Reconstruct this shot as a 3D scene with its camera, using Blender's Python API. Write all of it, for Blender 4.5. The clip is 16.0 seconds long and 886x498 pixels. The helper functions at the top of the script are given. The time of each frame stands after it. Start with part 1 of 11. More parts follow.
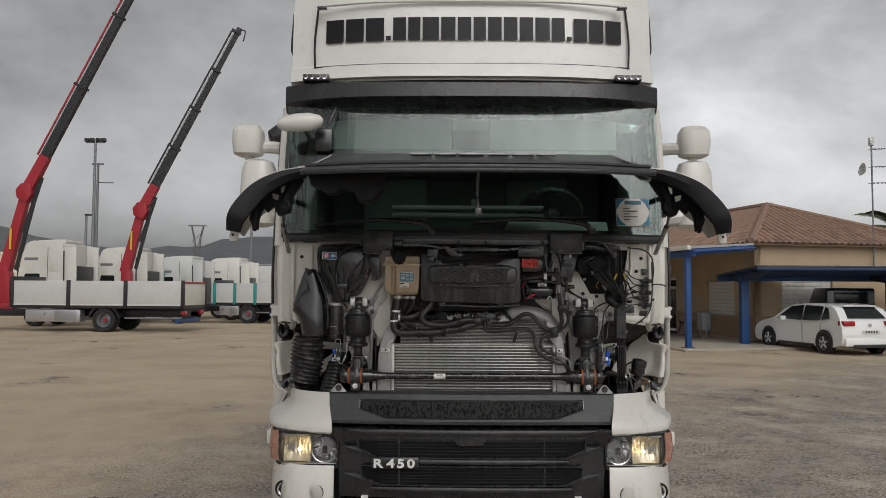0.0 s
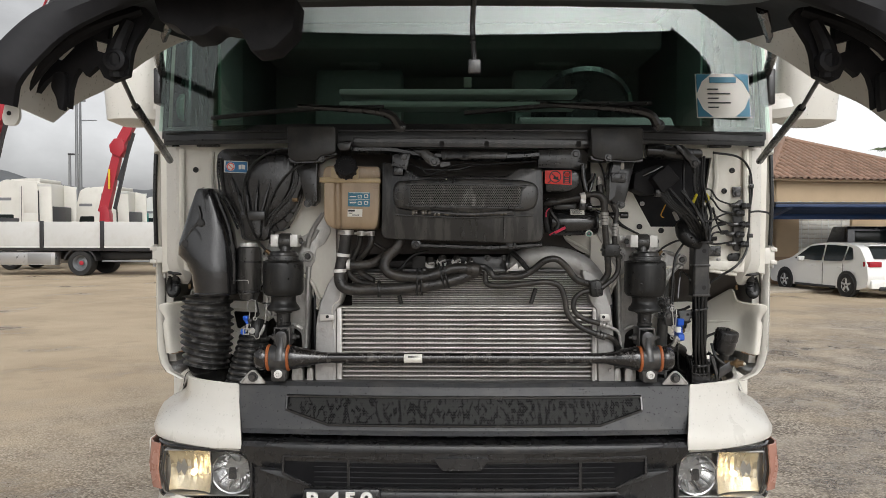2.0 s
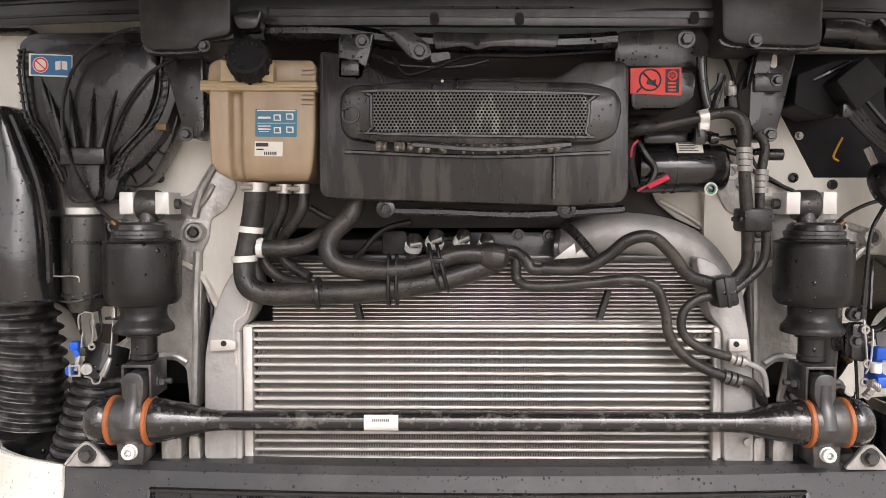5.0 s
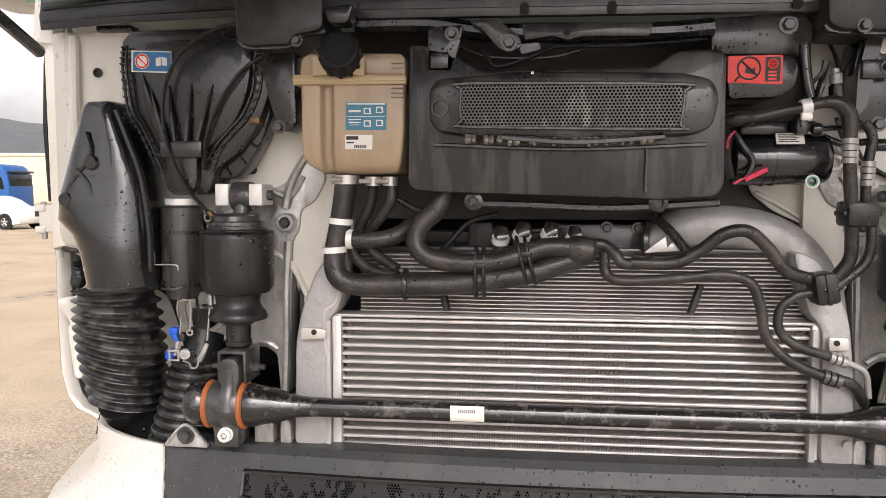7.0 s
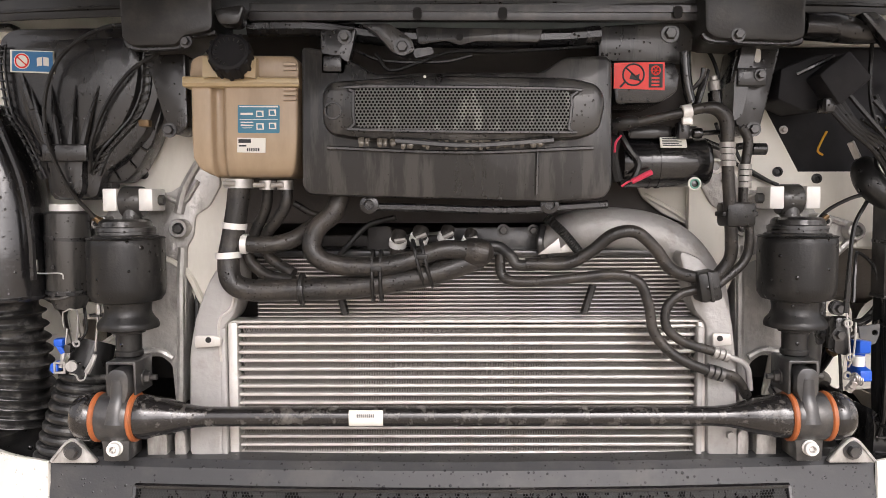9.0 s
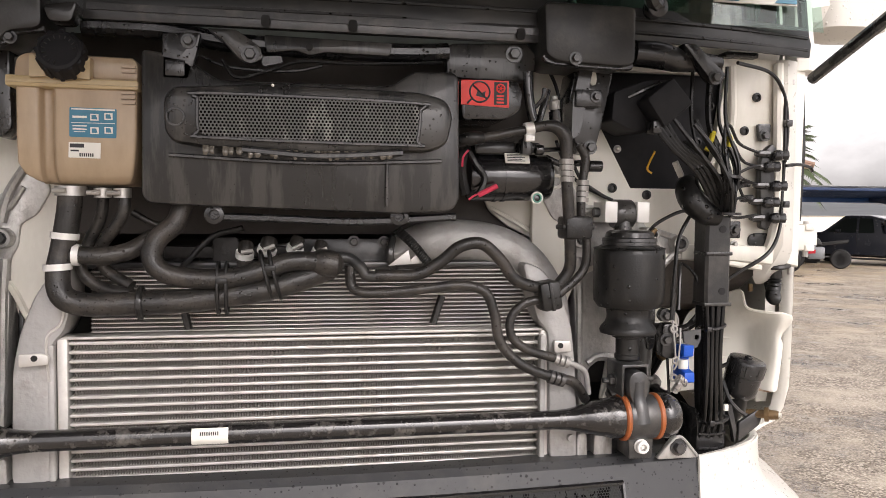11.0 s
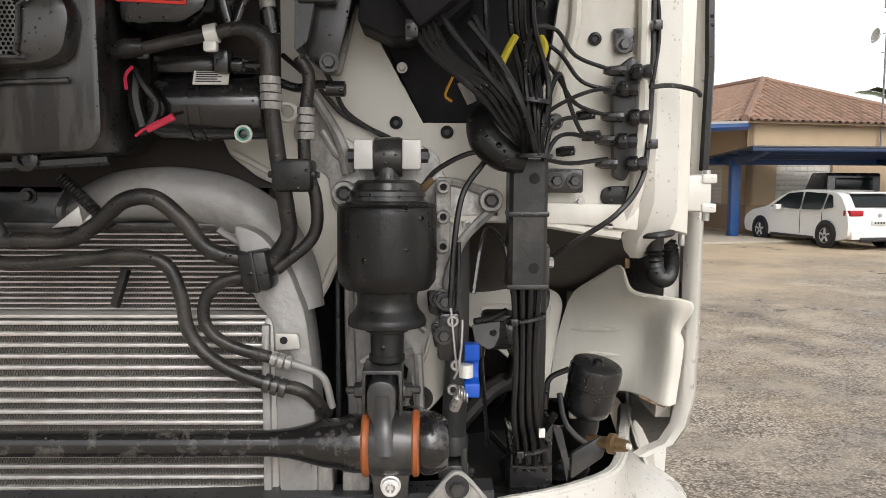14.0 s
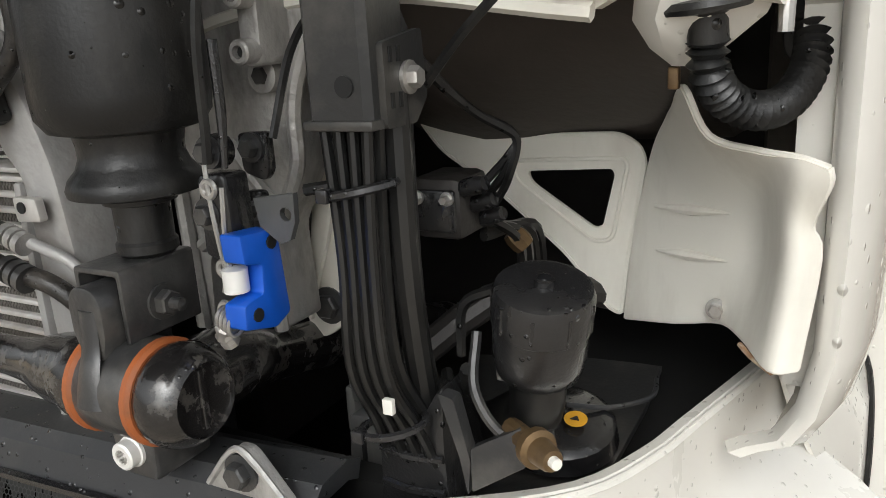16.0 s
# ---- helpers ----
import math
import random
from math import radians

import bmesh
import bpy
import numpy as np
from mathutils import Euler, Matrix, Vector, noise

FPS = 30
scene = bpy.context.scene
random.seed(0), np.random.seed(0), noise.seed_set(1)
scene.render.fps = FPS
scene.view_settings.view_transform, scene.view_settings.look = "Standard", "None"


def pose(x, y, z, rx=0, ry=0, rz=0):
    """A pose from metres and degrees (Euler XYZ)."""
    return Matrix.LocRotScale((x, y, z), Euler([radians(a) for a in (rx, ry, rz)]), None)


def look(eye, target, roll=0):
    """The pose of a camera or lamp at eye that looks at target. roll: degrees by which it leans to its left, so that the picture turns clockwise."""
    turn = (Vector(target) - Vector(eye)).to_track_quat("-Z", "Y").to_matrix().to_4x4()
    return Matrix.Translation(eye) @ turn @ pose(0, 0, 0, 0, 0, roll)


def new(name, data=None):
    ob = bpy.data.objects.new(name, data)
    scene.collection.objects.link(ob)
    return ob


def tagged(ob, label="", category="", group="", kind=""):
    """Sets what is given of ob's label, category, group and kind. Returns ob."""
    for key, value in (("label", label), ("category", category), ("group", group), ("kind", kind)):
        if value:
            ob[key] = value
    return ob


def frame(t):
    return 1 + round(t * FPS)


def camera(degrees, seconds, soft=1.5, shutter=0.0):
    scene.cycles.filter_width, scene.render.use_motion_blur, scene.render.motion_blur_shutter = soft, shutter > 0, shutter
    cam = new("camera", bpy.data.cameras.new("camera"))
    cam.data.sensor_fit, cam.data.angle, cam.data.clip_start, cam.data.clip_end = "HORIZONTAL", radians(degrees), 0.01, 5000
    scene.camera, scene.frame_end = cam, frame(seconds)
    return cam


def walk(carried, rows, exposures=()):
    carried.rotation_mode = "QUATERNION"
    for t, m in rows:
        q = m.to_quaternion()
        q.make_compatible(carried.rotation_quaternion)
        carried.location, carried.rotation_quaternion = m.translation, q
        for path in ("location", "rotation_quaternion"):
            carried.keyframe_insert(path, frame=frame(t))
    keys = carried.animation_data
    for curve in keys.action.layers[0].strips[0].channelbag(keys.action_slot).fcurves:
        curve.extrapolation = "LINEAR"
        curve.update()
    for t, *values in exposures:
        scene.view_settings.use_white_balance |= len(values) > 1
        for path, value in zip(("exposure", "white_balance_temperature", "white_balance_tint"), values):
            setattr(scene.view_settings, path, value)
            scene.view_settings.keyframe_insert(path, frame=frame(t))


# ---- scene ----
cam = camera(59.9, 16.0, 0.8)
EXPOSURES = [(0, -0.39, 6450, 10), (0.5, -0.3, 6450, 10), (1.0, -0.07, 6450, 10), (2.0, 0.38, 6450, 10), (3.0, 0.88, 6480, 11), (3.5, 0.98, 6600, 13), (6.0, 1.27, 6700, 17), (7.5, 1.1, 6700, 16), (8.7, 1.32, 6700, 17), (10.0, 1.18, 6720, 17), (12.5, 0.82, 6680, 15), (14.0, 0.66, 6520, 11), (15.0, 0.58, 6400, 9), (16.0, 0.7, 6400, 8)]
PATH = [
    (0, (0.079, 0.086, 1.792), (0.062, 2.083, 1.9), 0.3),
    (0.5, (0.089, 0.525, 1.786), (0.082, 2.518, 1.949), 0.2),
    (1, (0.137, 0.986, 1.788), (0.13, 2.98, 1.934), 0.8),
    (1.5, (0.117, 1.417, 1.771), (0.109, 3.416, 1.841), 1.1),
    (2, (0.147, 1.827, 1.756), (0.138, 3.826, 1.711), 0.1),
    (2.5, (0.153, 2.169, 1.758), (0.143, 4.167, 1.67), 0.6),
    (3, (0.123, 2.504, 1.754), (0.109, 4.502, 1.665), -0.1),
    (3.5, (0.141, 2.779, 1.694), (0.13, 4.778, 1.641), -0.3),
    (3.7, (0.17, 2.883, 1.685), (0.158, 4.883, 1.638), -0.2),
    (5.8, (0.151, 3.18, 1.72), (0.095, 5.174, 1.582), 0.3),
    (6, (0.145, 3.177, 1.72), (0.061, 5.17, 1.58), 0.3),
    (6.5, (0.14, 3.168, 1.723), (-0.035, 5.155, 1.58), 0.1),
    (7, (0.139, 3.164, 1.731), (-0.078, 5.146, 1.579), 0.1),
    (7.5, (0.148, 3.165, 1.733), (-0.078, 5.147, 1.581), 0.1),
    (8, (0.159, 3.171, 1.732), (-0.061, 5.153, 1.583), 0.1),
    (8.5, (0.174, 3.167, 1.722), (0.037, 5.158, 1.588), 0.1),
    (9, (0.19, 3.164, 1.719), (0.174, 5.16, 1.591), -0.2),
    (9.5, (0.196, 3.159, 1.716), (0.307, 5.152, 1.595), -0.1),
    (10, (0.203, 3.156, 1.722), (0.435, 5.139, 1.606), -0.1),
    (10.2, (0.205, 3.155, 1.727), (0.474, 5.133, 1.613), 0.0),
    (12.3, (0.202, 3.198, 1.696), (0.629, 5.151, 1.624), -0.9),
    (12.5, (0.249, 3.221, 1.719), (0.683, 5.17, 1.613), -1.4),
    (13, (0.485, 3.292, 1.71), (0.841, 5.258, 1.617), -0.1),
    (13.5, (0.714, 3.398, 1.69), (0.903, 5.386, 1.576), -0.0),
    (14, (0.955, 3.547, 1.683), (0.997, 5.538, 1.503), 0.3),
    (14.5, (1.213, 3.672, 1.668), (0.914, 5.637, 1.451), -0.6),
    (15, (1.395, 3.827, 1.656), (0.81, 5.707, 1.309), -1.2),
    (15.5, (1.455, 4.038, 1.616), (0.694, 5.837, 1.186), -1.5),
    (16, (1.47, 4.248, 1.581), (0.537, 5.933, 1.041), -3.4),
]
walk(cam, [(t, look(eye, target, roll)) for t, eye, target, roll in PATH], EXPOSURES)

# ---- sky, sun and exposure ----
world = bpy.data.worlds.new("overcast_sky")
scene.world = world
world.use_nodes = True
wn, wl = world.node_tree.nodes, world.node_tree.links
wn.clear()
sky = wn.new("ShaderNodeTexSky")
sky.sky_type, sky.sun_disc = "NISHITA", False
sky.sun_elevation, sky.sun_rotation = radians(42), radians(164)
sky.air_density, sky.dust_density = 1.0, 4.0
grey = wn.new("ShaderNodeHueSaturation")
grey.inputs["Saturation"].default_value = 0.06
wco = wn.new("ShaderNodeTexCoord")
wmap = wn.new("ShaderNodeMapping")
wmap.inputs["Scale"].default_value = (1.0, 1.0, 1.7)
cloud = wn.new("ShaderNodeTexNoise")
cloud.inputs["Scale"].default_value, cloud.inputs["Detail"].default_value, cloud.inputs["Roughness"].default_value = 2.9, 7.0, 0.58
cloud.inputs["Distortion"].default_value = 0.15
cramp = wn.new("ShaderNodeMapRange")
cramp.inputs["From Min"].default_value, cramp.inputs["From Max"].default_value = 0.3, 0.72
cramp.inputs["To Min"].default_value, cramp.inputs["To Max"].default_value = 0.58, 1.4
cmul = wn.new("ShaderNodeVectorMath")
cmul.operation = "SCALE"
bg = wn.new("ShaderNodeBackground")
bg.inputs["Strength"].default_value = 0.105
wout = wn.new("ShaderNodeOutputWorld")
wl.new(sky.outputs[0], grey.inputs["Color"])
wl.new(wco.outputs["Generated"], wmap.inputs["Vector"])
wl.new(wmap.outputs[0], cloud.inputs["Vector"])
wl.new(cloud.outputs["Fac"], cramp.inputs["Value"])
wl.new(grey.outputs[0], cmul.inputs[0])
wl.new(cramp.outputs[0], cmul.inputs["Scale"])
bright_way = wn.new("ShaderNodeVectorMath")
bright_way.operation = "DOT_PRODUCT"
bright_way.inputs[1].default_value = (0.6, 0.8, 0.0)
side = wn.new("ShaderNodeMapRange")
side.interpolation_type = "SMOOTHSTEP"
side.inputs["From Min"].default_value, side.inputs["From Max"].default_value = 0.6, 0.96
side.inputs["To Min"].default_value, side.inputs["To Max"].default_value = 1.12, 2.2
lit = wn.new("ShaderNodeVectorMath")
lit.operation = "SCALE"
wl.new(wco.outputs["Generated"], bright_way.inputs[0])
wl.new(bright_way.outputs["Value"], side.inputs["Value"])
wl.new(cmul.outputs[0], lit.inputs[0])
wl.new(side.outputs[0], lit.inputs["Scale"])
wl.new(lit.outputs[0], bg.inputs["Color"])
wl.new(bg.outputs[0], wout.inputs["Surface"])
sun_data = bpy.data.lights.new("sun", "SUN")
sun_data.energy, sun_data.angle, sun_data.color = 0.8, radians(50), (1.0, 0.97, 0.93)
sun_lamp = new("sun", sun_data)
sun_lamp.matrix_world = look((0, 0, 20), (-6.1, 21.4, 0))


# ---- mesh helpers ----
def V(*a):
    return Vector(a)


def spline(pts, n=8):
    """Catmull-Rom through points, n steps a span."""
    p = [Vector(q) for q in pts]
    if len(p) < 3:
        return p
    p = [2 * p[0] - p[1], *p, 2 * p[-1] - p[-2]]
    out = []
    for i in range(1, len(p) - 2):
        for k in range(n):
            t = k / n
            a, b, c, d = p[i - 1], p[i], p[i + 1], p[i + 2]
            out.append(0.5 * ((2 * b) + (c - a) * t + (2 * a - 5 * b + 4 * c - d) * t * t + (3 * b - a - 3 * c + d) * t ** 3))
    out.append(p[-2])
    return out


def rings(bm, loops, cap=True, closed=True):
    """Skin between equal loops of points."""
    vs = [[bm.verts.new(q) for q in loop] for loop in loops]
    m = len(vs[0])
    for a, b in zip(vs, vs[1:]):
        for i in range(m if closed else m - 1):
            j = (i + 1) % m
            try:
                bm.faces.new((a[i], a[j], b[j], b[i]))
            except ValueError:
                pass
    if cap and closed:
        bm.faces.new(list(reversed(vs[0])))
        bm.faces.new(vs[-1])
    return bm


def sweep(pts, r, segs=10, n=8, rib=0.0, ribs=0, bm=None, flat=1.0):
    """A hose or rod along points. r: a radius or one a point; rib and ribs: depth and count of corrugations."""
    bm = bm or bmesh.new()
    line = spline(pts, n)
    if ribs:
        lens = [0]
        for a, b in zip(line, line[1:]):
            lens.append(lens[-1] + (b - a).length)
        m = ribs * 4
        fine = []
        for k in range(m + 1):
            s = lens[-1] * k / m
            i = max(0, min(len(lens) - 2, next((j for j in range(len(lens) - 1) if lens[j + 1] >= s), len(lens) - 2)))
            f = (s - lens[i]) / max(1e-9, lens[i + 1] - lens[i])
            fine.append(line[i].lerp(line[i + 1], f))
        line = fine
    cnt = len(line)
    radii = []
    for k in range(cnt):
        if isinstance(r, (int, float)):
            base = r
        else:
            u = k / (cnt - 1) * (len(r) - 1)
            i = min(int(u), len(r) - 2)
            base = r[i] * (1 - (u - i)) + r[i + 1] * (u - i)
        radii.append(base + (rib * (0.5 + 0.5 * math.cos(k * math.pi / 2)) if ribs else 0))
    tang = [(line[min(k + 1, cnt - 1)] - line[max(k - 1, 0)]).normalized() for k in range(cnt)]
    up = V(0, -1, 0) if abs(tang[0].y) < 0.9 else V(0, 0, 1)
    side = tang[0].cross(up).normalized()
    loops = []
    for k in range(cnt):
        side = (side - tang[k] * side.dot(tang[k])).normalized()
        other = tang[k].cross(side)
        loops.append([line[k] + radii[k] * (side * math.cos(a) + other * flat * math.sin(a)) for a in (2 * math.pi * i / segs for i in range(segs))])
    return rings(bm, loops)


def lathe(prof, at=(0, 0, 0), axis=(0, 0, 1), segs=20, bm=None):
    """Turned body: prof is (radius, height) up the axis."""
    bm = bm or bmesh.new()
    q = V(0, 0, 1).rotation_difference(Vector(axis).normalized())
    loops = []
    for r, h in prof:
        loops.append([Vector(at) + q @ V(max(r, 1e-4) * math.cos(a), max(r, 1e-4) * math.sin(a), h) for a in (2 * math.pi * i / segs for i in range(segs))])
    return rings(bm, loops)


def box(x0, x1, y0, y1, z0, z1, bevel=0.0, bm=None, segs=2):
    b = bmesh.new()
    bmesh.ops.create_cube(b, size=1.0, matrix=Matrix.LocRotScale(((x0 + x1) / 2, (y0 + y1) / 2, (z0 + z1) / 2), None, (abs(x1 - x0), abs(y1 - y0), abs(z1 - z0))))
    if bevel:
        bmesh.ops.bevel(b, geom=b.edges[:], offset=bevel, segments=segs, profile=0.5, affect="EDGES", clamp_overlap=True)
    return merge(bm, b)


def merge(bm, b):
    if bm is None:
        return b
    me = bpy.data.meshes.new("tmp")
    b.to_mesh(me)
    bm.from_mesh(me)
    b.free()
    bpy.data.meshes.remove(me)
    return bm


def round_poly(poly, r=0.0, n=3):
    """Rounds the corners of a 2D polygon."""
    if r <= 0:
        return list(poly)
    out = []
    m = len(poly)
    for i in range(m):
        a, b, c = Vector(poly[i - 1]), Vector(poly[i]), Vector(poly[(i + 1) % m])
        u, w = (a - b), (c - b)
        d = min(r, u.length * 0.45, w.length * 0.45)
        p, q = b + u.normalized() * d, b + w.normalized() * d
        for k in range(n + 1):
            t = k / n
            out.append(tuple((1 - t) ** 2 * p + 2 * t * (1 - t) * b + t * t * q))
    return out


def prism(poly, y0, y1, r=0.0, bevel=0.0, bm=None, plane="xz"):
    """A plate: a polygon in the xz (or xy, yz) plane with thickness from y0 to y1."""
    b = bmesh.new()
    pts = round_poly(poly, r)
    put = {"xz": lambda p, h: (p[0], h, p[1]), "xy": lambda p, h: (p[0], p[1], h), "yz": lambda p, h: (h, p[0], p[1])}[plane]
    lo = [b.verts.new(put(p, y0)) for p in pts]
    hi = [b.verts.new(put(p, y1)) for p in pts]
    f0, f1 = b.faces.new(lo), b.faces.new(list(reversed(hi)))
    for i in range(len(pts)):
        j = (i + 1) % len(pts)
        b.faces.new((lo[j], lo[i], hi[i], hi[j]))
    bmesh.ops.recalc_face_normals(b, faces=b.faces[:])
    if bevel:
        bmesh.ops.bevel(b, geom=list(f0.edges) + list(f1.edges), offset=bevel, segments=2, profile=0.5, affect="EDGES", clamp_overlap=True)
    return merge(bm, b)


def plate_with_holes(outer, holes, y0, y1, bevel=0.0):
    """A plate in the xz plane with openings cut through it."""
    b = bmesh.new()
    for loop in (outer, *holes):
        vs = [b.verts.new((p[0], y0, p[1])) for p in loop]
        for i in range(len(vs)):
            b.edges.new((vs[i - 1], vs[i]))
    bmesh.ops.triangle_fill(b, use_beauty=True, use_dissolve=False, edges=b.edges[:])
    got = bmesh.ops.extrude_face_region(b, geom=b.faces[:])
    bmesh.ops.translate(b, verts=[v for v in got["geom"] if isinstance(v, bmesh.types.BMVert)], vec=(0, y1 - y0, 0))
    bmesh.ops.recalc_face_normals(b, faces=b.faces[:])
    return b


def circle(x, z, r, n=12):
    return [(x + r * math.cos(2 * math.pi * i / n), z + r * math.sin(2 * math.pi * i / n)) for i in range(n)]


def bolt(at, r=0.011, axis=(0, -1, 0), bm=None, washer=1.5, h=0.01):
    """A hexagon bolt head on its washer."""
    bm = lathe([(0, 0), (r * washer, 0), (r * washer, 0.003), (0, 0.003)], at, axis, 16, bm)
    lathe([(0, 0.003), (r, 0.003), (r, h), (r * 0.85, h + 0.002), (0, h + 0.002)], at, axis, 6, bm)
    return bm


ORIGIN = {}


def thing(name, at=(0, 0, 0), turn=0.0, label="", category="", group="", kind=""):
    ob = new(name)
    ob.location, ob.rotation_euler = at, (0, 0, radians(turn))
    ob.empty_display_size = 0.2
    ORIGIN[ob] = V(0, 0, 0)
    return tagged(ob, label, category, group, kind)


def part(name, bm, material, parent=None, label="", sharp=35, category="", kind="", group=""):
    """Links a bmesh, given in the frame of its thing, as one mesh object under a thing or a part."""
    bmesh.ops.recalc_face_normals(bm, faces=bm.faces[:])
    lo = [min(v.co[i] for v in bm.verts) for i in range(3)]
    hi = [max(v.co[i] for v in bm.verts) for i in range(3)]
    c = V(*((lo[i] + hi[i]) / 2 for i in range(3)))
    if parent is None:
        c.z = lo[2]
    for v in bm.verts:
        v.co -= c
    me = bpy.data.meshes.new(name)
    bm.to_mesh(me)
    bm.free()
    me.polygons.foreach_set("use_smooth", [True] * len(me.polygons))
    me.set_sharp_from_angle(angle=radians(sharp))
    me.materials.append(material)
    ob = new(name, me)
    if parent is not None:
        ob.parent = parent
        ob.location = c - ORIGIN[parent]
    else:
        ob.location = c
    ORIGIN[ob] = c
    return tagged(ob, label, category, group, kind)


def hoop(at, r, w, axis="y", flat=1.0):
    """A closed ring of round section, facing along y or x."""
    c = Vector(at)
    pts = []
    for i in range(25):
        a = 2 * math.pi * i / 24
        pts.append(c + (V(r * math.cos(a), 0, r * math.sin(a)) if axis == "y" else V(0, r * math.cos(a), r * math.sin(a))))
    return sweep(pts, w, 6, 1, flat=flat)


def again(ob, parent, at, turn=(0, 0, 0), scale=(1, 1, 1), label=""):
    """Another part on the same mesh, centred at a place of the thing's frame."""
    o = new(ob.name.split(".")[0], ob.data)
    o.parent = parent
    o.location = Vector(at) - ORIGIN[parent]
    o.rotation_euler, o.scale = [radians(a) for a in turn], scale
    ORIGIN[o] = Vector(at)
    return tagged(o, label)


# ---- materials ----
def mat(name, color, rough=0.5, metal=0.0, vary=0.15, scale=30.0, bump=0.0, bump_scale=200.0, dirt=None, dirt_amount=0.0, dirt_scale=4.0, spec=0.5, coat=0.0, island=0.0, drops=0.0, streak=1.0, edge=0.24, mid=0.6):
    """A surface: base colour with grain and blotches, dirt in patches, fine relief."""
    m = bpy.data.materials.new(name)
    m.use_nodes = True
    nt = m.node_tree
    n, l = nt.nodes, nt.links
    b = n["Principled BSDF"]
    co = n.new("ShaderNodeTexCoord")
    noise_a = n.new("ShaderNodeTexNoise")
    noise_a.inputs["Scale"].default_value, noise_a.inputs["Detail"].default_value = scale, 4.0
    l.new(co.outputs["Object"], noise_a.inputs["Vector"])
    lo = tuple(c * (1 - vary) for c in color)
    hi = tuple(min(1.0, c * (1 + vary)) for c in color)
    ramp = n.new("ShaderNodeMix")
    ramp.data_type = "RGBA"
    ramp.inputs["A"].default_value, ramp.inputs["B"].default_value = (*lo, 1), (*hi, 1)
    l.new(noise_a.outputs["Fac"], ramp.inputs["Factor"])
    last = ramp.outputs["Result"]
    noise_b = n.new("ShaderNodeTexNoise")
    run = n.new("ShaderNodeMapping")
    run.inputs["Scale"].default_value = (1, 1, streak)
    l.new(co.outputs["Object"], run.inputs["Vector"])
    noise_b.inputs["Scale"].default_value, noise_b.inputs["Detail"].default_value, noise_b.inputs["Roughness"].default_value = dirt_scale, 6.0, 0.65
    l.new(run.outputs[0], noise_b.inputs["Vector"])
    if dirt:
        rng = n.new("ShaderNodeMapRange")
        rng.inputs["From Min"].default_value, rng.inputs["From Max"].default_value = mid - edge / 2, mid + edge / 2
        rng.inputs["To Max"].default_value = dirt_amount
        l.new(noise_b.outputs["Fac"], rng.inputs["Value"])
        mixd = n.new("ShaderNodeMix")
        mixd.data_type = "RGBA"
        mixd.inputs["B"].default_value = (*dirt, 1)
        l.new(last, mixd.inputs["A"])
        l.new(rng.outputs[0], mixd.inputs["Factor"])
        last = mixd.outputs["Result"]
    if island:
        info = n.new("ShaderNodeObjectInfo")
        br = n.new("ShaderNodeMapRange")
        br.inputs["To Min"].default_value, br.inputs["To Max"].default_value = 1 - island, 1 + island
        l.new(info.outputs["Random"], br.inputs["Value"])
        sc = n.new("ShaderNodeVectorMath")
        sc.operation = "SCALE"
        l.new(last, sc.inputs[0])
        l.new(br.outputs[0], sc.inputs["Scale"])
        last = sc.outputs[0]
    l.new(last, b.inputs["Base Color"])
    rr = n.new("ShaderNodeMapRange")
    rr.inputs["To Min"].default_value, rr.inputs["To Max"].default_value = max(0.03, rough - 0.12), min(1, rough + 0.12)
    l.new(noise_b.outputs["Fac"], rr.inputs["Value"])
    rough_out, height = rr.outputs[0], None
    if drops:
        # beads of rain: round domes of mixed size, smooth, in patches
        vo = n.new("ShaderNodeTexVoronoi")
        vo.inputs["Scale"].default_value = drops
        l.new(co.outputs["Object"], vo.inputs["Vector"])
        size = n.new("ShaderNodeMapRange")
        size.inputs["From Min"].default_value, size.inputs["From Max"].default_value = 0.35, 1.0
        size.inputs["To Min"].default_value, size.inputs["To Max"].default_value = 0.0, 0.42
        l.new(vo.outputs["Color"], size.inputs["Value"])
        dome = n.new("ShaderNodeMath")
        dome.operation, dome.use_clamp = "SUBTRACT", True
        l.new(size.outputs[0], dome.inputs[0])
        l.new(vo.outputs["Distance"], dome.inputs[1])
        bead = n.new("ShaderNodeMath")
        bead.operation = "GREATER_THAN"
        l.new(dome.outputs[0], bead.inputs[0])
        bead.inputs[1].default_value = 0.01
        dry = n.new("ShaderNodeMix")
        l.new(bead.outputs[0], dry.inputs["Factor"])
        l.new(rough_out, dry.inputs["A"])
        dry.inputs["B"].default_value = 0.06
        rough_out, height = dry.outputs["Result"], dome.outputs[0]
    l.new(rough_out, b.inputs["Roughness"])
    b.inputs["Metallic"].default_value = metal
    b.inputs["Specular IOR Level"].default_value = spec
    b.inputs["Coat Weight"].default_value = coat
    b.inputs["Coat Roughness"].default_value = 0.08
    if drops:
        bd = n.new("ShaderNodeBump")
        bd.inputs["Strength"].default_value, bd.inputs["Distance"].default_value = 0.55, 1.2 / drops
        l.new(height, bd.inputs["Height"])
        l.new(bd.outputs[0], b.inputs["Normal"])
        l.new(bd.outputs[0], b.inputs["Coat Normal"])
    if bump:
        nb = n.new("ShaderNodeTexNoise")
        nb.inputs["Scale"].default_value, nb.inputs["Detail"].default_value = bump_scale, 3.0
        l.new(co.outputs["Object"], nb.inputs["Vector"])
        bu = n.new("ShaderNodeBump")
        bu.inputs["Strength"].default_value, bu.inputs["Distance"].default_value = bump, 0.004
        l.new(nb.outputs["Fac"], bu.inputs["Height"])
        if drops:
            l.new(bd.outputs[0], bu.inputs["Normal"])
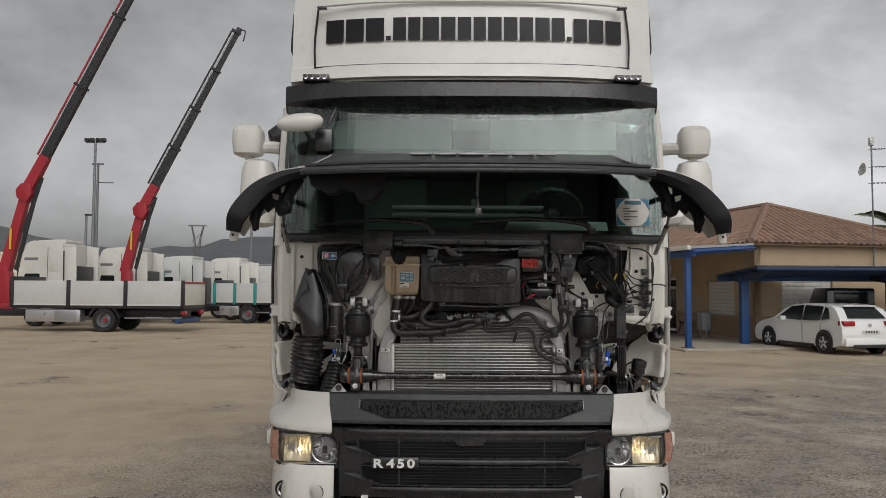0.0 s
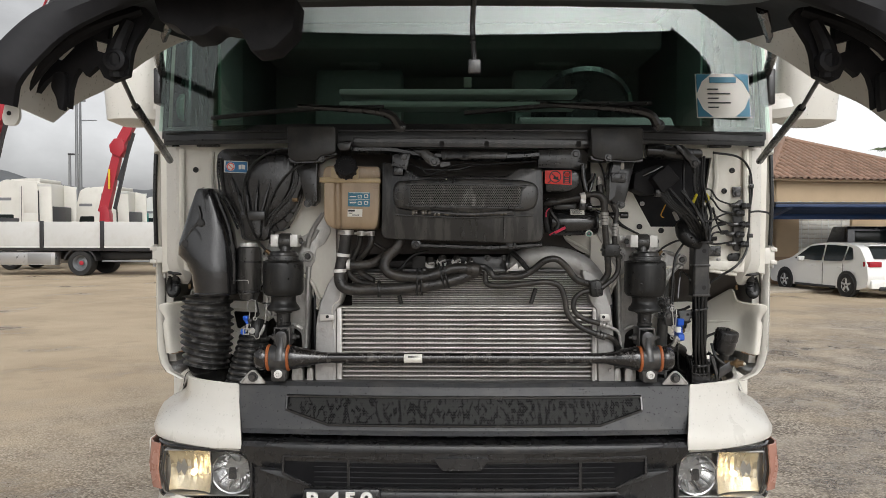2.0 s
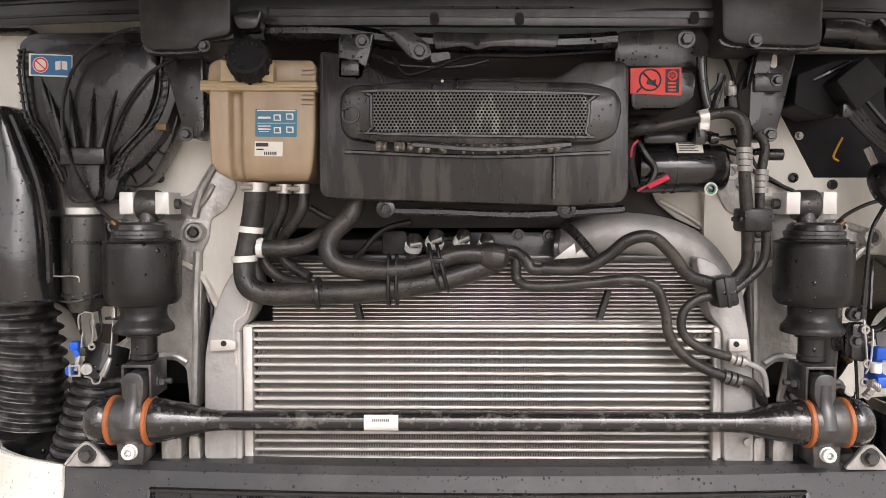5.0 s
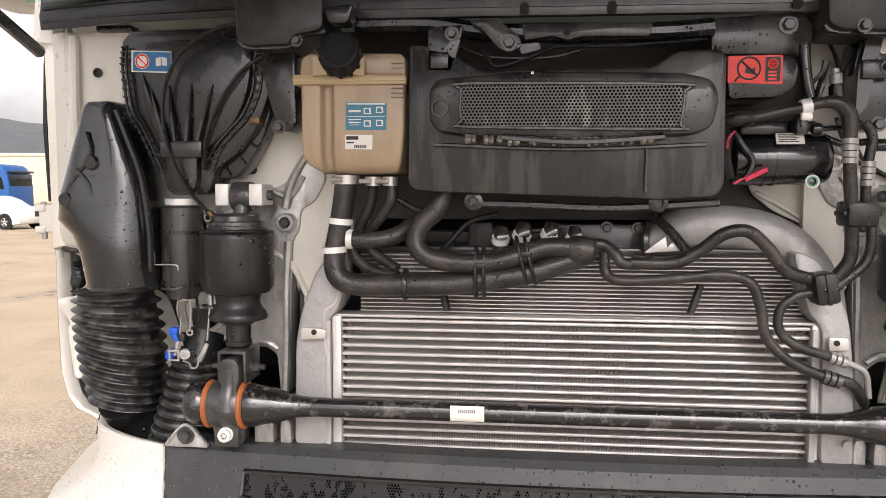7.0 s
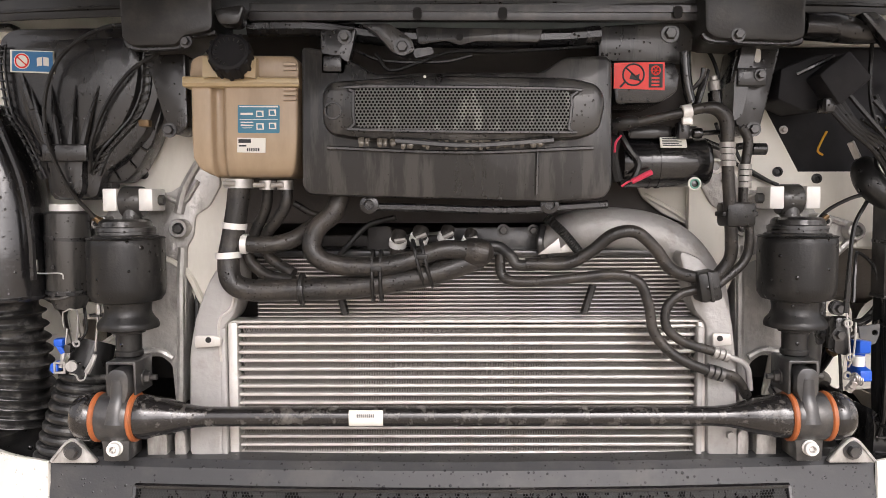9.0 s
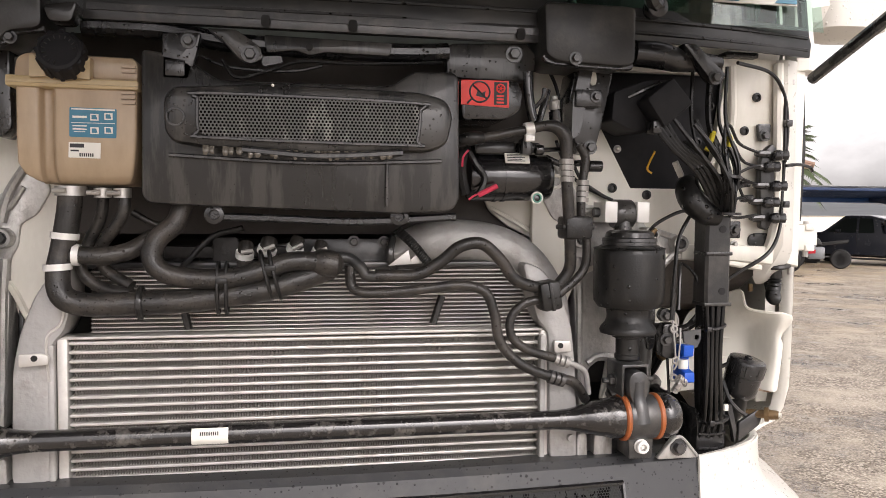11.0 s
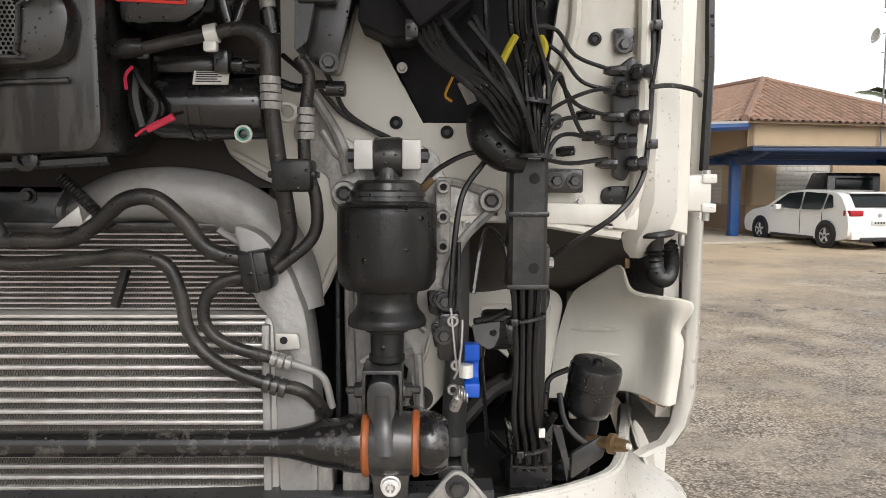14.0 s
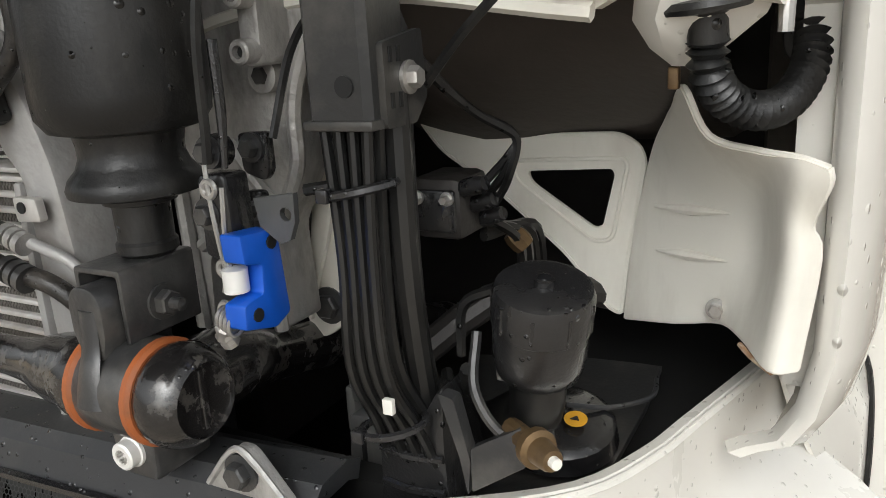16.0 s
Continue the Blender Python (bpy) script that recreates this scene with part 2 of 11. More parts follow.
        l.new(bu.outputs[0], b.inputs["Normal"])
    return m


def glass_mat(name, tint=(0.55, 0.75, 0.68), gloss=1.0, ior=1.5):
    m = bpy.data.materials.new(name)
    m.use_nodes = True
    n, l = m.node_tree.nodes, m.node_tree.links
    n.clear()
    out, mix, tr, gl, fr = (n.new(k) for k in ("ShaderNodeOutputMaterial", "ShaderNodeMixShader", "ShaderNodeBsdfTransparent", "ShaderNodeBsdfGlossy", "ShaderNodeFresnel"))
    tr.inputs["Color"].default_value = (*tint, 1)
    gl.inputs["Roughness"].default_value = 0.03
    gl.inputs["Color"].default_value = (gloss, gloss, gloss, 1)
    fr.inputs["IOR"].default_value = ior
    l.new(fr.outputs[0], mix.inputs["Fac"])
    l.new(tr.outputs[0], mix.inputs[1])
    l.new(gl.outputs[0], mix.inputs[2])
    l.new(mix.outputs[0], out.inputs["Surface"])
    return m


def glow_mat(name, color, strength):
    m = bpy.data.materials.new(name)
    m.use_nodes = True
    b = m.node_tree.nodes["Principled BSDF"]
    b.inputs["Base Color"].default_value = (0.8, 0.78, 0.7, 1)
    b.inputs["Emission Color"].default_value = (*color, 1)
    b.inputs["Emission Strength"].default_value = strength
    return m


def mesh_mat(name, color, hole, pitch, rough=0.5, clog=0.4, clog_color=(0.2, 0.19, 0.17), film=0.0):
    """Perforated sheet: staggered round holes with dust and water caught in patches."""
    m = mat(name, color, rough, vary=0.2)
    n, l = m.node_tree.nodes, m.node_tree.links
    b = n["Principled BSDF"]
    co = n.new("ShaderNodeTexCoord")
    sep = n.new("ShaderNodeSeparateXYZ")
    l.new(co.outputs["Object"], sep.inputs[0])

    def op(kind, a, c=None):
        k = n.new("ShaderNodeMath")
        k.operation = kind
        for i, q in enumerate((a, c)):
            if q is None:
                continue
            if isinstance(q, (int, float)):
                k.inputs[i].default_value = q
            else:
                l.new(q, k.inputs[i])
        return k.outputs[0]

    z = op("DIVIDE", sep.outputs["Z"], pitch * 0.866)
    row = op("FLOOR", z)
    odd = op("MULTIPLY", op("MODULO", op("ABSOLUTE", row), 2.0), 0.5)
    x = op("ADD", op("DIVIDE", sep.outputs["X"], pitch), odd)
    dx = op("SUBTRACT", op("FRACT", x), 0.5)
    dz = op("SUBTRACT", op("FRACT", z), 0.5)
    d = op("ADD", op("MULTIPLY", dx, dx), op("MULTIPLY", op("MULTIPLY", dz, dz), 0.75))
    inside = op("LESS_THAN", d, hole * hole)
    no = n.new("ShaderNodeTexNoise")
    no.inputs["Scale"].default_value, no.inputs["Detail"].default_value = 75.0, 6.0
    run = n.new("ShaderNodeMapping")
    run.inputs["Scale"].default_value = (1, 1, 0.42)
    run.inputs["Rotation"].default_value = (0, 0.35, 0)
    l.new(co.outputs["Object"], run.inputs["Vector"])
    l.new(run.outputs[0], no.inputs["Vector"])
    blocked = op("MULTIPLY", op("GREATER_THAN", no.outputs["Fac"], 1 - clog), 1.0)
    old = b.inputs["Base Color"].links[0].from_socket
    if film:
        slant = n.new("ShaderNodeMapping")
        slant.inputs["Scale"].default_value = (1, 1, 0.22)
        slant.inputs["Rotation"].default_value = (0, -0.3, 0)
        l.new(co.outputs["Object"], slant.inputs["Vector"])
        haze = n.new("ShaderNodeTexNoise")
        haze.inputs["Scale"].default_value, haze.inputs["Detail"].default_value = 48.0, 5.0
        l.new(slant.outputs[0], haze.inputs["Vector"])
        lay = n.new("ShaderNodeMapRange")
        lay.inputs["From Min"].default_value, lay.inputs["From Max"].default_value = 0.53, 0.68
        lay.inputs["To Max"].default_value = film
        l.new(haze.outputs["Fac"], lay.inputs["Value"])
        dusty = n.new("ShaderNodeMix")
        dusty.data_type = "RGBA"
        dusty.inputs["B"].default_value = (0.55, 0.53, 0.49, 1)
        l.new(lay.outputs[0], dusty.inputs["Factor"])
        l.new(old, dusty.inputs["A"])
        old = dusty.outputs["Result"]
    m1 = n.new("ShaderNodeMix")
    m1.data_type = "RGBA"
    l.new(blocked, m1.inputs["Factor"])
    m1.inputs["A"].default_value = (0.004, 0.004, 0.004, 1)
    m1.inputs["B"].default_value = (*clog_color, 1)
    m2 = n.new("ShaderNodeMix")
    m2.data_type = "RGBA"
    l.new(inside, m2.inputs["Factor"])
    l.new(old, m2.inputs["A"])
    l.new(m1.outputs["Result"], m2.inputs["B"])
    l.new(m2.outputs["Result"], b.inputs["Base Color"])
    l.new(op("MULTIPLY", op("SUBTRACT", 1.0, inside), 0.5), b.inputs["Specular IOR Level"])
    bu = n.new("ShaderNodeBump")
    bu.inputs["Strength"].default_value, bu.inputs["Distance"].default_value = 0.6, 0.002
    bu.invert = True
    l.new(inside, bu.inputs["Height"])
    l.new(bu.outputs[0], b.inputs["Normal"])
    return m


def wet_glass():
    """Windscreen: green glass with a running film of rain that breaks its reflection into upright streaks."""
    m = glass_mat("windscreen_glass", (0.64, 0.88, 0.78), 1.0, 1.9)
    n, l = m.node_tree.nodes, m.node_tree.links
    gl = [k for k in n if k.type == "BSDF_GLOSSY"][0]
    co, mp, no, rg = (n.new(k) for k in ("ShaderNodeTexCoord", "ShaderNodeMapping", "ShaderNodeTexNoise", "ShaderNodeValToRGB"))
    mp.inputs["Scale"].default_value = (26, 2, 1.1)
    no.inputs["Scale"].default_value, no.inputs["Detail"].default_value = 1.0, 5.0
    rg.color_ramp.elements[0].position, rg.color_ramp.elements[1].position = 0.35, 0.7
    rg.color_ramp.elements[0].color, rg.color_ramp.elements[1].color = (0.56, 0.62, 0.59, 1), (0.76, 0.82, 0.79, 1)
    l.new(co.outputs["Object"], mp.inputs["Vector"])
    l.new(mp.outputs[0], no.inputs["Vector"])
    l.new(no.outputs["Fac"], rg.inputs[0])
    l.new(rg.outputs[0], gl.inputs["Color"])
    bu = n.new("ShaderNodeBump")
    bu.inputs["Strength"].default_value, bu.inputs["Distance"].default_value = 0.12, 0.004
    l.new(no.outputs["Fac"], bu.inputs["Height"])
    l.new(bu.outputs[0], gl.inputs["Normal"])
    return m


DUST = (0.22, 0.2, 0.17)
M = {}
M["white"] = mat("cream_white_paint", (0.67, 0.648, 0.595), 0.3, vary=0.03, scale=6, dirt=(0.52, 0.49, 0.42), dirt_amount=0.22, dirt_scale=5, coat=0.3, drops=90, streak=0.4)
M["white_wet"] = mat("beaded_cream_paint", (0.67, 0.648, 0.595), 0.22, vary=0.05, scale=6, dirt=(0.5, 0.48, 0.42), dirt_amount=0.25, dirt_scale=9, coat=1.0, drops=60, streak=0.3)
M["white_in"] = mat("cream_inner_sheet", (0.78, 0.755, 0.68), 0.42, vary=0.04, scale=8, dirt=(0.38, 0.33, 0.26), dirt_amount=0.4, dirt_scale=6, streak=0.35)
M["roof_white"] = mat("roof_white_paint", (0.7, 0.69, 0.65), 0.3, vary=0.03, dirt=(0.5, 0.48, 0.44), dirt_amount=0.25, dirt_scale=3, coat=0.3)
M["plastic"] = mat("black_plastic", (0.013, 0.013, 0.014), 0.27, vary=0.3, scale=40, bump=0.15, bump_scale=350, dirt=DUST, dirt_amount=0.05, dirt_scale=9, drops=110, streak=0.4, coat=0.45)
M["gloss"] = mat("shiny_black_plastic", (0.009, 0.009, 0.01), 0.24, vary=0.3, dirt=DUST, dirt_amount=0.06, dirt_scale=12, drops=120, bump=0.1, bump_scale=160, coat=0.8)
M["cover"] = mat("dusty_grey_plastic", (0.017, 0.0168, 0.0166), 0.3, vary=0.25, scale=20, bump=0.05, bump_scale=300, dirt=(0.058, 0.055, 0.051), dirt_amount=0.85, dirt_scale=15, drops=130, streak=0.16, coat=0.35, edge=0.07, mid=0.52)
M["rubber"] = mat("black_rubber", (0.008, 0.008, 0.008), 0.44, vary=0.35, scale=60, bump=0.12, bump_scale=240, dirt=(0.075, 0.07, 0.063), dirt_amount=0.22, dirt_scale=22, drops=75, coat=0.15, spec=0.4, streak=0.4, edge=0.14, mid=0.56)
M["bellows"] = mat("wet_ribbed_rubber", (0.012, 0.012, 0.012), 0.4, vary=0.35, scale=60, bump=0.1, bump_scale=200, dirt=(0.095, 0.092, 0.087), dirt_amount=0.7, dirt_scale=30, coat=0.25, spec=0.45, edge=0.1, mid=0.53)
M["hose"] = mat("dusty_rubber_hose", (0.015, 0.014, 0.013), 0.45, vary=0.35, scale=50, bump=0.25, bump_scale=260, dirt=(0.085, 0.072, 0.06), dirt_amount=0.5, dirt_scale=18, drops=150, coat=0.15, edge=0.2, mid=0.53)
M["steel"] = mat("dark_painted_steel", (0.04, 0.04, 0.041), 0.33, metal=0.2, vary=0.3, dirt=DUST, dirt_amount=0.3, dirt_scale=14, bump=0.1, coat=0.35)
M["bar"] = mat("black_painted_bar", (0.012, 0.011, 0.011), 0.26, vary=0.3, dirt=(0.3, 0.28, 0.25), dirt_amount=0.3, dirt_scale=34, drops=150, coat=0.7, edge=0.14)
M["grey_rail"] = mat("grey_plastic_rail", (0.024, 0.024, 0.024), 0.36, vary=0.15, scale=30, dirt=DUST, dirt_amount=0.25, dirt_scale=10, bump=0.1)
M["cast"] = mat("cast_aluminium", (0.5, 0.49, 0.47), 0.4, metal=0.5, vary=0.25, scale=40, bump=0.5, bump_scale=110, dirt=(0.13, 0.115, 0.1), dirt_amount=0.8, dirt_scale=17, streak=0.35)
M["tank"] = mat("aluminium_tank", (0.4, 0.392, 0.38), 0.55, metal=0.35, vary=0.18, scale=14, bump=0.9, bump_scale=40, dirt=(0.24, 0.21, 0.175), dirt_amount=0.5, dirt_scale=12, edge=0.2)
M["tube"] = mat("bright_aluminium_tube", (0.6, 0.58, 0.55), 0.4, metal=0.4, vary=0.15, scale=30, dirt=(0.3, 0.26, 0.22), dirt_amount=0.45, dirt_scale=14)
M["fin"] = mat("aluminium_fin", (0.19, 0.176, 0.16), 0.5, metal=0.3, vary=0.25, scale=60, dirt=(0.1, 0.09, 0.08), dirt_amount=0.5, dirt_scale=10)
M["machined"] = mat("machined_white_metal", (0.82, 0.81, 0.78), 0.4, metal=0.25, vary=0.05, scale=20, dirt=(0.5, 0.46, 0.4), dirt_amount=0.2)
M["zinc"] = mat("zinc_bolt", (0.5, 0.49, 0.47), 0.4, metal=0.8, vary=0.2, dirt=(0.2, 0.13, 0.08), dirt_amount=0.4, dirt_scale=30)
M["orange"] = mat("orange_bush_ring", (0.36, 0.1, 0.028), 0.45, vary=0.3, scale=40, dirt=(0.12, 0.07, 0.04), dirt_amount=0.85, dirt_scale=20)
M["brass"] = mat("old_brass", (0.2, 0.13, 0.065), 0.42, metal=0.7, vary=0.25, dirt=(0.1, 0.07, 0.045), dirt_amount=0.8, dirt_scale=30)
M["tan"] = mat("tan_tank_plastic", (0.42, 0.315, 0.21), 0.36, vary=0.1, scale=8, bump=0.08, bump_scale=90, dirt=(0.2, 0.14, 0.085), dirt_amount=0.55, dirt_scale=8, streak=0.3, coat=0.2)
M["tan_rim"] = mat("yellowed_tank_rim", (0.47, 0.36, 0.2), 0.34, vary=0.1, scale=12, dirt=(0.2, 0.14, 0.085), dirt_amount=0.3, dirt_scale=12, coat=0.2)
M["blue_plastic"] = mat("blue_plastic", (0.006, 0.085, 0.5), 0.35, vary=0.1)
M["label_blue"] = mat("blue_sticker", (0.03, 0.16, 0.36), 0.4, vary=0.06)
M["label_cyan"] = mat("teal_sticker", (0.04, 0.19, 0.29), 0.45, vary=0.08)
M["label_white"] = mat("white_sticker", (0.78, 0.76, 0.7), 0.45, vary=0.05, dirt=(0.5, 0.45, 0.38), dirt_amount=0.2)
M["label_red"] = mat("red_sticker", (0.82, 0.03, 0.018), 0.4, vary=0.05)
M["ink"] = mat("black_print", (0.02, 0.02, 0.022), 0.5, vary=0.1)
M["letter"] = mat("black_lettering", (0.015, 0.015, 0.018), 0.35, vary=0.1)
M["yellow"] = mat("yellow_plastic", (0.6, 0.5, 0.03), 0.4, vary=0.1)
M["amber"] = mat("amber_sticker", (0.7, 0.36, 0.03), 0.4, vary=0.08)
M["pink"] = mat("red_sleeve", (0.65, 0.04, 0.09), 0.4, vary=0.1)
M["green"] = mat("green_ring", (0.1, 0.32, 0.24), 0.4, vary=0.1)
M["grille"] = mat("dark_grey_grille", (0.03, 0.031, 0.033), 0.46, vary=0.12, scale=20, dirt=DUST, dirt_amount=0.14, dirt_scale=9, bump=0.06, drops=110, coat=0.08, spec=0.45)
M["mesh"] = mesh_mat("perforated_cover_mesh", (0.08, 0.076, 0.071), 0.335, 0.0067, 0.34, 0.24, (0.12, 0.115, 0.105), 0.34)
M["bumper_mesh"] = mesh_mat("bumper_insect_mesh", (0.04, 0.04, 0.04), 0.42, 0.0062, 0.4, 0.53, (0.07, 0.07, 0.069))
M["drip"] = mat("caked_wet_dust", (0.12, 0.108, 0.09), 0.22, vary=0.5, scale=120, coat=0.8)
M["matte"] = mat("matt_black_plastic", (0.011, 0.011, 0.013), 0.62, vary=0.3, scale=30, dirt=(0.05, 0.048, 0.046), dirt_amount=0.25, dirt_scale=10, spec=0.25)
M["flap_lining"] = mat("grey_flap_lining", (0.05, 0.05, 0.052), 0.45, vary=0.2, scale=12, dirt=(0.11, 0.108, 0.1), dirt_amount=0.4, dirt_scale=7, coat=0.2)
# Near-black: shade of cavities and holes put into the colour; also black liners.
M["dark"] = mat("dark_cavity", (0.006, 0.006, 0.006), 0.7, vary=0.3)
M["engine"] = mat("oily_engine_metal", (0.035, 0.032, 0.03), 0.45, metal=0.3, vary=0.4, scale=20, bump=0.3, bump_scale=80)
M["glass"] = wet_glass()
M["side_glass"] = glass_mat("side_window_glass", (0.5, 0.8, 0.66))
M["dash"] = mat("dashboard_plastic", (0.4, 0.42, 0.41), 0.6, vary=0.2)
M["cloth"] = mat("cab_upholstery", (0.22, 0.218, 0.21), 0.85, vary=0.2, scale=40)
M["headliner"] = mat("cab_lining", (0.55, 0.55, 0.53), 0.85, vary=0.1)
M["chrome"] = mat("chrome", (0.75, 0.75, 0.75), 0.12, metal=1.0, vary=0.05)
M["lamp_glass"] = glass_mat("lamp_lens", (0.93, 0.93, 0.93), ior=1.35)
M["low_beam"] = glow_mat("lit_low_beam", (1.0, 0.74, 0.42), 5.0)
# The bulb's warm glow is tinted into this silver reflector's colour.
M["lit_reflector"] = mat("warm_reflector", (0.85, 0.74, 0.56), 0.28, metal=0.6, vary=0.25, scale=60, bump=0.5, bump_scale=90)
M["lamp_shell"] = mat("lamp_housing_silver", (0.42, 0.42, 0.41), 0.3, metal=0.7, vary=0.15, scale=30)
M["indicator"] = mat("amber_lens", (0.4, 0.2, 0.15), 0.25, vary=0.1)
M["screen_trim"] = mat("windscreen_black_trim", (0.02, 0.021, 0.022), 0.35, vary=0.2, dirt=DUST, dirt_amount=0.15)
M["damp_mat"] = mat("damp_black_insulation", (0.06, 0.05, 0.043), 0.6, vary=0.3, scale=14, bump=0.3, bump_scale=60)
M["pipe"] = mat("dark_air_pipe", (0.008, 0.008, 0.008), 0.36, vary=0.3, scale=60, dirt=DUST, dirt_amount=0.08, dirt_scale=20, streak=0.3, coat=0.2, spec=0.4)
M["shaft"] = mat("dull_grey_shaft", (0.085, 0.087, 0.088), 0.42, metal=0.3, vary=0.2, dirt=DUST, dirt_amount=0.35, dirt_scale=16, streak=0.3)
M["rust"] = mat("rust_stain", (0.3, 0.17, 0.09), 0.8, vary=0.4, scale=60, dirt=(0.6, 0.55, 0.46), dirt_amount=0.9, dirt_scale=40)

# ---- ground ----
def ground_mat():
    m = bpy.data.materials.new("wet_sandy_yard")
    m.use_nodes = True
    n, l = m.node_tree.nodes, m.node_tree.links
    b = n["Principled BSDF"]
    co = n.new("ShaderNodeTexCoord")

    def noise_node(scale, detail=5.0, rough=0.6, stretch=None):
        k = n.new("ShaderNodeTexNoise")
        k.inputs["Scale"].default_value, k.inputs["Detail"].default_value, k.inputs["Roughness"].default_value = scale, detail, rough
        src = co.outputs["Object"]
        if stretch:
            mp = n.new("ShaderNodeMapping")
            mp.inputs["Scale"].default_value = stretch
            l.new(src, mp.inputs["Vector"])
            src = mp.outputs[0]
        l.new(src, k.inputs["Vector"])
        return k.outputs["Fac"]

    def ramp(fac, lo, hi, c0, c1):
        r = n.new("ShaderNodeValToRGB")
        r.color_ramp.elements[0].position, r.color_ramp.elements[1].position = lo, hi
        r.color_ramp.elements[0].color, r.color_ramp.elements[1].color = (*c0, 1), (*c1, 1)
        l.new(fac, r.inputs[0])
        return r.outputs[0]

    def mix(fac, a, c, blend="MIX"):
        k = n.new("ShaderNodeMix")
        k.data_type, k.blend_type = "RGBA", blend
        if isinstance(fac, float):
            k.inputs["Factor"].default_value = fac
        else:
            l.new(fac, k.inputs["Factor"])
        l.new(a, k.inputs["A"])
        l.new(c, k.inputs["B"])
        return k.outputs["Result"]

    def math_node(kind, a, c):
        k = n.new("ShaderNodeMath")
        k.operation = kind
        for i, q in enumerate((a, c)):
            if isinstance(q, float):
                k.inputs[i].default_value = q
            else:
                l.new(q, k.inputs[i])
        return k.outputs[0]

    # packed sand towards the lorries, loose gravel round the cab
    sand = ramp(noise_node(0.45, 9.0, 0.6), 0.3, 0.7, (0.4, 0.31, 0.205), (0.54, 0.44, 0.31))
    grit = ramp(noise_node(60.0, 3.0, 0.7), 0.3, 0.7, (0.78, 0.78, 0.78), (1.2, 1.2, 1.2))
    sand = mix(1.0, sand, grit, "MULTIPLY")
    vo = n.new("ShaderNodeTexVoronoi")
    vo.inputs["Scale"].default_value = 58.0
    l.new(co.outputs["Object"], vo.inputs["Vector"])
    tone = n.new("ShaderNodeSeparateColor")
    l.new(vo.outputs["Color"], tone.inputs[0])
    stones = ramp(tone.outputs[0], 0.1, 0.95, (0.17, 0.142, 0.114), (0.62, 0.55, 0.465))
    dark_gap = ramp(vo.outputs["Distance"], 0.35, 0.8, (1, 1, 1), (0.35, 0.33, 0.3))
    stones = mix(1.0, stones, dark_gap, "MULTIPLY")
    # pale fines washed between the stones in patches
    fines = ramp(noise_node(90.0, 4.0, 0.75), 0.3, 0.7, (0.36, 0.31, 0.245), (0.62, 0.55, 0.455))
    washed = ramp(noise_node(1.3, 10.0, 0.72), 0.47, 0.63, (0.0, 0.0, 0.0), (0.8, 0.8, 0.8))
    stones = mix(washed, stones, fines)
    sep = n.new("ShaderNodeSeparateXYZ")
    l.new(co.outputs["Object"], sep.inputs[0])
    reach = math_node("SUBTRACT", sep.outputs["Y"], math_node("MULTIPLY", sep.outputs["X"], 0.8))
    reach = math_node("ADD", math_node("MULTIPLY", reach, 0.05), math_node("MULTIPLY", noise_node(0.35, 8.0, 0.62), 1.3))
    where = ramp(math_node("MULTIPLY", reach, 0.6), 0.62, 0.84, (0.06, 0.06, 0.06), (0.95, 0.95, 0.95))
    col = mix(where, stones, sand)
    wet_noise = noise_node(0.55, 10.0, 0.68)
    wet_here = math_node("SUBTRACT", wet_noise, math_node("MULTIPLY", where, 0.07))
    wet = ramp(wet_here, 0.47, 0.6, (0, 0, 0), (1, 1, 1))
    damp = n.new("ShaderNodeMix")
    damp.data_type, damp.blend_type = "RGBA", "MULTIPLY"
    l.new(wet, damp.inputs["Factor"])
    l.new(col, damp.inputs["A"])
    damp.inputs["B"].default_value = (0.6, 0.57, 0.54, 1)
    l.new(damp.outputs["Result"], b.inputs["Base Color"])
    rg = ramp(wet_here, 0.5, 0.6, (0.8, 0.8, 0.8), (0.12, 0.12, 0.12))
    l.new(rg, b.inputs["Roughness"])
    bu = n.new("ShaderNodeBump")
    bu.invert = True
    bu.inputs["Strength"].default_value, bu.inputs["Distance"].default_value = 0.5, 0.012
    l.new(vo.outputs["Distance"], bu.inputs["Height"])
    l.new(bu.outputs[0], b.inputs["Normal"])
    return m


def make_ground():
    bm = bmesh.new()
    s = 4000
    vs = [bm.verts.new(p) for p in ((-s, -s, 0), (s, -s, 0), (s, s, 0), (-s, s, 0))]
    bm.faces.new(vs)
    return part("ground", bm, ground_mat(), label="damp sandy gravel yard with dark wet patches", category="ground", kind="structure")


make_ground()

E_ = {}
# Distance haze is put into the hills' blue-grey colour.
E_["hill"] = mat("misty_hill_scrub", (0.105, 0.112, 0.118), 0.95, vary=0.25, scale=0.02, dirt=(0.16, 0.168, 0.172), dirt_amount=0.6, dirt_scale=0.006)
E_["red"] = mat("crane_red_paint", (0.34, 0.016, 0.028), 0.4, vary=0.12, scale=3)
E_["black"] = mat("crane_black_paint", (0.02, 0.02, 0.022), 0.4, vary=0.2, scale=4)
E_["steel"] = mat("bright_rod_steel", (0.5, 0.5, 0.5), 0.3, metal=0.7, vary=0.1)
E_["white"] = mat("vehicle_white_paint", (0.612, 0.612, 0.586), 0.35, vary=0.04, scale=1.5, dirt=(0.5, 0.48, 0.43), dirt_amount=0.3, dirt_scale=1.2)
E_["cream"] = mat("vehicle_cream_paint", (0.7, 0.685, 0.625), 0.35, vary=0.05, scale=1.5, dirt=(0.45, 0.42, 0.36), dirt_amount=0.3, dirt_scale=1.0)
E_["panel"] = mat("dropside_grey_white", (0.52, 0.52, 0.505), 0.5, vary=0.06, scale=1.2, dirt=(0.4, 0.38, 0.34), dirt_amount=0.4, dirt_scale=1.5)
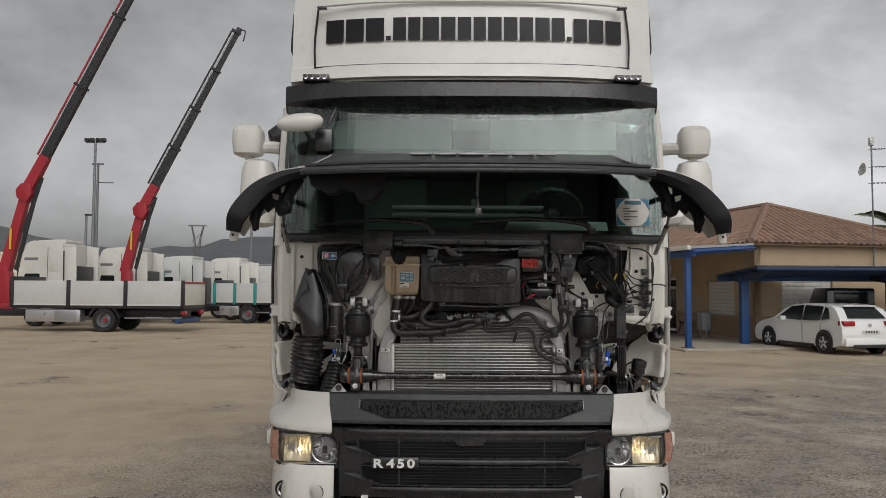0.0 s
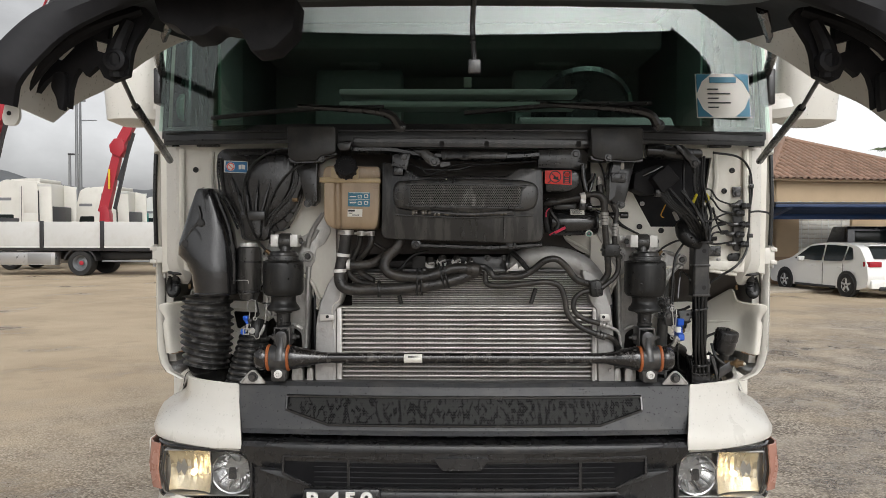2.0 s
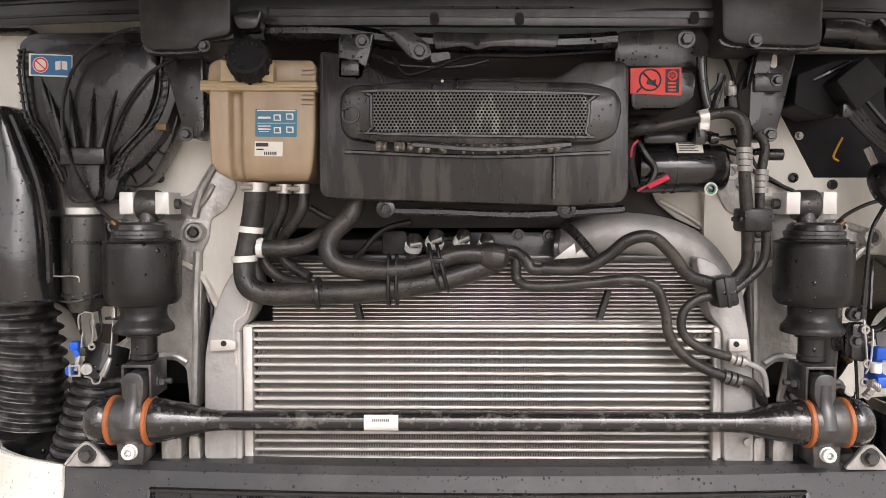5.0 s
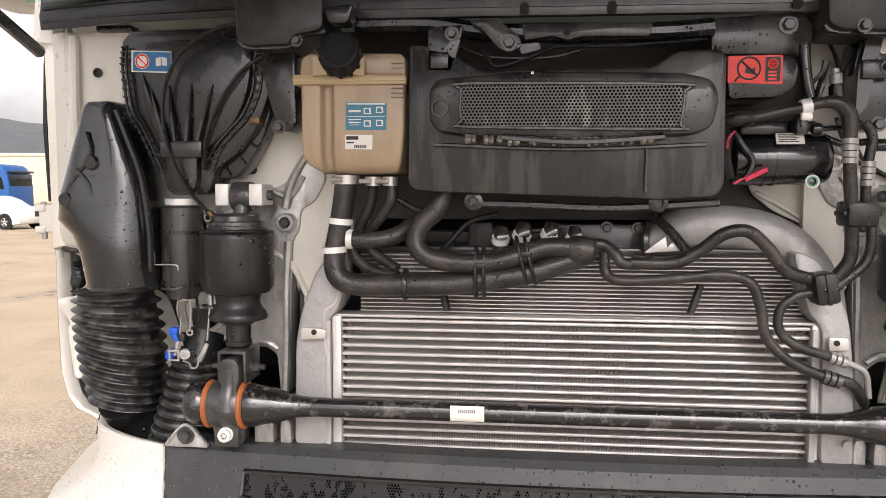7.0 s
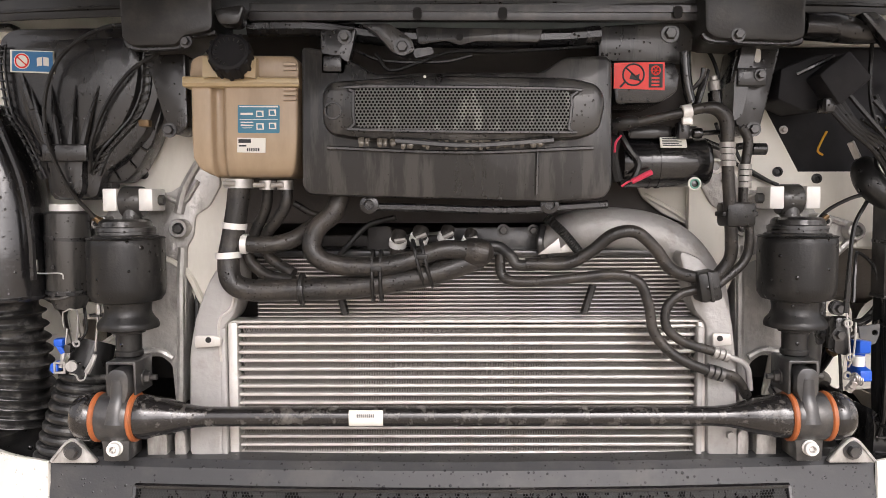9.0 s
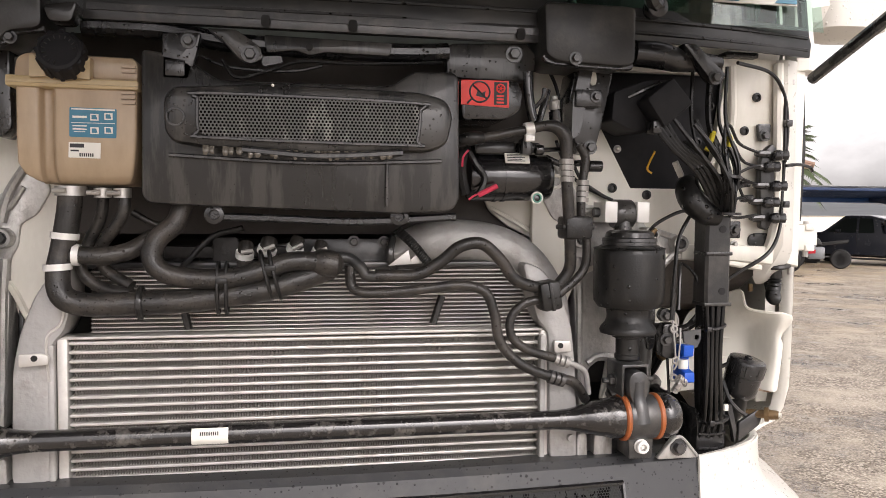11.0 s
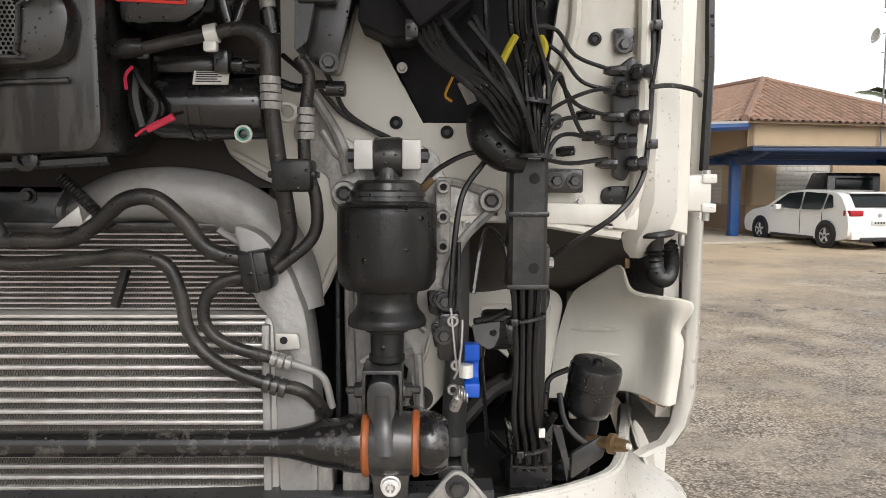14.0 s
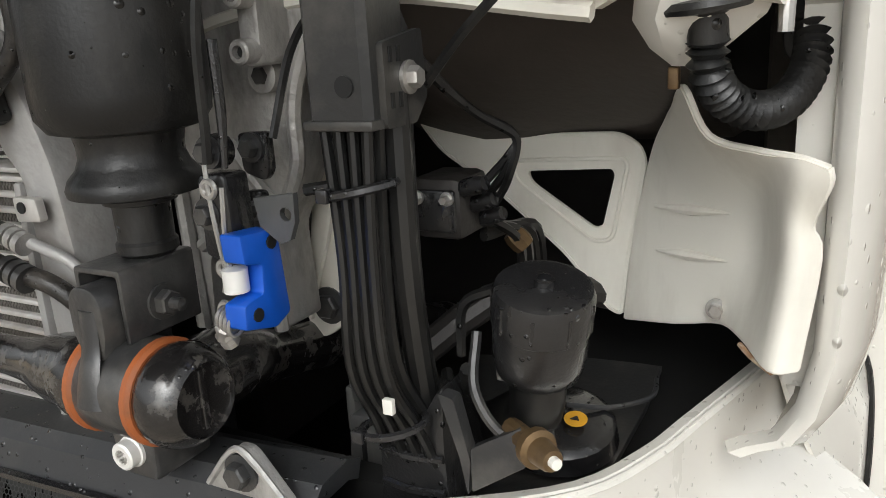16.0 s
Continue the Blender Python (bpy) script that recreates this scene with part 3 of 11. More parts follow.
E_["teal"] = mat("teal_paint", (0.02, 0.26, 0.24), 0.45, vary=0.1)
E_["blue"] = mat("blue_steel_paint", (0.013, 0.065, 0.22), 0.45, vary=0.12, scale=2, dirt=(0.03, 0.06, 0.14), dirt_amount=0.4, dirt_scale=2)
# The blue steel again, darkened for the shade under the carport roof.
E_["navy"] = mat("navy_steel_paint", (0.012, 0.032, 0.09), 0.5, vary=0.15, scale=2)
# Roof sheet with underside shade in its base colour, plus weathering patches.
E_["underside_sheet"] = mat("dark_weathered_roof_sheet", (0.06, 0.065, 0.075), 0.6, vary=0.2, scale=2, dirt=(0.2, 0.2, 0.19), dirt_amount=0.3, dirt_scale=2)
E_["blue_cab"] = mat("bright_blue_paint", (0.012, 0.09, 0.3), 0.35, vary=0.08)
E_["tyre"] = mat("tyre_rubber", (0.013, 0.013, 0.013), 0.75, vary=0.2)
E_["rim"] = mat("dull_rim_metal", (0.35, 0.35, 0.35), 0.4, metal=0.7, vary=0.15)
E_["alloy"] = mat("bright_alloy_rim", (0.62, 0.62, 0.62), 0.35, metal=0.5, vary=0.1)
E_["car_white"] = mat("clean_white_car_paint", (0.78, 0.78, 0.76), 0.2, vary=0.02, coat=0.6)
E_["car_dark"] = mat("dark_navy_car_paint", (0.018, 0.021, 0.03), 0.25, vary=0.1, coat=0.5)
E_["car_glass"] = mat("dark_car_glass", (0.012, 0.016, 0.016), 0.1, vary=0.1, spec=0.35)
E_["lamp_red"] = mat("red_lamp_lens", (0.34, 0.012, 0.022), 0.2, vary=0.1)
E_["wall"] = mat("ochre_render", (0.44, 0.33, 0.215), 0.85, vary=0.08, scale=2, bump=0.25, bump_scale=40, dirt=(0.36, 0.27, 0.18), dirt_amount=0.4, dirt_scale=0.8)
E_["plinth"] = mat("brown_plinth_render", (0.3, 0.21, 0.14), 0.85, vary=0.1, scale=3)
E_["tile"] = mat("clay_roof_tile", (0.27, 0.165, 0.115), 0.8, vary=0.3, scale=6, dirt=(0.3, 0.26, 0.22), dirt_amount=0.5, dirt_scale=2.5, island=0.22)
E_["shutter"] = mat("white_roller_shutter", (0.62, 0.6, 0.55), 0.5, vary=0.05, scale=4)
E_["frame"] = mat("white_window_frame", (0.7, 0.7, 0.68), 0.4, vary=0.04)
E_["concrete"] = mat("pale_concrete", (0.36, 0.32, 0.26), 0.8, vary=0.15, scale=3, dirt=(0.26, 0.22, 0.17), dirt_amount=0.5, dirt_scale=1.5)
E_["sheet"] = mat("carport_roof_sheet", (0.42, 0.42, 0.4), 0.5, vary=0.1)
E_["galv"] = mat("galvanised_steel", (0.22, 0.23, 0.24), 0.5, metal=0.5, vary=0.15)
E_["wood"] = mat("bench_slat_wood", (0.26, 0.16, 0.085), 0.6, vary=0.3, scale=12)
E_["leaf"] = mat("pine_foliage", (0.065, 0.1, 0.055), 0.7, vary=0.5, scale=3, island=0.2)
E_["palm"] = mat("palm_leaf", (0.075, 0.1, 0.045), 0.6, vary=0.4, scale=3)
E_["bark"] = mat("tree_bark", (0.09, 0.07, 0.055), 0.9, vary=0.3, scale=9, bump=0.5, bump_scale=30)
E_["yellow"] = mat("yellow_decal", (0.65, 0.45, 0.03), 0.4, vary=0.1)
E_["warehouse"] = mat("cream_cladding", (0.55, 0.5, 0.4), 0.6, vary=0.06, scale=0.5)


def make_hills():
    bm = bmesh.new()
    rows = []
    for i in range(161):
        a = radians(-95 + i * 190 / 160)
        h = 104 + 50 * noise.noise((i * 0.09, 3.1, 0)) + 22 * noise.noise((i * 0.27, 0.4, 5)) + 7 * noise.noise((i * 0.8, 7.7, 2))
        h *= 1.0 if a < 0.1 else max(0.25, 1 - (a - 0.1) * 1.6)
        d = V(math.sin(a), math.cos(a), 0)
        rows.append([d * 1150 + V(0, 0, -2), d * 1350 + V(0, 0, max(8, h * 0.55) + 10 * noise.noise((i * 0.6, 1, 1))), d * 1600 + V(0, 0, max(14, h))])
    rings(bm, rows, cap=False, closed=False)
    return part("backdrop", bm, E_["hill"], label="low mountains beyond the yard, greyed for distance haze", category="hills", kind="structure")


make_hills()


# ---- vehicles: shared pieces ----
def wheel(parent, x, y, r, w, side, rim=None, hub=None, across=False):
    """A wheel on the side of a vehicle that points to side * x."""
    way = (0, side, 0) if across else (side, 0, 0)
    t = part("wheel", lathe([(r * 0.62, -w / 2), (r * 0.94, -w / 2), (r, -w * 0.36), (r, w * 0.36), (r * 0.94, w / 2), (r * 0.62, w / 2), (r * 0.6, w * 0.3), (r * 0.6, -w * 0.3), (r * 0.62, -w / 2)], (x, y, r), way, 28), E_["tyre"], parent)
    part("rim", lathe([(0, w * 0.1), (r * 0.2, w * 0.22), (r * 0.24, w * 0.12), (r * 0.5, w * 0.02), (r * 0.56, w * 0.36), (r * 0.63, w * 0.46), (r * 0.63, w * 0.3), (r * 0.6, 0), (0, 0)], (x, y, r), way, 28), rim or E_["rim"], t)
    if hub:
        part("hub", lathe([(0, w * 0.3), (r * 0.16, w * 0.28), (r * 0.19, w * 0.1), (0, w * 0.1)], (x, y, r), way, 16), hub, t)
    return t


def crane(at, turn, lean, reach, label, inner_len=3.7, red_len=1.8):
    """Folding loader crane, boom raised: column, knuckle boom and telescoping sections with rods."""
    c = thing("loader_crane", at, turn, label, "crane", "loader cranes")
    part("base", box(-0.5, 0.5, -0.3, 0.3, 0.0, 0.35, 0.04), E_["red"], c)
    part("column", prism([(-0.28, 0.35), (0.28, 0.35), (0.22, 1.6), (0.1, 1.95), (-0.2, 1.9)], -0.2, 0.2, 0.05, 0.02), E_["red"], c)
    d = V(math.sin(radians(lean)), 0, math.cos(radians(lean)))
    s = V(d.z, 0, -d.x)

    def beam(a, b, w0, w1, mt, name, off=0.0, parent=c):
        bm = bmesh.new()
        p, q = a + s * off, b + s * off
        loops = []
        for o, w in ((p, w0), (q, w1)):
            loops.append([o + s * (w * e) + V(0, w * 0.8 * f, 0) for e, f in ((-1, -1), (1, -1), (1, 1), (-1, 1))])
        return part(name, rings(bm, loops), mt, parent)

    lo = V(-0.1, 0, 1.6)
    steep = V(math.sin(radians(lean * 0.5)), 0, math.cos(radians(lean * 0.5)))
    knee = lo + steep * inner_len
    inner = beam(lo, knee, 0.23, 0.18, E_["red"], "inner_boom")
    part("decal", box(lo.x + steep.x * 1.5 - 0.045, lo.x + steep.x * 1.5 + 0.045, -0.25, -0.235, lo.z + 1.1, lo.z + 2.0), E_["yellow"], inner)
    e1 = knee + d * red_len
    part("elbow", prism([(knee.x - 0.3, knee.z - 0.25), (knee.x + 0.12, knee.z - 0.45), (knee.x + 0.34, knee.z - 0.1), (knee.x + 0.3, knee.z + 0.35), (knee.x - 0.12, knee.z + 0.4), (knee.x - 0.36, knee.z + 0.1)], -0.26, 0.26, 0.06, 0.02), E_["red"], c)
    beam(lo.lerp(knee, 0.55) + s * 0.34, knee + d * 0.9 + s * 0.3, 0.08, 0.06, E_["black"], "folding_cylinder")
    beam(knee - d * 0.3, e1, 0.24, 0.2, E_["red"], "outer_boom")
    beam(lo + s * 0.35 + d * 0.4, knee + s * 0.32 + d * 0.5, 0.07, 0.07, E_["black"], "lift_cylinder")
    a, w = e1 - d * 0.1, 0.18
    for k in range(4):
        b = a + d * (reach - red_len) / 4
        tele = beam(a, b, w, w, E_["black"], "telescopic_section")
        beam(a, b - d * 0.15, 0.025, 0.025, E_["steel"], "extension_rod", -w - 0.09, tele)
        beam(a, b - d * 0.05, 0.035, 0.035, E_["red"] if reach > 13 else E_["black"], "extension_cylinder", -w - 0.19, tele)
        beam(b - d * 0.06, b + d * 0.06, w + 0.09, w + 0.09, E_["black"], "collar", -0.07, tele)
        a, w = b, w - 0.025
    beam(a - d * 0.05, a + d * 0.25, 0.13, 0.1, E_["black"], "boom_tip")
    part("hook", sweep([a + d * 0.2 + s * 0.1, a + d * 0.22 + s * 0.3, a + s * 0.36 - V(0, 0, 0.12), a + s * 0.3 - V(0, 0, 0.3)], 0.03, 6, 4), E_["black"], c)
    return c


def dropside_truck(at, turn, length=7.2, post=None, side=None, label=""):
    """Flatbed lorry with aluminium drop sides; its rear end points to +x."""
    side, post = side or E_["panel"], post or E_["black"]
    t = thing("flatbed_truck", at, turn, label, "truck", "parked lorries")
    part("chassis", box(-length - 2.0, -0.3, -0.45, 0.45, 0.62, 0.92, 0.02), E_["black"], t)
    part("bed", box(-length, 0, -1.24, 1.24, 0.98, 1.12, 0.02), E_["black"], t)
    n = 3
    step = length / n
    for sgn in (-1, 1):
        for k in range(n):
            x0, x1 = -length + k * step + 0.09, -length + (k + 1) * step - 0.09
            p = part("side_panel", box(x0, x1, sgn * 1.22, sgn * 1.26, 1.1, 2.12, 0.012), side, t)
            part("rib", box(x0, x1, sgn * 1.26, sgn * 1.275, 1.1, 1.16, 0.01), E_["white"], p)
        for k in range(n + 1):
            part("post", box(-length + k * step - 0.07, -length + k * step + 0.07, sgn * 1.19, sgn * 1.29, 1.0, 2.15, 0.01), post, t)
    tail = part("tailboard", box(-0.05, 0.02, -1.18, 1.18, 1.12, 2.1, 0.01), E_["cream"], t)
    part("tailboard_frame", box(0.02, 0.04, -1.18, 1.18, 2.02, 2.1, 0.005), E_["red"] if post is E_["black"] else E_["teal"], tail)
    part("headboard", box(-length - 0.08, -length, -1.2, 1.2, 1.1, 2.3, 0.01), E_["black"], t)
    for sgn in (-1, 1):
        wheel(t, -length * 0.46, sgn * 0.97, 0.5, 0.5, sgn, E_["galv"], E_["red"], True)
        part("mudguard", prism([(-length * 0.46 + 0.68 * math.cos(a), 0.5 + 0.62 * math.sin(a)) for a in (radians(10 + 16 * i) for i in range(11))] + [(-length * 0.46 + 0.62 * math.cos(a), 0.5 + 0.56 * math.sin(a)) for a in (radians(170 - 16 * i) for i in range(11))], sgn * 0.7, sgn * 1.2), E_["black"], t)
        box_p = part("tool_locker", box(-length * 0.92, -length * 0.6, sgn * 0.75, sgn * 1.2, 0.42, 0.92, 0.02), E_["steel"], t)
        part("locker_door", box(-length * 0.75, -length * 0.62, sgn * 1.2, sgn * 1.21, 0.46, 0.88, 0.005), E_["rim"], box_p)
        part("side_guard", box(-length * 0.34, -0.35, sgn * 1.15, sgn * 1.18, 0.55, 0.62, 0.008), E_["galv"], t)
        part("tail_lamp", box(-0.12, 0.0, sgn * 0.75, sgn * 1.15, 0.72, 0.88, 0.01), E_["lamp_red"], t)
    part("underrun_bar", box(-0.35, -0.2, -1.2, 1.2, 0.4, 0.55, 0.01), E_["blue"], t)
    return t


def tractor_cab(at, turn, label, high=3.6, paint=None):
    """Lorry tractor with a sleeper cab, front to -x, seen over the flatbeds."""
    paint = paint or E_["cream"]
    t = thing("tractor_unit", at, turn, label, "truck", "parked lorries")
    prof = [(-1.15, 0.6), (-1.15, 1.9), (-1.0, 2.75), (-0.72, high - 0.15), (-0.4, high), (1.1, high - 0.1), (1.12, 0.9), (0.6, 0.6)]
    body = part("cab", prism(prof, -1.2, 1.2, 0.12, 0.05), paint, t)
    for sgn in (-1, 1):
        part("side_window", prism([(-0.85, 1.75), (0.0, 1.75), (0.0, 2.5), (-0.7, 2.5)], sgn * 1.2, sgn * 1.215, 0.06), E_["car_glass"], body)
        part("air_deflector", prism([(1.1, 1.0), (1.75, 1.0), (1.7, high - 0.25), (1.1, high - 0.12)], sgn * 1.12, sgn * 1.18, 0.08, 0.02), paint, t)
        wheel(t, -0.2, sgn * 1.05, 0.5, 0.35, sgn, across=True)
        wheel(t, 3.4, sgn * 0.95, 0.5, 0.5, sgn, across=True)
        part("seam", box(0.35, 0.37, sgn * 1.2, sgn * 1.208, 1.0, high - 0.3), E_["black"], body)
    part("roof_fairing", prism([(-0.55, high - 0.12), (-0.2, high + 0.02), (0.5, high + 0.06), (1.08, high + 0.06), (1.08, high - 0.12)], -0.95, 0.95, 0.05, 0.04), paint, body)
    for sgn in (-1, 1):
        part("roof_lip", box(1.05, 1.72, sgn * 1.14, sgn * 1.2, high - 0.32, high - 0.2, 0.02), E_["white"], t)
        part("side_decal", box(-0.75, -0.1, sgn * 1.203, sgn * 1.207, high - 0.95, high - 0.82), E_["galv"], body, "grey model lettering bar")
        part("side_locker", box(0.45, 1.05, sgn * 1.2, sgn * 1.212, high - 1.5, high - 0.6, 0.005), paint, body)
        part("grab_rail", sweep([(1.12, sgn * 1.2, 1.2), (1.16, sgn * 1.23, 1.8), (1.12, sgn * 1.2, high - 0.5)], 0.03, 6, 4), E_["black"], t)
    part("rear_equipment", box(1.14, 1.6, -0.9, 0.9, 1.0, high - 1.2, 0.05), E_["black"], t)
    part("windscreen", box(-1.17, -1.08, -1.05, 1.05, 1.95, 2.7, 0.02), E_["car_glass"], t)
    part("visor", box(-1.32, -1.0, -1.1, 1.1, 2.78, 2.9, 0.03), E_["black"], t)
    part("chassis", box(0.5, 4.6, -0.45, 0.45, 0.6, 0.95, 0.02), E_["black"], t)
    return t


def car(name, at, turn, length, width, prof, glass, paint, label, wheels, wr=0.31, waist=0.9):
    """Body from a side outline (along y, nose to +y), with narrower roof, windows, lamps and wheels."""
    t = thing(name, at, turn, label, "car")
    bm = bmesh.new()
    pts = round_poly(prof, 0.09, 3)
    top = max(p[1] for p in pts)

    def half(z):
        return width / 2 * (1 - 0.16 * max(0, (z - waist) / (top - waist))) * (1 - 0.05 * max(0, (0.45 - z) / 0.45))

    loops = []
    for k in (-1, -0.94, 0.94, 1):
        inset = 0.985 if abs(k) == 1 else 1.0
        loops.append([(k * half(z) / 1.0, y * inset, waist + (z - waist) * inset) for y, z in pts])
    rings(bm, loops)
    body = part("body", bm, paint, t, sharp=50)
    for sgn in (-1, 1):
        for g in glass:
            b = bmesh.new()
            loop = round_poly(g, 0.05, 3)
            f = [b.verts.new((sgn * (half(z) * 1.0 + 0.006), y, z)) for y, z in loop]
            b.faces.new(f)
            part("side_window", b, E_["car_glass"], body)
        for y in wheels:
            tyre = wheel(t, sgn * (width / 2 - 0.085), y, wr, 0.22, sgn, E_["alloy"])
            for k in range(5):
                a = 2 * math.pi * k / 5 + 0.3
                part("spoke", sweep([(sgn * (width / 2 + 0.005), y + 0.04 * math.cos(a), wr + 0.04 * math.sin(a)), (sgn * (width / 2 + 0.02), y + wr * 0.55 * math.cos(a), wr + wr * 0.55 * math.sin(a))], [0.035, 0.022], 6, 2), E_["alloy"], tyre)
            part("wheel_arch", lathe([(wr * 1.16, 0), (wr * 1.16, 0.012), (0, 0.012), (0, 0)], (sgn * (width / 2 - 0.009), y, wr + 0.02), (sgn, 0, 0), 24), E_["black"], body)
        part("door_mirror", box(sgn * (width / 2 - 0.05), sgn * (width / 2 + 0.14), glass[0][1][0] - 0.45, glass[0][1][0] - 0.3, waist + 0.02, waist + 0.16, 0.03), paint, body)
        part("sill", box(sgn * (width / 2 - 0.06), sgn * (width / 2 + 0.004), wheels[0] + 0.45, wheels[1] - 0.45, 0.2, 0.27, 0.01), E_["black"], body)
        for g in glass[:-1]:
            yy = (g[0][0] + g[1][0]) / 2
            part("door_handle", box(sgn * (width / 2 - 0.01), sgn * (width / 2 + 0.025), yy - 0.35, yy - 0.2, waist - 0.12, waist - 0.09, 0.008), paint, body)
            part("door_seam", box(sgn * (width / 2 - 0.01), sgn * (width / 2 + 0.003), g[0][0] - 0.03, g[0][0] - 0.02, 0.3, waist), E_["black"], body)
    return t, body


HATCH = [(-2.06, 0.3), (-2.12, 0.55), (-2.07, 0.88), (-1.98, 1.02), (-1.7, 1.33), (-1.5, 1.41), (-1.0, 1.46), (-0.4, 1.475), (0.2, 1.43), (0.62, 1.28), (1.08, 1.0), (1.75, 0.86), (2.05, 0.7), (2.12, 0.5), (2.08, 0.25), (1.6, 0.2), (-1.7, 0.2)]
HATCH_GLASS = [[(-0.3, 0.95), (0.92, 0.98), (0.3, 1.36), (-0.3, 1.41)], [(-1.12, 0.97), (-0.36, 0.95), (-0.36, 1.41), (-1.2, 1.38)], [(-1.52, 1.03), (-1.18, 0.98), (-1.25, 1.375), (-1.4, 1.33)]]
hatch, hatch_body = car("hatchback_car", (11.68, 24.3, 0), 12, 4.25, 1.8, HATCH, HATCH_GLASS, E_["car_white"], "clean white five-door hatchback parked under the blue carport", (-1.3, 1.33), 0.32)
rw = bmesh.new()
rings(rw, [[(-0.62, -1.99, 1.06), (0.62, -1.99, 1.06), (0.53, -1.65, 1.37), (-0.53, -1.65, 1.37)], [(-0.62, -1.9, 1.04), (0.62, -1.9, 1.04), (0.53, -1.56, 1.35), (-0.53, -1.56, 1.35)]])
part("rear_window", rw, E_["car_glass"], hatch_body)
part("roof_spoiler", box(-0.55, 0.55, -1.72, -1.5, 1.385, 1.425, 0.015), E_["car_white"], hatch_body)
part("badge", lathe([(0, 0), (0.05, 0), (0.05, 0.012), (0, 0.012)], (0, -2.09, 0.86), (0, -1, 0.15), 16), E_["rim"], hatch_body)
for sx in (-1, 1):
    part("tail_lamp", box(sx * 0.5, sx * 0.87, -2.12, -1.85, 0.84, 0.98, 0.02), E_["lamp_red"], hatch_body)
part("rear_bumper", box(-0.84, 0.84, -2.15, -2.0, 0.26, 0.5, 0.04), E_["car_white"], hatch_body)
part("bumper_insert", box(-0.6, 0.6, -2.17, -2.1, 0.22, 0.32, 0.02), E_["black"], hatch_body)
part("plate", box(-0.27, 0.27, -2.145, -2.13, 0.62, 0.73, 0.005), E_["white"], hatch_body)
for k in range(5):
    part("plate_bar", box(-0.2 + k * 0.085, -0.15 + k * 0.085, -2.149, -2.146, 0.65, 0.7), E_["black"], hatch_body)

PICK = [(-2.4, 0.5), (-2.4, 1.08), (-0.75, 1.1), (-0.62, 1.62), (-0.3, 1.74), (0.5, 1.74), (1.2, 1.15), (2.35, 1.0), (2.45, 0.5), (2.0, 0.35), (-2.0, 0.35)]
PICK_GLASS = [[(0.1, 1.12), (1.05, 1.14), (0.5, 1.62), (0.1, 1.64)], [(-0.5, 1.12), (0.02, 1.12), (0.02, 1.64), (-0.4, 1.62)]]
navy, navy_body = car("pickup_truck", (19.9, 27.4, 0), 33, 4.9, 1.85, PICK, PICK_GLASS, E_["car_dark"], "dark navy pickup with alloy wheels under the carport", (-1.45, 1.6), 0.38, 1.1)
part("load_cover", box(-0.82, 0.82, -2.3, -0.72, 1.08, 1.62, 0.1), E_["car_dark"], navy_body, "dark canopy over the load bed")
for sx in (-1, 1):
    part("canopy_window", box(sx * 0.82, sx * 0.828, -2.1, -0.95, 1.25, 1.52, 0.003), E_["car_glass"], navy_body)


def light_truck(at, turn):
    """Small white dropside lorry, rear to the camera."""
    t = thing("small_flatbed_lorry", at, turn, "small pale dropside lorry parked tail out beside the house", "truck")
    part("bed", box(-0.9, 0.9, -2.2, 1.0, 0.75, 0.85, 0.02), E_["galv"], t)
    for sx in (-1, 1):
        part("side_board", box(sx * 0.87, sx * 0.91, -2.2, 1.0, 0.85, 1.22, 0.01), E_["cream"], t)
        wheel(t, sx * 0.72, -1.3, 0.33, 0.3, sx)
        wheel(t, sx * 0.75, 1.6, 0.33, 0.22, sx)
        part("tail_lamp", box(sx * 0.5, sx * 0.85, -2.24, -2.2, 0.6, 0.72, 0.01), E_["lamp_red"], t)
    part("tailboard", box(-0.87, 0.87, -2.24, -2.2, 0.85, 1.22, 0.01), E_["cream"], t)
    part("plate", box(-0.26, 0.26, -2.24, -2.23, 0.6, 0.71), E_["white"], t)
    cab = part("cab", prism([(1.05, 0.5), (1.05, 1.95), (1.9, 1.95), (2.35, 1.3), (2.6, 1.1), (2.6, 0.5)], -0.85, 0.85, 0.1, 0.03, plane="yz"), E_["car_dark"], t)
    part("rear_window", box(-0.6, 0.6, 1.03, 1.05, 1.4, 1.8, 0.004), E_["car_glass"], cab)
    return t


light_truck((13.95, 25.6, 0), 4)


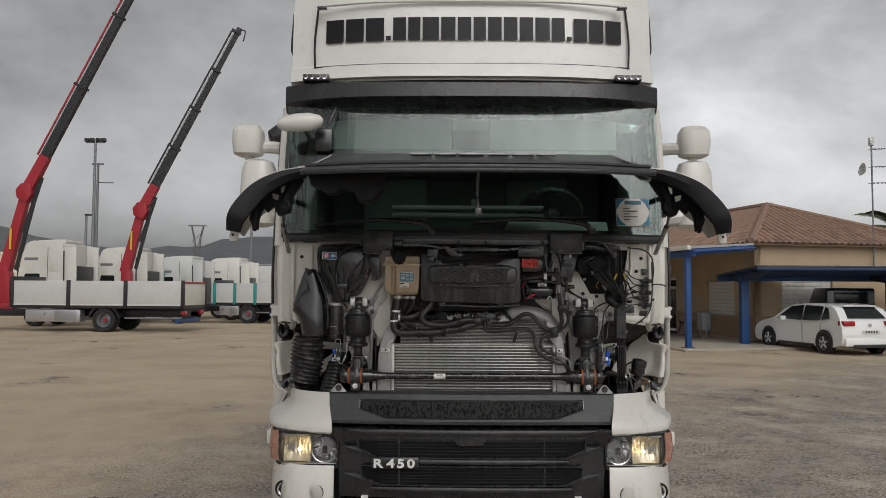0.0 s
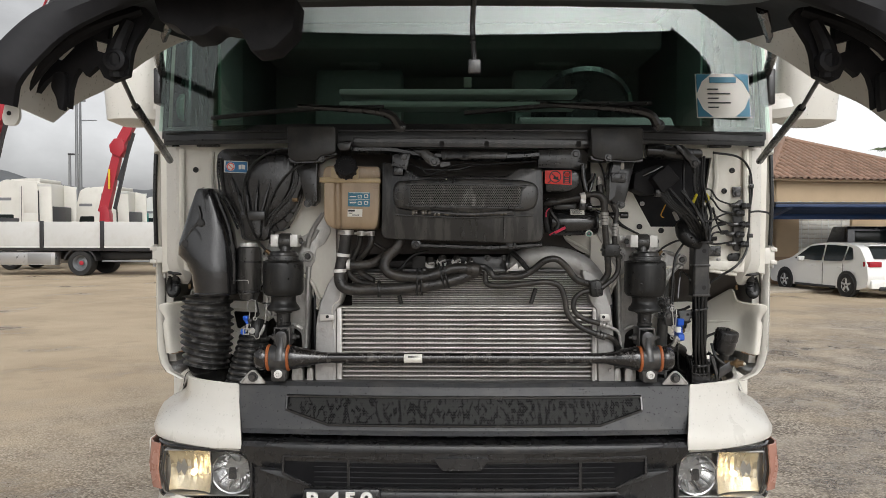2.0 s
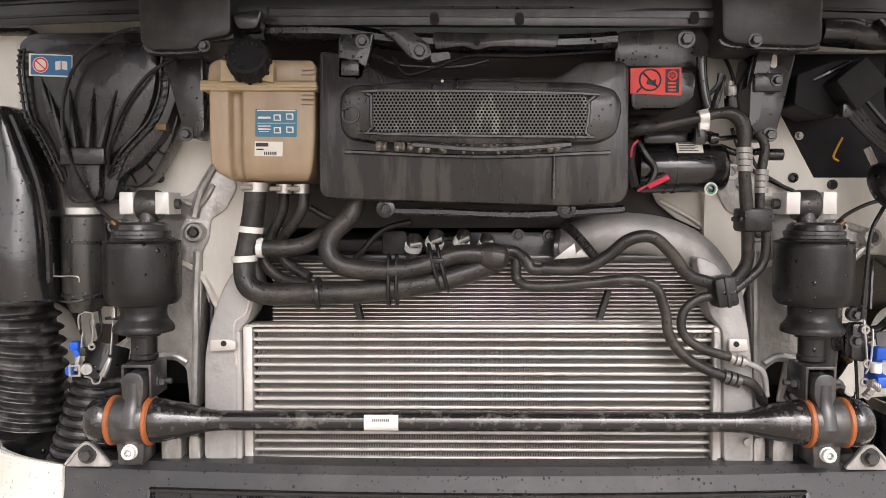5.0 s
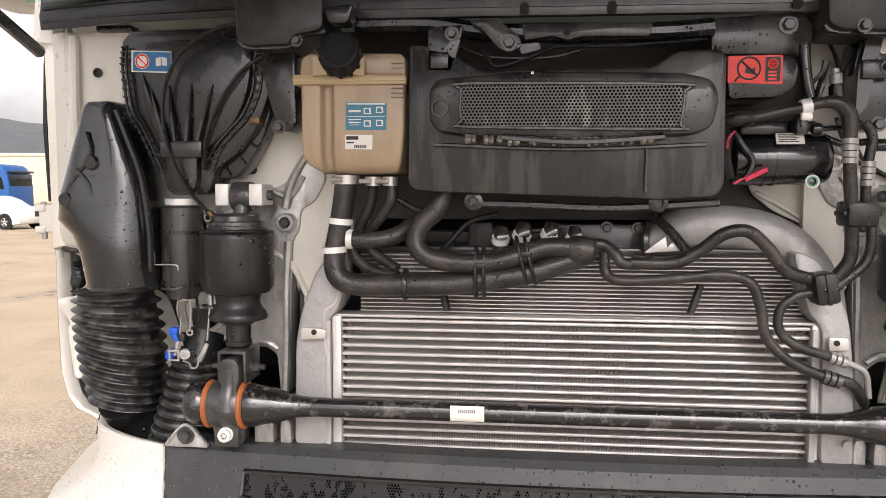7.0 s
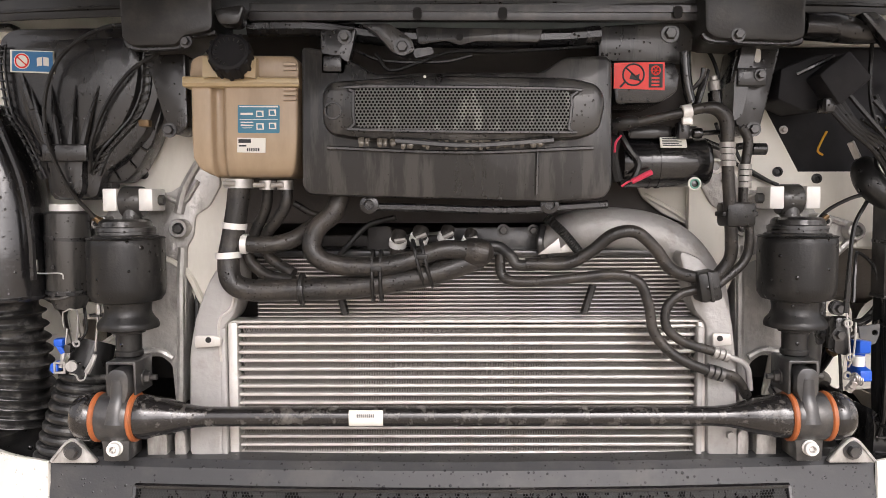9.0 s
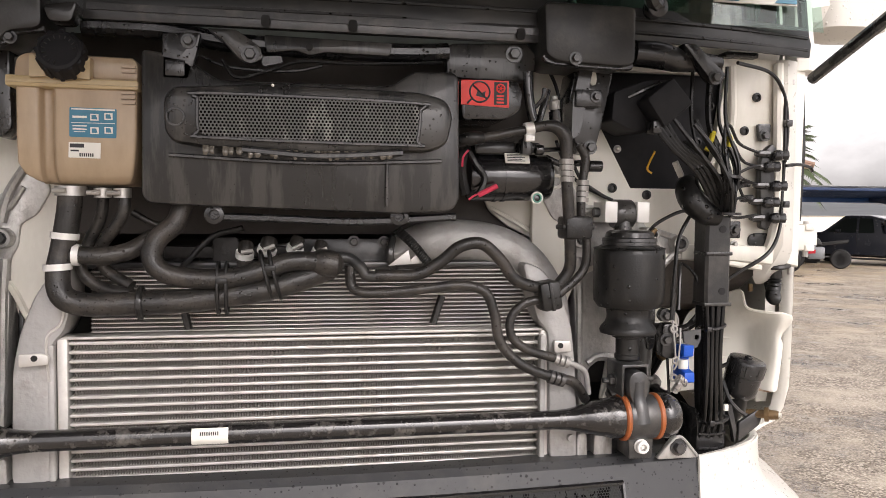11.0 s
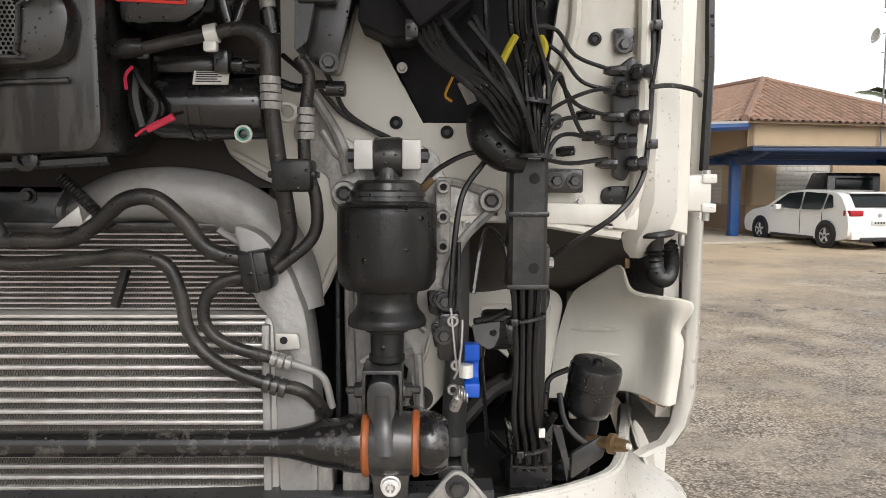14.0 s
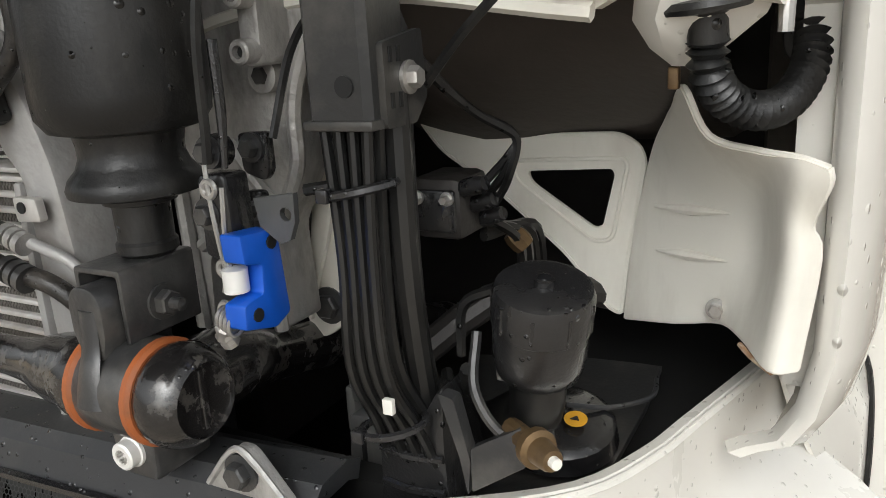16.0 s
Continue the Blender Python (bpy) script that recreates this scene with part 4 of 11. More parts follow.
def motorbike(at, turn):
    t = thing("motorcycle", at, turn, "black motorcycle standing in front of the pickup", "motorcycle")
    for y in (-0.68, 0.68):
        w = part("wheel", lathe([(0.2, -0.06), (0.28, -0.06), (0.32, 0), (0.28, 0.06), (0.2, 0.06), (0.2, -0.06)], (0, y, 0.32), (1, 0, 0), 24), E_["tyre"], t)
        part("rim", lathe([(0, 0.02), (0.06, 0.03), (0.2, 0.01), (0.2, -0.01), (0, -0.02)], (0, y, 0.32), (1, 0, 0), 12), E_["rim"], w)
    part("tank", prism([(-0.15, 0.75), (0.4, 0.78), (0.35, 1.0), (0.0, 1.0)], -0.14, 0.14, 0.08, 0.04, plane="yz"), E_["black"], t)
    part("seat", prism([(-0.85, 0.85), (-0.1, 0.74), (-0.1, 0.84), (-0.9, 0.95)], -0.12, 0.12, 0.03, 0.02, plane="yz"), E_["tyre"], t)
    part("engine", box(-0.15, 0.15, -0.2, 0.3, 0.3, 0.7, 0.05), E_["galv"], t)
    part("fork", sweep([(0, 0.68, 0.32), (0, 0.42, 1.05)], 0.03, 8), E_["steel"], t)
    part("handlebar", sweep([(-0.38, 0.28, 1.08), (-0.1, 0.42, 1.05), (0.1, 0.42, 1.05), (0.38, 0.28, 1.08)], 0.015, 6), E_["black"], t)
    part("swing_arm", sweep([(0.1, -0.68, 0.32), (0.1, 0.0, 0.42)], 0.03, 6), E_["black"], t)
    return t


motorbike((16.6, 25.6, 0), 62)

# ---- lorries and cranes across the yard ----
dropside_truck((-10.8, 32.9, 0), -3, 7.3, label="white dropside flatbed lorry with red crane across the yard")
crane((-19.3, 33.6, 0.8), 0, 26.5, 16, "red and black loader crane raised high behind the flatbed")
crane((-15.35, 36.8, 0.96), 0, 27, 9.9, "red and black loader crane raised on a parked lorry", 3.07, 1.4)
dropside_truck((-8.9, 41.8, 0), -8, 3.4, E_["teal"], E_["panel"], "short white flatbed lorry with teal frame parked behind")
tractor_cab((-19.35, 37.6, 0), 0, "cream tractor unit with a tall sleeper cab in the row", 4.08)
tractor_cab((-17.5, 41.5, 0), 0, "cream tractor unit parked in the row of lorries", 3.95)
tractor_cab((-16.1, 46.2, 0), 0, "white tractor unit with black mirrors in the row", 3.7, E_["white"])
tractor_cab((-14.2, 49.5, 0), 0, "pale tractor unit at the end of the row", 3.75)


def trailer(at, turn, length, high, mt, label):
    t = thing("box_trailer", at, turn, label, "trailer", "parked lorries")
    body = part("body", box(-length, 0, -1.25, 1.25, 1.1, high, 0.03), mt, t)
    part("top_rail", box(-length, 0.01, -1.26, -1.25, high - 0.1, high - 0.02), E_["galv"], body)
    part("chassis", box(-length, -0.2, -0.5, 0.5, 0.7, 1.1, 0.02), E_["black"], t)
    for x in (-1.5, -2.8):
        for sgn in (-1, 1):
            wheel(t, x, sgn, 0.5, 0.4, sgn, across=True)
    return t


trailer((-7.6, 53.5, 0), 0, 7.4, 3.5, E_["white"], "plain white box trailer behind the lorries")
trailer((-16.6, 44.2, 0), 0, 2.2, 2.75, E_["teal"], "teal box body behind the flatbed")
tractor_cab((-33.0, 49.0, 0), 180, "blue tractor unit with a tall exhaust stack", 3.3, E_["blue_cab"])


van_w, van_wb = car("estate_car", (-23.5, 35.2, 0), 262, 4.4, 1.8, HATCH, HATCH_GLASS, E_["car_white"], "white car with dark lower panels parked by the lorries", (-1.3, 1.33), 0.32)
for sx in (-1, 1):
    part("tail_lamp", box(sx * 0.5, sx * 0.87, -2.12, -1.85, 0.84, 0.98, 0.02), E_["lamp_red"], van_wb)


def warehouse():
    t = thing("warehouse", (-62, 96, 0), 8, "long cream clad warehouse behind the lorries", "building")
    w = part("wall", box(-30, 14, -0.2, 12, 0, 6.0, 0.03), E_["warehouse"], t)
    for i in range(22):
        part("cladding_rib", box(-30 + i * 2, -29.8 + i * 2, -0.26, -0.2, 0, 5.8), E_["warehouse"], w)
    part("parapet", box(-30.1, 14.1, -0.35, 12.1, 6.0, 6.4, 0.05), E_["warehouse"], t)
    return t


warehouse()


# ---- masts and poles ----
def mast(at, h, kind, label):
    t = thing("light_mast", at, 0, label, "lamp post")
    part("pole", lathe([(0.16, 0), (0.1, h)], (0, 0, 0), (0, 0, 1), 12), E_["galv"], t)
    if kind == "flood":
        part("crossbar", box(-0.8, 0.8, -0.06, 0.06, h - 0.1, h, 0.01), E_["galv"], t)
        for x in (-0.7, -0.25, 0.25, 0.7):
            part("floodlight", box(x - 0.18, x + 0.18, -0.2, 0.12, h, h + 0.3, 0.03), E_["black"], t)
    elif kind == "cross":
        part("crossbar", box(-0.55, 0.45, -0.06, 0.06, h - 0.15, h, 0.01), E_["galv"], t)
        part("arm", box(0.1, 1.4, -0.04, 0.04, h - 1.75, h - 1.65, 0.01), E_["galv"], t)
    else:
        part("lamp_head", prism([(-0.1, h), (0.7, h + 0.02), (0.7, h + 0.12), (-0.1, h + 0.16)], -0.12, 0.12, 0.03), E_["black"], t)
    return t


mast((-29.9, 64.3, 0), 14.2, "flood", "tall galvanised mast with four floodlights")
mast((-30.5, 66.2, 0), 12.7, "cross", "galvanised mast with a cross arm")
mast((-31.4, 66.2, 0), 8.1, "lamp", "street lamp behind the lorries")
mast((-17.5, 68, 0), 8.6, "lamp", "street lamp beyond the yard")
mast((-16.4, 73.0, 0), 4.9, "lamp", "short street lamp beyond the trailer")
mast((-15.1, 70.0, 0), 8.6, "lamp", "street lamp beyond the yard")


def pylon(at, h):
    t = thing("power_pylon", at, 0, "lattice power pylon with a flat cross arm", "pylon")
    for sx in (-1, 1):
        for sy in (-1, 1):
            part("leg", sweep([(sx * 0.45, sy * 0.45, 0), (sx * 0.22, sy * 0.22, h * 0.72), (sx * 0.6, sy * 0.15, h)], 0.05, 5, 3), E_["galv"], t)
    for k in range(8):
        z = h * 0.1 + k * h * 0.1
        part("brace", sweep([(-0.45, -0.4, z), (0.45, -0.4, z + h * 0.1)], 0.03, 4), E_["galv"], t)
    part("cross_arm", box(-0.95, 0.95, -0.1, 0.1, h, h + 0.15, 0.02), E_["galv"], t)
    return t


pylon((-25.6, 78.0, 0), 8.2)


# ---- house with tiled roof, porch and carport ----
HOUSE = thing("house", (10.8, 27.2, 0), 14, "low ochre house with clay tile roof and blue porch", "house")
HL, HW = 13.0, 7.6
EAVE = 3.45


def house():
    south = part("wall", plate_with_holes([(0, 0), (HW, 0), (HW, EAVE), (0, EAVE)], [[(1.1, 0.95), (3.2, 0.95), (3.2, 2.3), (1.1, 2.3)], [(6.1, 1.15), (6.9, 1.15), (6.9, 2.1), (6.1, 2.1)]], 0, 0.25), E_["wall"], HOUSE, "ochre rendered wall")
    b = plate_with_holes([(0, 0), (HL, 0), (HL, EAVE), (0, EAVE)], [[(1.2, 0.95), (3.0, 0.95), (3.0, 2.2), (1.2, 2.2)], [(5.2, 0.0), (6.8, 0.0), (6.8, 2.4), (5.2, 2.4)], [(8.6, 0.95), (9.8, 0.95), (9.8, 2.2), (8.6, 2.2)]], 0, 0.25)
    b.transform(Matrix(((0, 1, 0, 0), (1, 0, 0, 0), (0, 0, 1, 0), (0, 0, 0, 1))))
    west = part("wall", b, E_["wall"], HOUSE, "ochre rendered wall with shutters and glazed door")
    part("wall", box(HW - 0.25, HW, 0.25, HL, 0, EAVE), E_["wall"], HOUSE)
    part("wall", box(0.25, HW - 0.25, HL - 0.25, HL, 0, EAVE), E_["wall"], HOUSE)
    part("plinth", box(-0.03, 0.0, -0.03, 5.2, 0.15, 0.95), E_["plinth"], HOUSE)
    part("plinth", box(-0.03, 0.0, 6.8, HL, 0.15, 0.95), E_["plinth"], HOUSE)
    part("plinth", box(-0.03, HW, -0.03, 0.0, 0, 0.95), E_["plinth"], HOUSE)
    for wall_part, (x0, x1, z0, z1), face in ((south, (1.1, 3.2, 0.95, 2.3), "s"), (south, (6.1, 6.9, 1.15, 2.1), "s"), (west, (1.2, 3.0, 0.95, 2.2), "w"), (west, (8.6, 9.8, 0.95, 2.2), "w")):
        n = 9
        for k in range(n):
            za, zb = z0 + (z1 - z0) * k / n, z0 + (z1 - z0) * (k + 1) / n - 0.008
            s = box(x0, x1, 0.1, 0.13, za, zb, 0.006) if face == "s" else box(0.1, 0.13, x0, x1, za, zb, 0.006)
            part("shutter_slat", s, E_["shutter"], wall_part)
        part("window_sill", box(x0 - 0.08, x1 + 0.08, -0.05, 0.12, z0 - 0.06, z0, 0.01) if face == "s" else box(-0.05, 0.12, x0 - 0.08, x1 + 0.08, z0 - 0.06, z0, 0.01), E_["concrete"], wall_part)
        if face == "s":
            for k in range(8):
                xx = x0 + (x1 - x0) * (k + 0.5) / 8
                part("window_bar", sweep([(xx, 0.03, z0), (xx, 0.03, z1)], 0.01, 5), E_["frame"], wall_part)
    door = part("door", box(0.12, 0.16, 5.22, 6.78, 0.15, 2.4, 0.01), E_["car_glass"], HOUSE, "white framed glazed double door")
    for y in (5.22, 5.95, 6.66):
        part("door_frame", box(0.07, 0.14, y, y + 0.12, 0.15, 2.4, 0.01), E_["frame"], door)
    for z in (0.15, 1.9, 2.28):
        part("door_rail", box(0.07, 0.14, 5.22, 6.78, z, z + 0.12, 0.01), E_["frame"], door)
    part("door_handle", sweep([(0.03, 6.1, 1.0), (-0.02, 6.12, 1.1), (0.03, 6.1, 1.2)], 0.02, 6), E_["frame"], door)
    sign = part("sign", box(-0.06, -0.02, 5.5, 6.5, 2.55, 2.9, 0.01), E_["frame"], HOUSE, "small white sign above the door")
    cu = bpy.data.curves.new("sign_text", "FONT")
    cu.body, cu.size, cu.extrude, cu.align_x = "OFICINA", 0.24, 0.003, "CENTER"
    txt = new("sign_text", cu)
    tb = bmesh.new()
    tb.from_mesh(bpy.data.meshes.new_from_object(txt.evaluated_get(bpy.context.evaluated_depsgraph_get())))
    bpy.data.objects.remove(txt)
    tb.transform(Matrix(((0, 0, -1, -0.064), (-1, 0, 0, 6.0), (0, 1, 0, 2.64), (0, 0, 0, 1))))
    part("sign_text", tb, E_["black"], sign, "dark capital letters")
    part("fascia", box(-0.35, -0.3, -0.35, HL + 0.3, EAVE - 0.02, EAVE + 0.12), E_["blue"], HOUSE)
    part("ceiling", box(-0.3, HW + 0.3, -0.3, HL + 0.3, EAVE, EAVE + 0.06), E_["wall"], HOUSE)


house()


def roof():
    """Hip roof with half-round tiles laid in courses, each tile its own piece near the yard."""
    o = 0.4
    a, b, c, d = V(-o, -o, EAVE + 0.06), V(HW + o, -o, EAVE + 0.06), V(HW + o, HL + o, EAVE + 0.06), V(-o, HL + o, EAVE + 0.06)
    ra, rb = V(HW / 2, 4.4, EAVE + 1.95), V(HW / 2, HL - 3.0, EAVE + 1.95)
    bm = bmesh.new()
    va = [bm.verts.new(p) for p in (a, b, c, d, ra, rb)]
    for f in ((0, 1, 4), (1, 2, 5, 4), (2, 3, 5), (3, 0, 4, 5), (0, 3, 2, 1)):
        bm.faces.new([va[i] for i in f])
    r = part("roof", bm, E_["tile"], HOUSE, "weathered clay tile hip roof", sharp=10)
    tile = bmesh.new()
    loops = []
    for y, rr, dz in ((0.0, 0.105, 0.0), (0.46, 0.085, 0.02)):
        loops.append([V(rr * math.cos(t), y, rr * 0.75 * math.sin(t) + dz) for t in (math.pi * i / 6 for i in range(7))])
    rings(tile, loops, cap=False, closed=False)
    me_ob = part("tile", tile, E_["tile"], r)
    first = True
    spots = []
    for (p, q, top0, top1) in ((a, b, ra, ra), (d, a, rb, ra)):
        u = (q - p).normalized()
        up_mid = (top0 + top1) / 2 - (p + q) / 2
        up = (up_mid - u * up_mid.dot(u))
        slope = up.length
        up.normalize()
        nrm = u.cross(up)
        k = 0
        s = 0.0
        while s < slope - 0.2:
            f = s / slope
            lo, hi = (p.lerp(top0, f) - p).dot(u), (q.lerp(top1, f) - p).dot(u)
            w = lo + 0.14
            while w < hi - 0.1:
                spots.append((p + u * w + up * (s + 0.2) + nrm * 0.03, u, up, nrm, s))
                w += 0.27
            s += 0.4
            k += 1
    near = sorted(spots, key=lambda q: q[4] + 0.12 * q[0].y)[:280]
    keep = {id(q) for q in near}
    rest = bmesh.new()
    for q in spots:
        place, u, up, nrm, s = q
        m3 = Matrix((u, up, nrm)).transposed()
        if id(q) in keep:
            if first:
                t, first = me_ob, False
            else:
                t = new("tile", me_ob.data)
                t.parent = r
            t.location = place - ORIGIN[r]
            t.rotation_euler = m3.to_euler()
        else:
            base = [rest.verts.new(place + m3 @ v.co) for v in me_ob.data.vertices]
            for pl in me_ob.data.polygons:
                rest.faces.new([base[i] for i in pl.vertices])
    part("tile_course", rest, E_["tile"], r, kind="stuff")
    for p, q in ((a, ra), (b, ra), (ra, rb)):
        part("ridge_tiles", sweep([p + V(0, 0, 0.05), q + V(0, 0, 0.06)], 0.12, 8), E_["tile"], r)


roof()


def porch():
    t = thing("porch", (10.8, 27.2, 0), 14, "blue steel porch roof on posts along the house", "porch")
    part("floor_slab", box(-4.5, 0, -2.9, HL + 1, 0, 0.08, 0.02), E_["concrete"], t)
    bm = bmesh.new()
    far = HL + 1.2
    rings(bm, [[(-4.3, -2.95, z0), (-0.3, -0.42, z1), (-0.3, far, z1), (-4.3, far, z0)] for z0, z1 in ((3.1, 3.42), (3.17, 3.49))])
    part("roof_sheet", bm, E_["sheet"], t)
    part("gutter_beam", box(-4.2, -4.04, -2.85, far, 2.87, 3.09, 0.01), E_["blue"], t)
    part("gutter", box(-4.42, -4.3, -2.98, far, 3.06, 3.19, 0.01), E_["shutter"], t)
    part("end_beam", sweep([(-4.2, -2.86, 3.0), (-0.3, -0.4, 3.32)], 0.1, 4, 2), E_["blue"], t)
    for y in (-2.56, 1.95, 7.3, 12.4):
        part("post", box(-4.2, -4.04, y, y + 0.16, 0.08, 2.9, 0.008), E_["blue"], t)
        part("base_plate", box(-4.28, -3.96, y - 0.08, y + 0.24, 0.08, 0.1), E_["blue"], t)
    for y in (1.95, 7.3, 12.4):
        part("rafter", prism([(-4.2, 2.96), (-0.35, 3.28), (-0.35, 3.41), (-4.2, 3.09)], y, y + 0.1), E_["blue"], t)
    return t


porch()


def carport(at, turn, bays, pitch, depth, label):
    t = thing("carport", at, turn, label, "carport", "blue carports")
    w = bays * pitch
    roof_p = part("roof_sheet", prism([(-0.8, 2.58), (depth, 2.36), (depth, 2.4), (-0.8, 2.62)], -0.35, w + 0.3, plane="yz"), E_["underside_sheet"], t)
    n = int(w / 0.3)
    for k in range(n):
        part("sheet_rib", prism([(-0.82, 2.622), (depth, 2.402), (depth, 2.415), (-0.82, 2.635)], -0.3 + k * (w + 0.5) / n, -0.24 + k * (w + 0.5) / n, plane="yz"), E_["sheet"], roof_p)
    part("front_beam", box(-0.33, w + 0.25, -0.78, -0.7, 2.475, 2.57, 0.01), E_["navy"], t)
    part("rear_beam", box(-0.33, w + 0.25, depth - 0.15, depth, 2.18, 2.35, 0.01), E_["blue"], t)
    for k in range(bays + 1):
        x = k * pitch
        part("post", box(x, x + 0.26, 1.19, 1.45, 0, 2.3, 0.01), E_["blue"], t)
        part("rafter", prism([(-0.68, 2.44), (depth * 0.2, 2.2), (depth * 0.6, 2.12), (depth - 0.16, 2.22), (depth - 0.16, 2.34), (-0.68, 2.56)], x + 0.04, x + 0.2, plane="yz"), E_["navy"], t)
    for k in range(3):
        y = 0.1 + k * 0.85
        part("purlin", box(-0.33, w + 0.25, y, y + 0.06, 2.43 - y * 0.052, 2.51 - y * 0.052), E_["navy"], t)
    return t


carport((9.85, 24.6, 0), 2, 4, 5.0, 2.5, "long blue steel carport with corrugated roof beside the house")


def bench(at, turn):
    t = thing("bench", at, turn, "slatted wooden bench with cast legs by the house wall", "bench", "benches on the porch")
    for k in range(4):
        part("seat_slat", box(-0.8, 0.8, -0.42 + k * 0.11, -0.33 + k * 0.11, 0.42, 0.46, 0.008), E_["wood"], t)
    for k in range(3):
        part("back_slat", box(-0.8, 0.8, 0.05 + k * 0.02, 0.09 + k * 0.02, 0.54 + k * 0.12, 0.63 + k * 0.12, 0.008), E_["wood"], t)
    for x in (-0.65, 0.65):
        part("leg_frame", sweep([(x, -0.42, 0), (x, -0.35, 0.4), (x, 0.02, 0.42), (x, 0.1, 0.9)], 0.03, 6, 4), E_["black"], t)
        part("rear_leg", sweep([(x, 0.0, 0.42), (x, 0.08, 0)], 0.03, 6, 2), E_["black"], t)
    return t


def house_place(u, w, z=0.0):
    a = radians(14)
    return (10.8 + u * math.cos(a) - w * math.sin(a), 27.2 + u * math.sin(a) + w * math.cos(a), z)


bench(house_place(-0.5, 3.4, 0.15), 104)
bench(house_place(-0.5, 11.2, 0.15), 104)


def bin_(at, turn):
    t = thing("litter_bin", at, turn, "grey metal litter bin on two legs", "litter bin")
    part("body", box(-0.24, 0.24, -0.18, 0.18, 0.25, 0.92, 0.05), E_["galv"], t)
    for x in (-0.22, 0.22):
        part("leg", box(x - 0.025, x + 0.025, -0.025, 0.025, 0, 0.4, 0.005), E_["galv"], t)
    return t


bin_(house_place(-1.2, 1.3, 0.15), 98)


def antenna(at):
    t = thing("roof_antenna", at, 0, "tall television aerial mast with dish fixed to the house", "antenna")
    part("mast", sweep([(0, 0, 0), (0, 0, 5.2)], 0.03, 8), E_["galv"], t)
    for z, w in ((4.1, 0.6), (4.75, 0.5), (3.5, 0.7)):
        boom = part("aerial_boom", sweep([(-w * 0.2, 0, z), (w, 0, z + 0.05)], 0.015, 5), E_["galv"], t)
        for k in range(5):
            part("element", sweep([(w * 0.2 * k, -0.18, z + 0.02), (w * 0.2 * k, 0.18, z + 0.02)], 0.008, 4), E_["galv"], boom)
    part("radio_head", box(-0.08, 0.08, -0.08, 0.08, 4.9, 5.2, 0.02), E_["white"], t)
    part("dish", lathe([(0, 0), (0.16, 0.04), (0.24, 0.12), (0.22, 0.12), (0.15, 0.06), (0, 0.02)], (-0.25, 0, 4.0), (-1, 0, 0.2), 16), E_["white"], t)
    return t


antenna(house_place(4.9, -0.12, 2.3))


def palm(at, h):
    t = thing("palm_tree", at, 0, "date palm rising behind the house", "tree")
    part("trunk", sweep([(0, 0, 0), (0.1, 0, h * 0.5), (0, 0, h)], [0.35, 0.28, 0.3], 12, 6), E_["bark"], t)
    rnd = random.Random(7)
    bm = bmesh.new()
    for k in range(70):
        a, lift = rnd.uniform(0, 6.28), rnd.uniform(-0.5, 1.3)
        d = V(math.cos(a), math.sin(a), 0)
        L = rnd.uniform(2.0, 2.8)
        stem = [V(0, 0, h) + d * (L * s * math.cos(lift * (1 - 0.3 * s))) + V(0, 0, L * s * math.sin(lift) - 1.1 * s * s) for s in (i / 9 for i in range(10))]
        side = V(-d.y, d.x, 0)
        for p, q in zip(stem[1:], stem[2:]):
            for sg in (-1, 1):
                for f in (0.0, 0.33, 0.66):
                    o = p.lerp(q, f)
                    tip = o + side * sg * 0.5 + (q - p) * 1.4 - V(0, 0, 0.16)
                    v = [bm.verts.new(o), bm.verts.new(o + (q - p) * 0.42 + V(0, 0, 0.03)), bm.verts.new(tip)]
                    bm.faces.new(v)
    part("crown", bm, E_["palm"], t)
    return t


palm((21.4, 36.0, 0), 4.3)


def pine(at, h, spread, label, n=5200):
    t = thing("tree", at, 0, label, "tree", "trees by the house")
    part("trunk", sweep([(0, 0, 0), (0.1, 0.05, h * 0.4), (0.0, 0, h * 0.75)], [0.42, 0.3, 0.14], 12, 5), E_["bark"], t)
    rnd = random.Random(11)
    clumps = []
    for k in range(28):
        a, r = rnd.uniform(0, 6.28), spread * rnd.uniform(0.1, 0.85)
        z = h * rnd.uniform(0.22, 0.95)
        p = V(r * math.cos(a), r * math.sin(a), z)
        clumps.append((p, spread * rnd.uniform(0.28, 0.48)))
        part("limb", sweep([(0.05, 0, h * rnd.uniform(0.3, 0.6)), p * 0.6 + V(0, 0, z * 0.35), p], [0.12, 0.07, 0.03], 6, 4), E_["bark"], t)
    bm = bmesh.new()
    for k in range(n):
        c, r = rnd.choice(clumps)
        o = c + V(rnd.gauss(0, 1), rnd.gauss(0, 1), rnd.gauss(0, 0.75)) * r * 0.5
        if math.hypot(o.x, o.y) > spread:
            continue
        s = rnd.uniform(0.035, 0.1)
        u = V(rnd.gauss(0, 1), rnd.gauss(0, 1), rnd.gauss(0, 1)).normalized() * s
        w = u.orthogonal().normalized() * s * 0.45
        bm.faces.new([bm.verts.new(o - u), bm.verts.new(o + w), bm.verts.new(o + u), bm.verts.new(o - w)])
    part("crown", bm, E_["leaf"], t)
    return t


pine((5.9, 40.0, 0), 8.8, 3.4, "broad dark pine behind the porch", 60000)
pine((13.2, 54.0, 0), 6.3, 1.9, "rounded tree rising behind the house", 11000)


def far_wall():
    t = thing("yard_wall", (-6, 66, 0), 0, "long pale boundary wall at the end of the yard", "wall")
    part("wall", box(0, 60, 0, 0.3, 0, 1.6), E_["white"], t)
    part("coping", box(0, 60, -0.05, 0.35, 1.6, 1.7), E_["concrete"], t)
    return t


far_wall()

